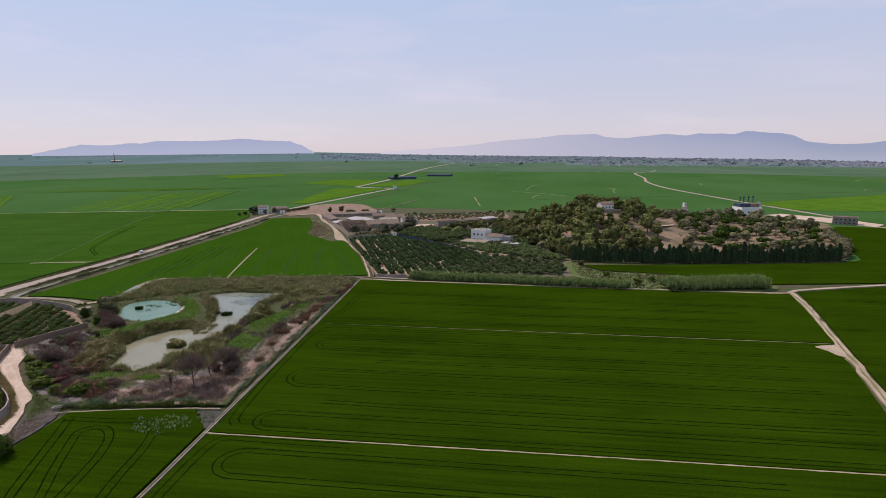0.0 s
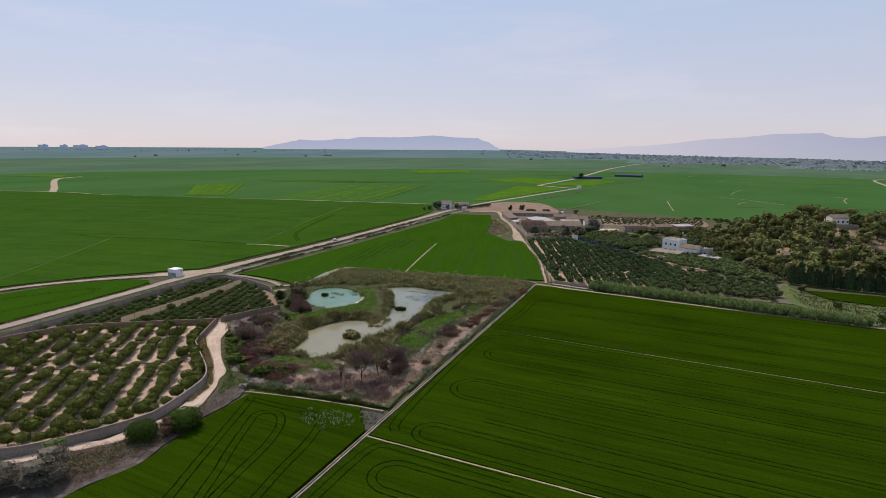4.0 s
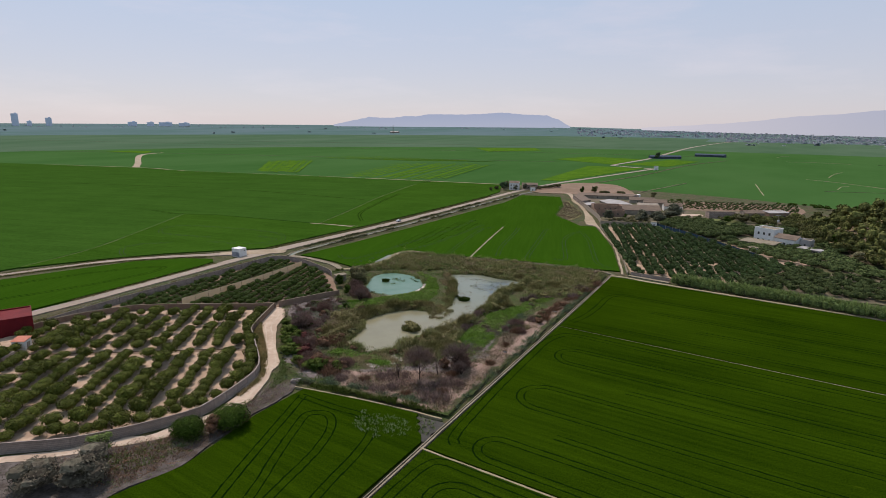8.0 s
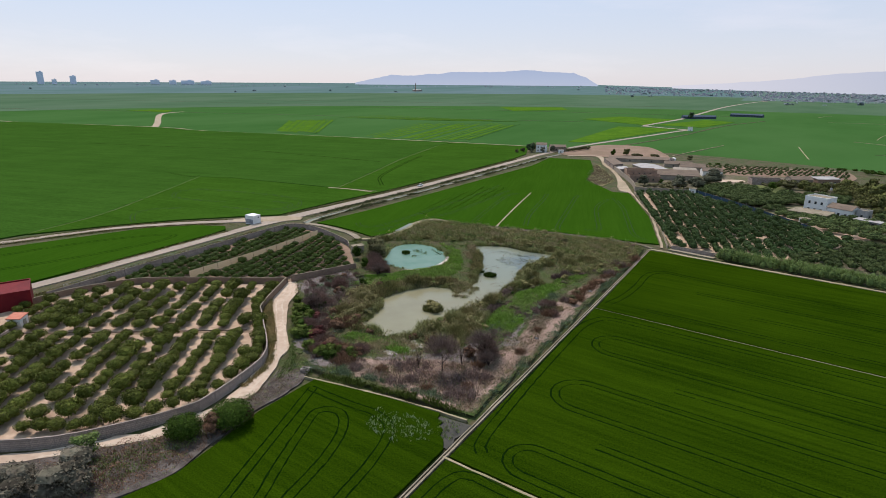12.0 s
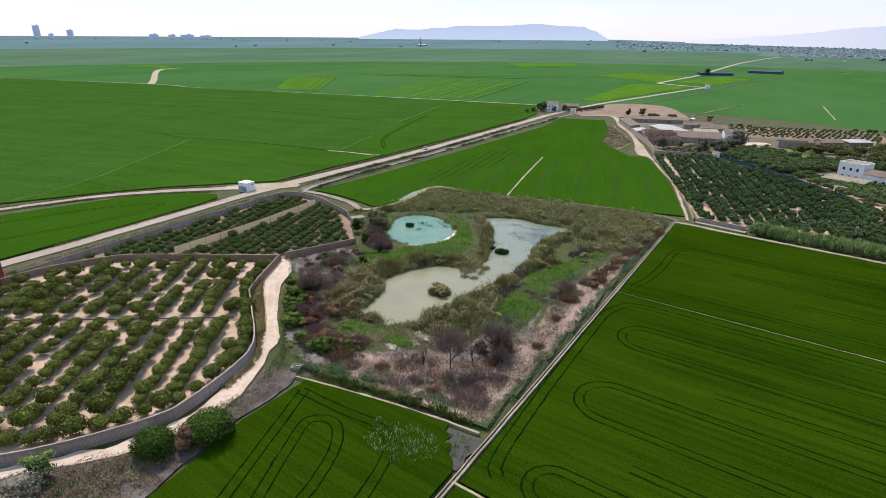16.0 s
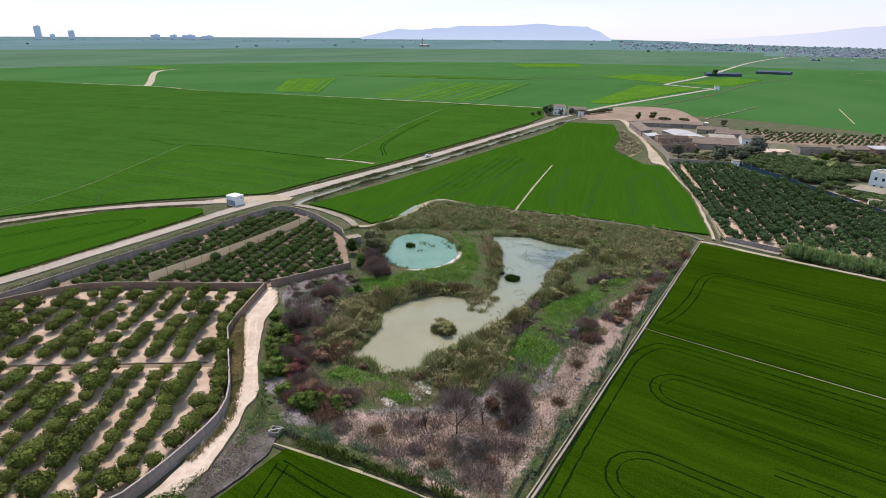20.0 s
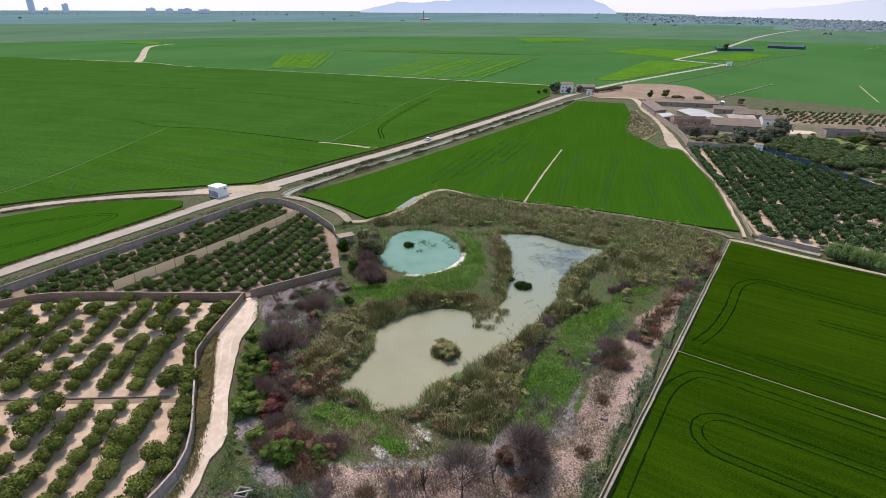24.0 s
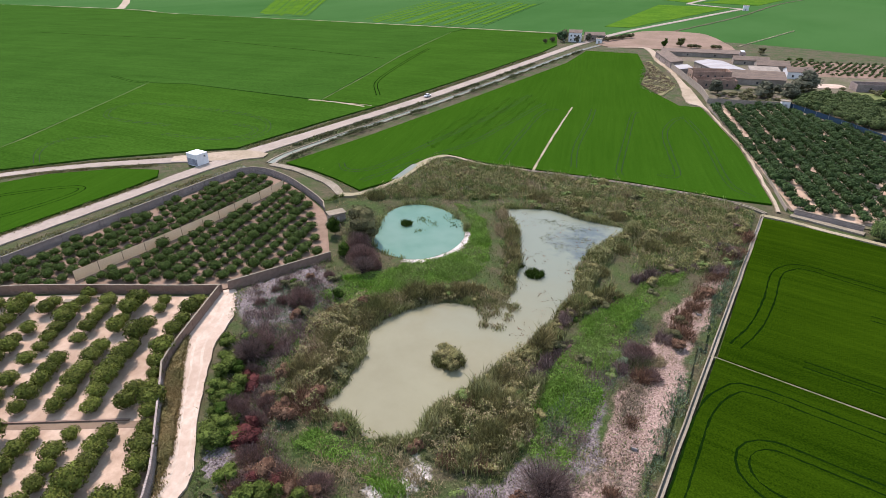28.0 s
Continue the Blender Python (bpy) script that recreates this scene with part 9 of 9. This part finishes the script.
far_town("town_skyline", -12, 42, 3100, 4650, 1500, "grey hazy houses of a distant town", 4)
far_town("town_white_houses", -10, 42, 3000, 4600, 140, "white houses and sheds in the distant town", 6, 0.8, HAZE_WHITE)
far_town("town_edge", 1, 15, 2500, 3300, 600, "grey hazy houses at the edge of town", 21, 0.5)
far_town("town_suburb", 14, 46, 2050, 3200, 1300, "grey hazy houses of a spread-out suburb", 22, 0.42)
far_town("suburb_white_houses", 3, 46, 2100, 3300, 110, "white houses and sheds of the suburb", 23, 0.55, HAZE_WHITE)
far_town("town_outskirts", -75, -10, 4200, 4650, 120, "scattered haze-paled sheds on the horizon", 5, 0.8)
# Distance haze painted over the foliage: pale blue-grey instead of green.
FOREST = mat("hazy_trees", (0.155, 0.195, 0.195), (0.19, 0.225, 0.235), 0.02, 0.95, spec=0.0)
gt = np.random.default_rng(14)
clumps = []
for a0, d0 in list(zip(gt.uniform(-12, 42, 110), gt.uniform(2800, 4600, 110))) + list(zip(gt.uniform(-80, -8, 14), gt.uniform(3000, 4300, 14))) + list(zip(gt.uniform(2, 46, 110), gt.uniform(2100, 3300, 110))):
    v, f = leaf_cloud(gt, 14, 8, gt.uniform(5, 11), gt.uniform(4, 7), 0, 4, 0.4, False)
    a0 = math.radians(a0)
    d0 = min(d0, foot_at(math.degrees(a0)) - 80)
    clumps.append((v + [math.sin(a0) * d0, math.cos(a0) * d0, far_rise(d0 - 260, math.degrees(a0))], f))
v, f = merge(clumps)
tagged(mesh("far_trees", v, f, FOREST), "haze-paled tree clumps scattered on the far plain", "trees", kind="stuff")
for az, w, h in ((-61.2, 36, 74), (-60.3, 26, 28), (-59.0, 34, 50), (-53.0, 56, 28), (-51.6, 44, 26), (-50.4, 84, 26), (-48.9, 70, 22)):
    a = math.radians(az)
    hr = tagged(root("apartment_tower", math.sin(a) * 4500, math.cos(a) * 4500, 31, -az), "grey hazy apartment tower on the horizon", "tower block", "apartment towers")
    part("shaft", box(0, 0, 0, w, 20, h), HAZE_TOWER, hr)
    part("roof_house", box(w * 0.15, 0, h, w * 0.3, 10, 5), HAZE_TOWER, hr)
mast = tagged(root("chimney", -1610, 2810, far_rise(2900) - 0.5), "tall thin chimney on the far plain", "chimney")
part("shaft", tube((0, 0, 0), (0, 0, 46), 2.2, 1.5, 10), BRICK, mast)
building("far_mill", -1640, 2880, 50, 16, 8, 10, WALL_GREY, "gable", SHEET, "long low mill beside the chimney", "mill", ridge=3, z=far_rise(2950) - 0.5)
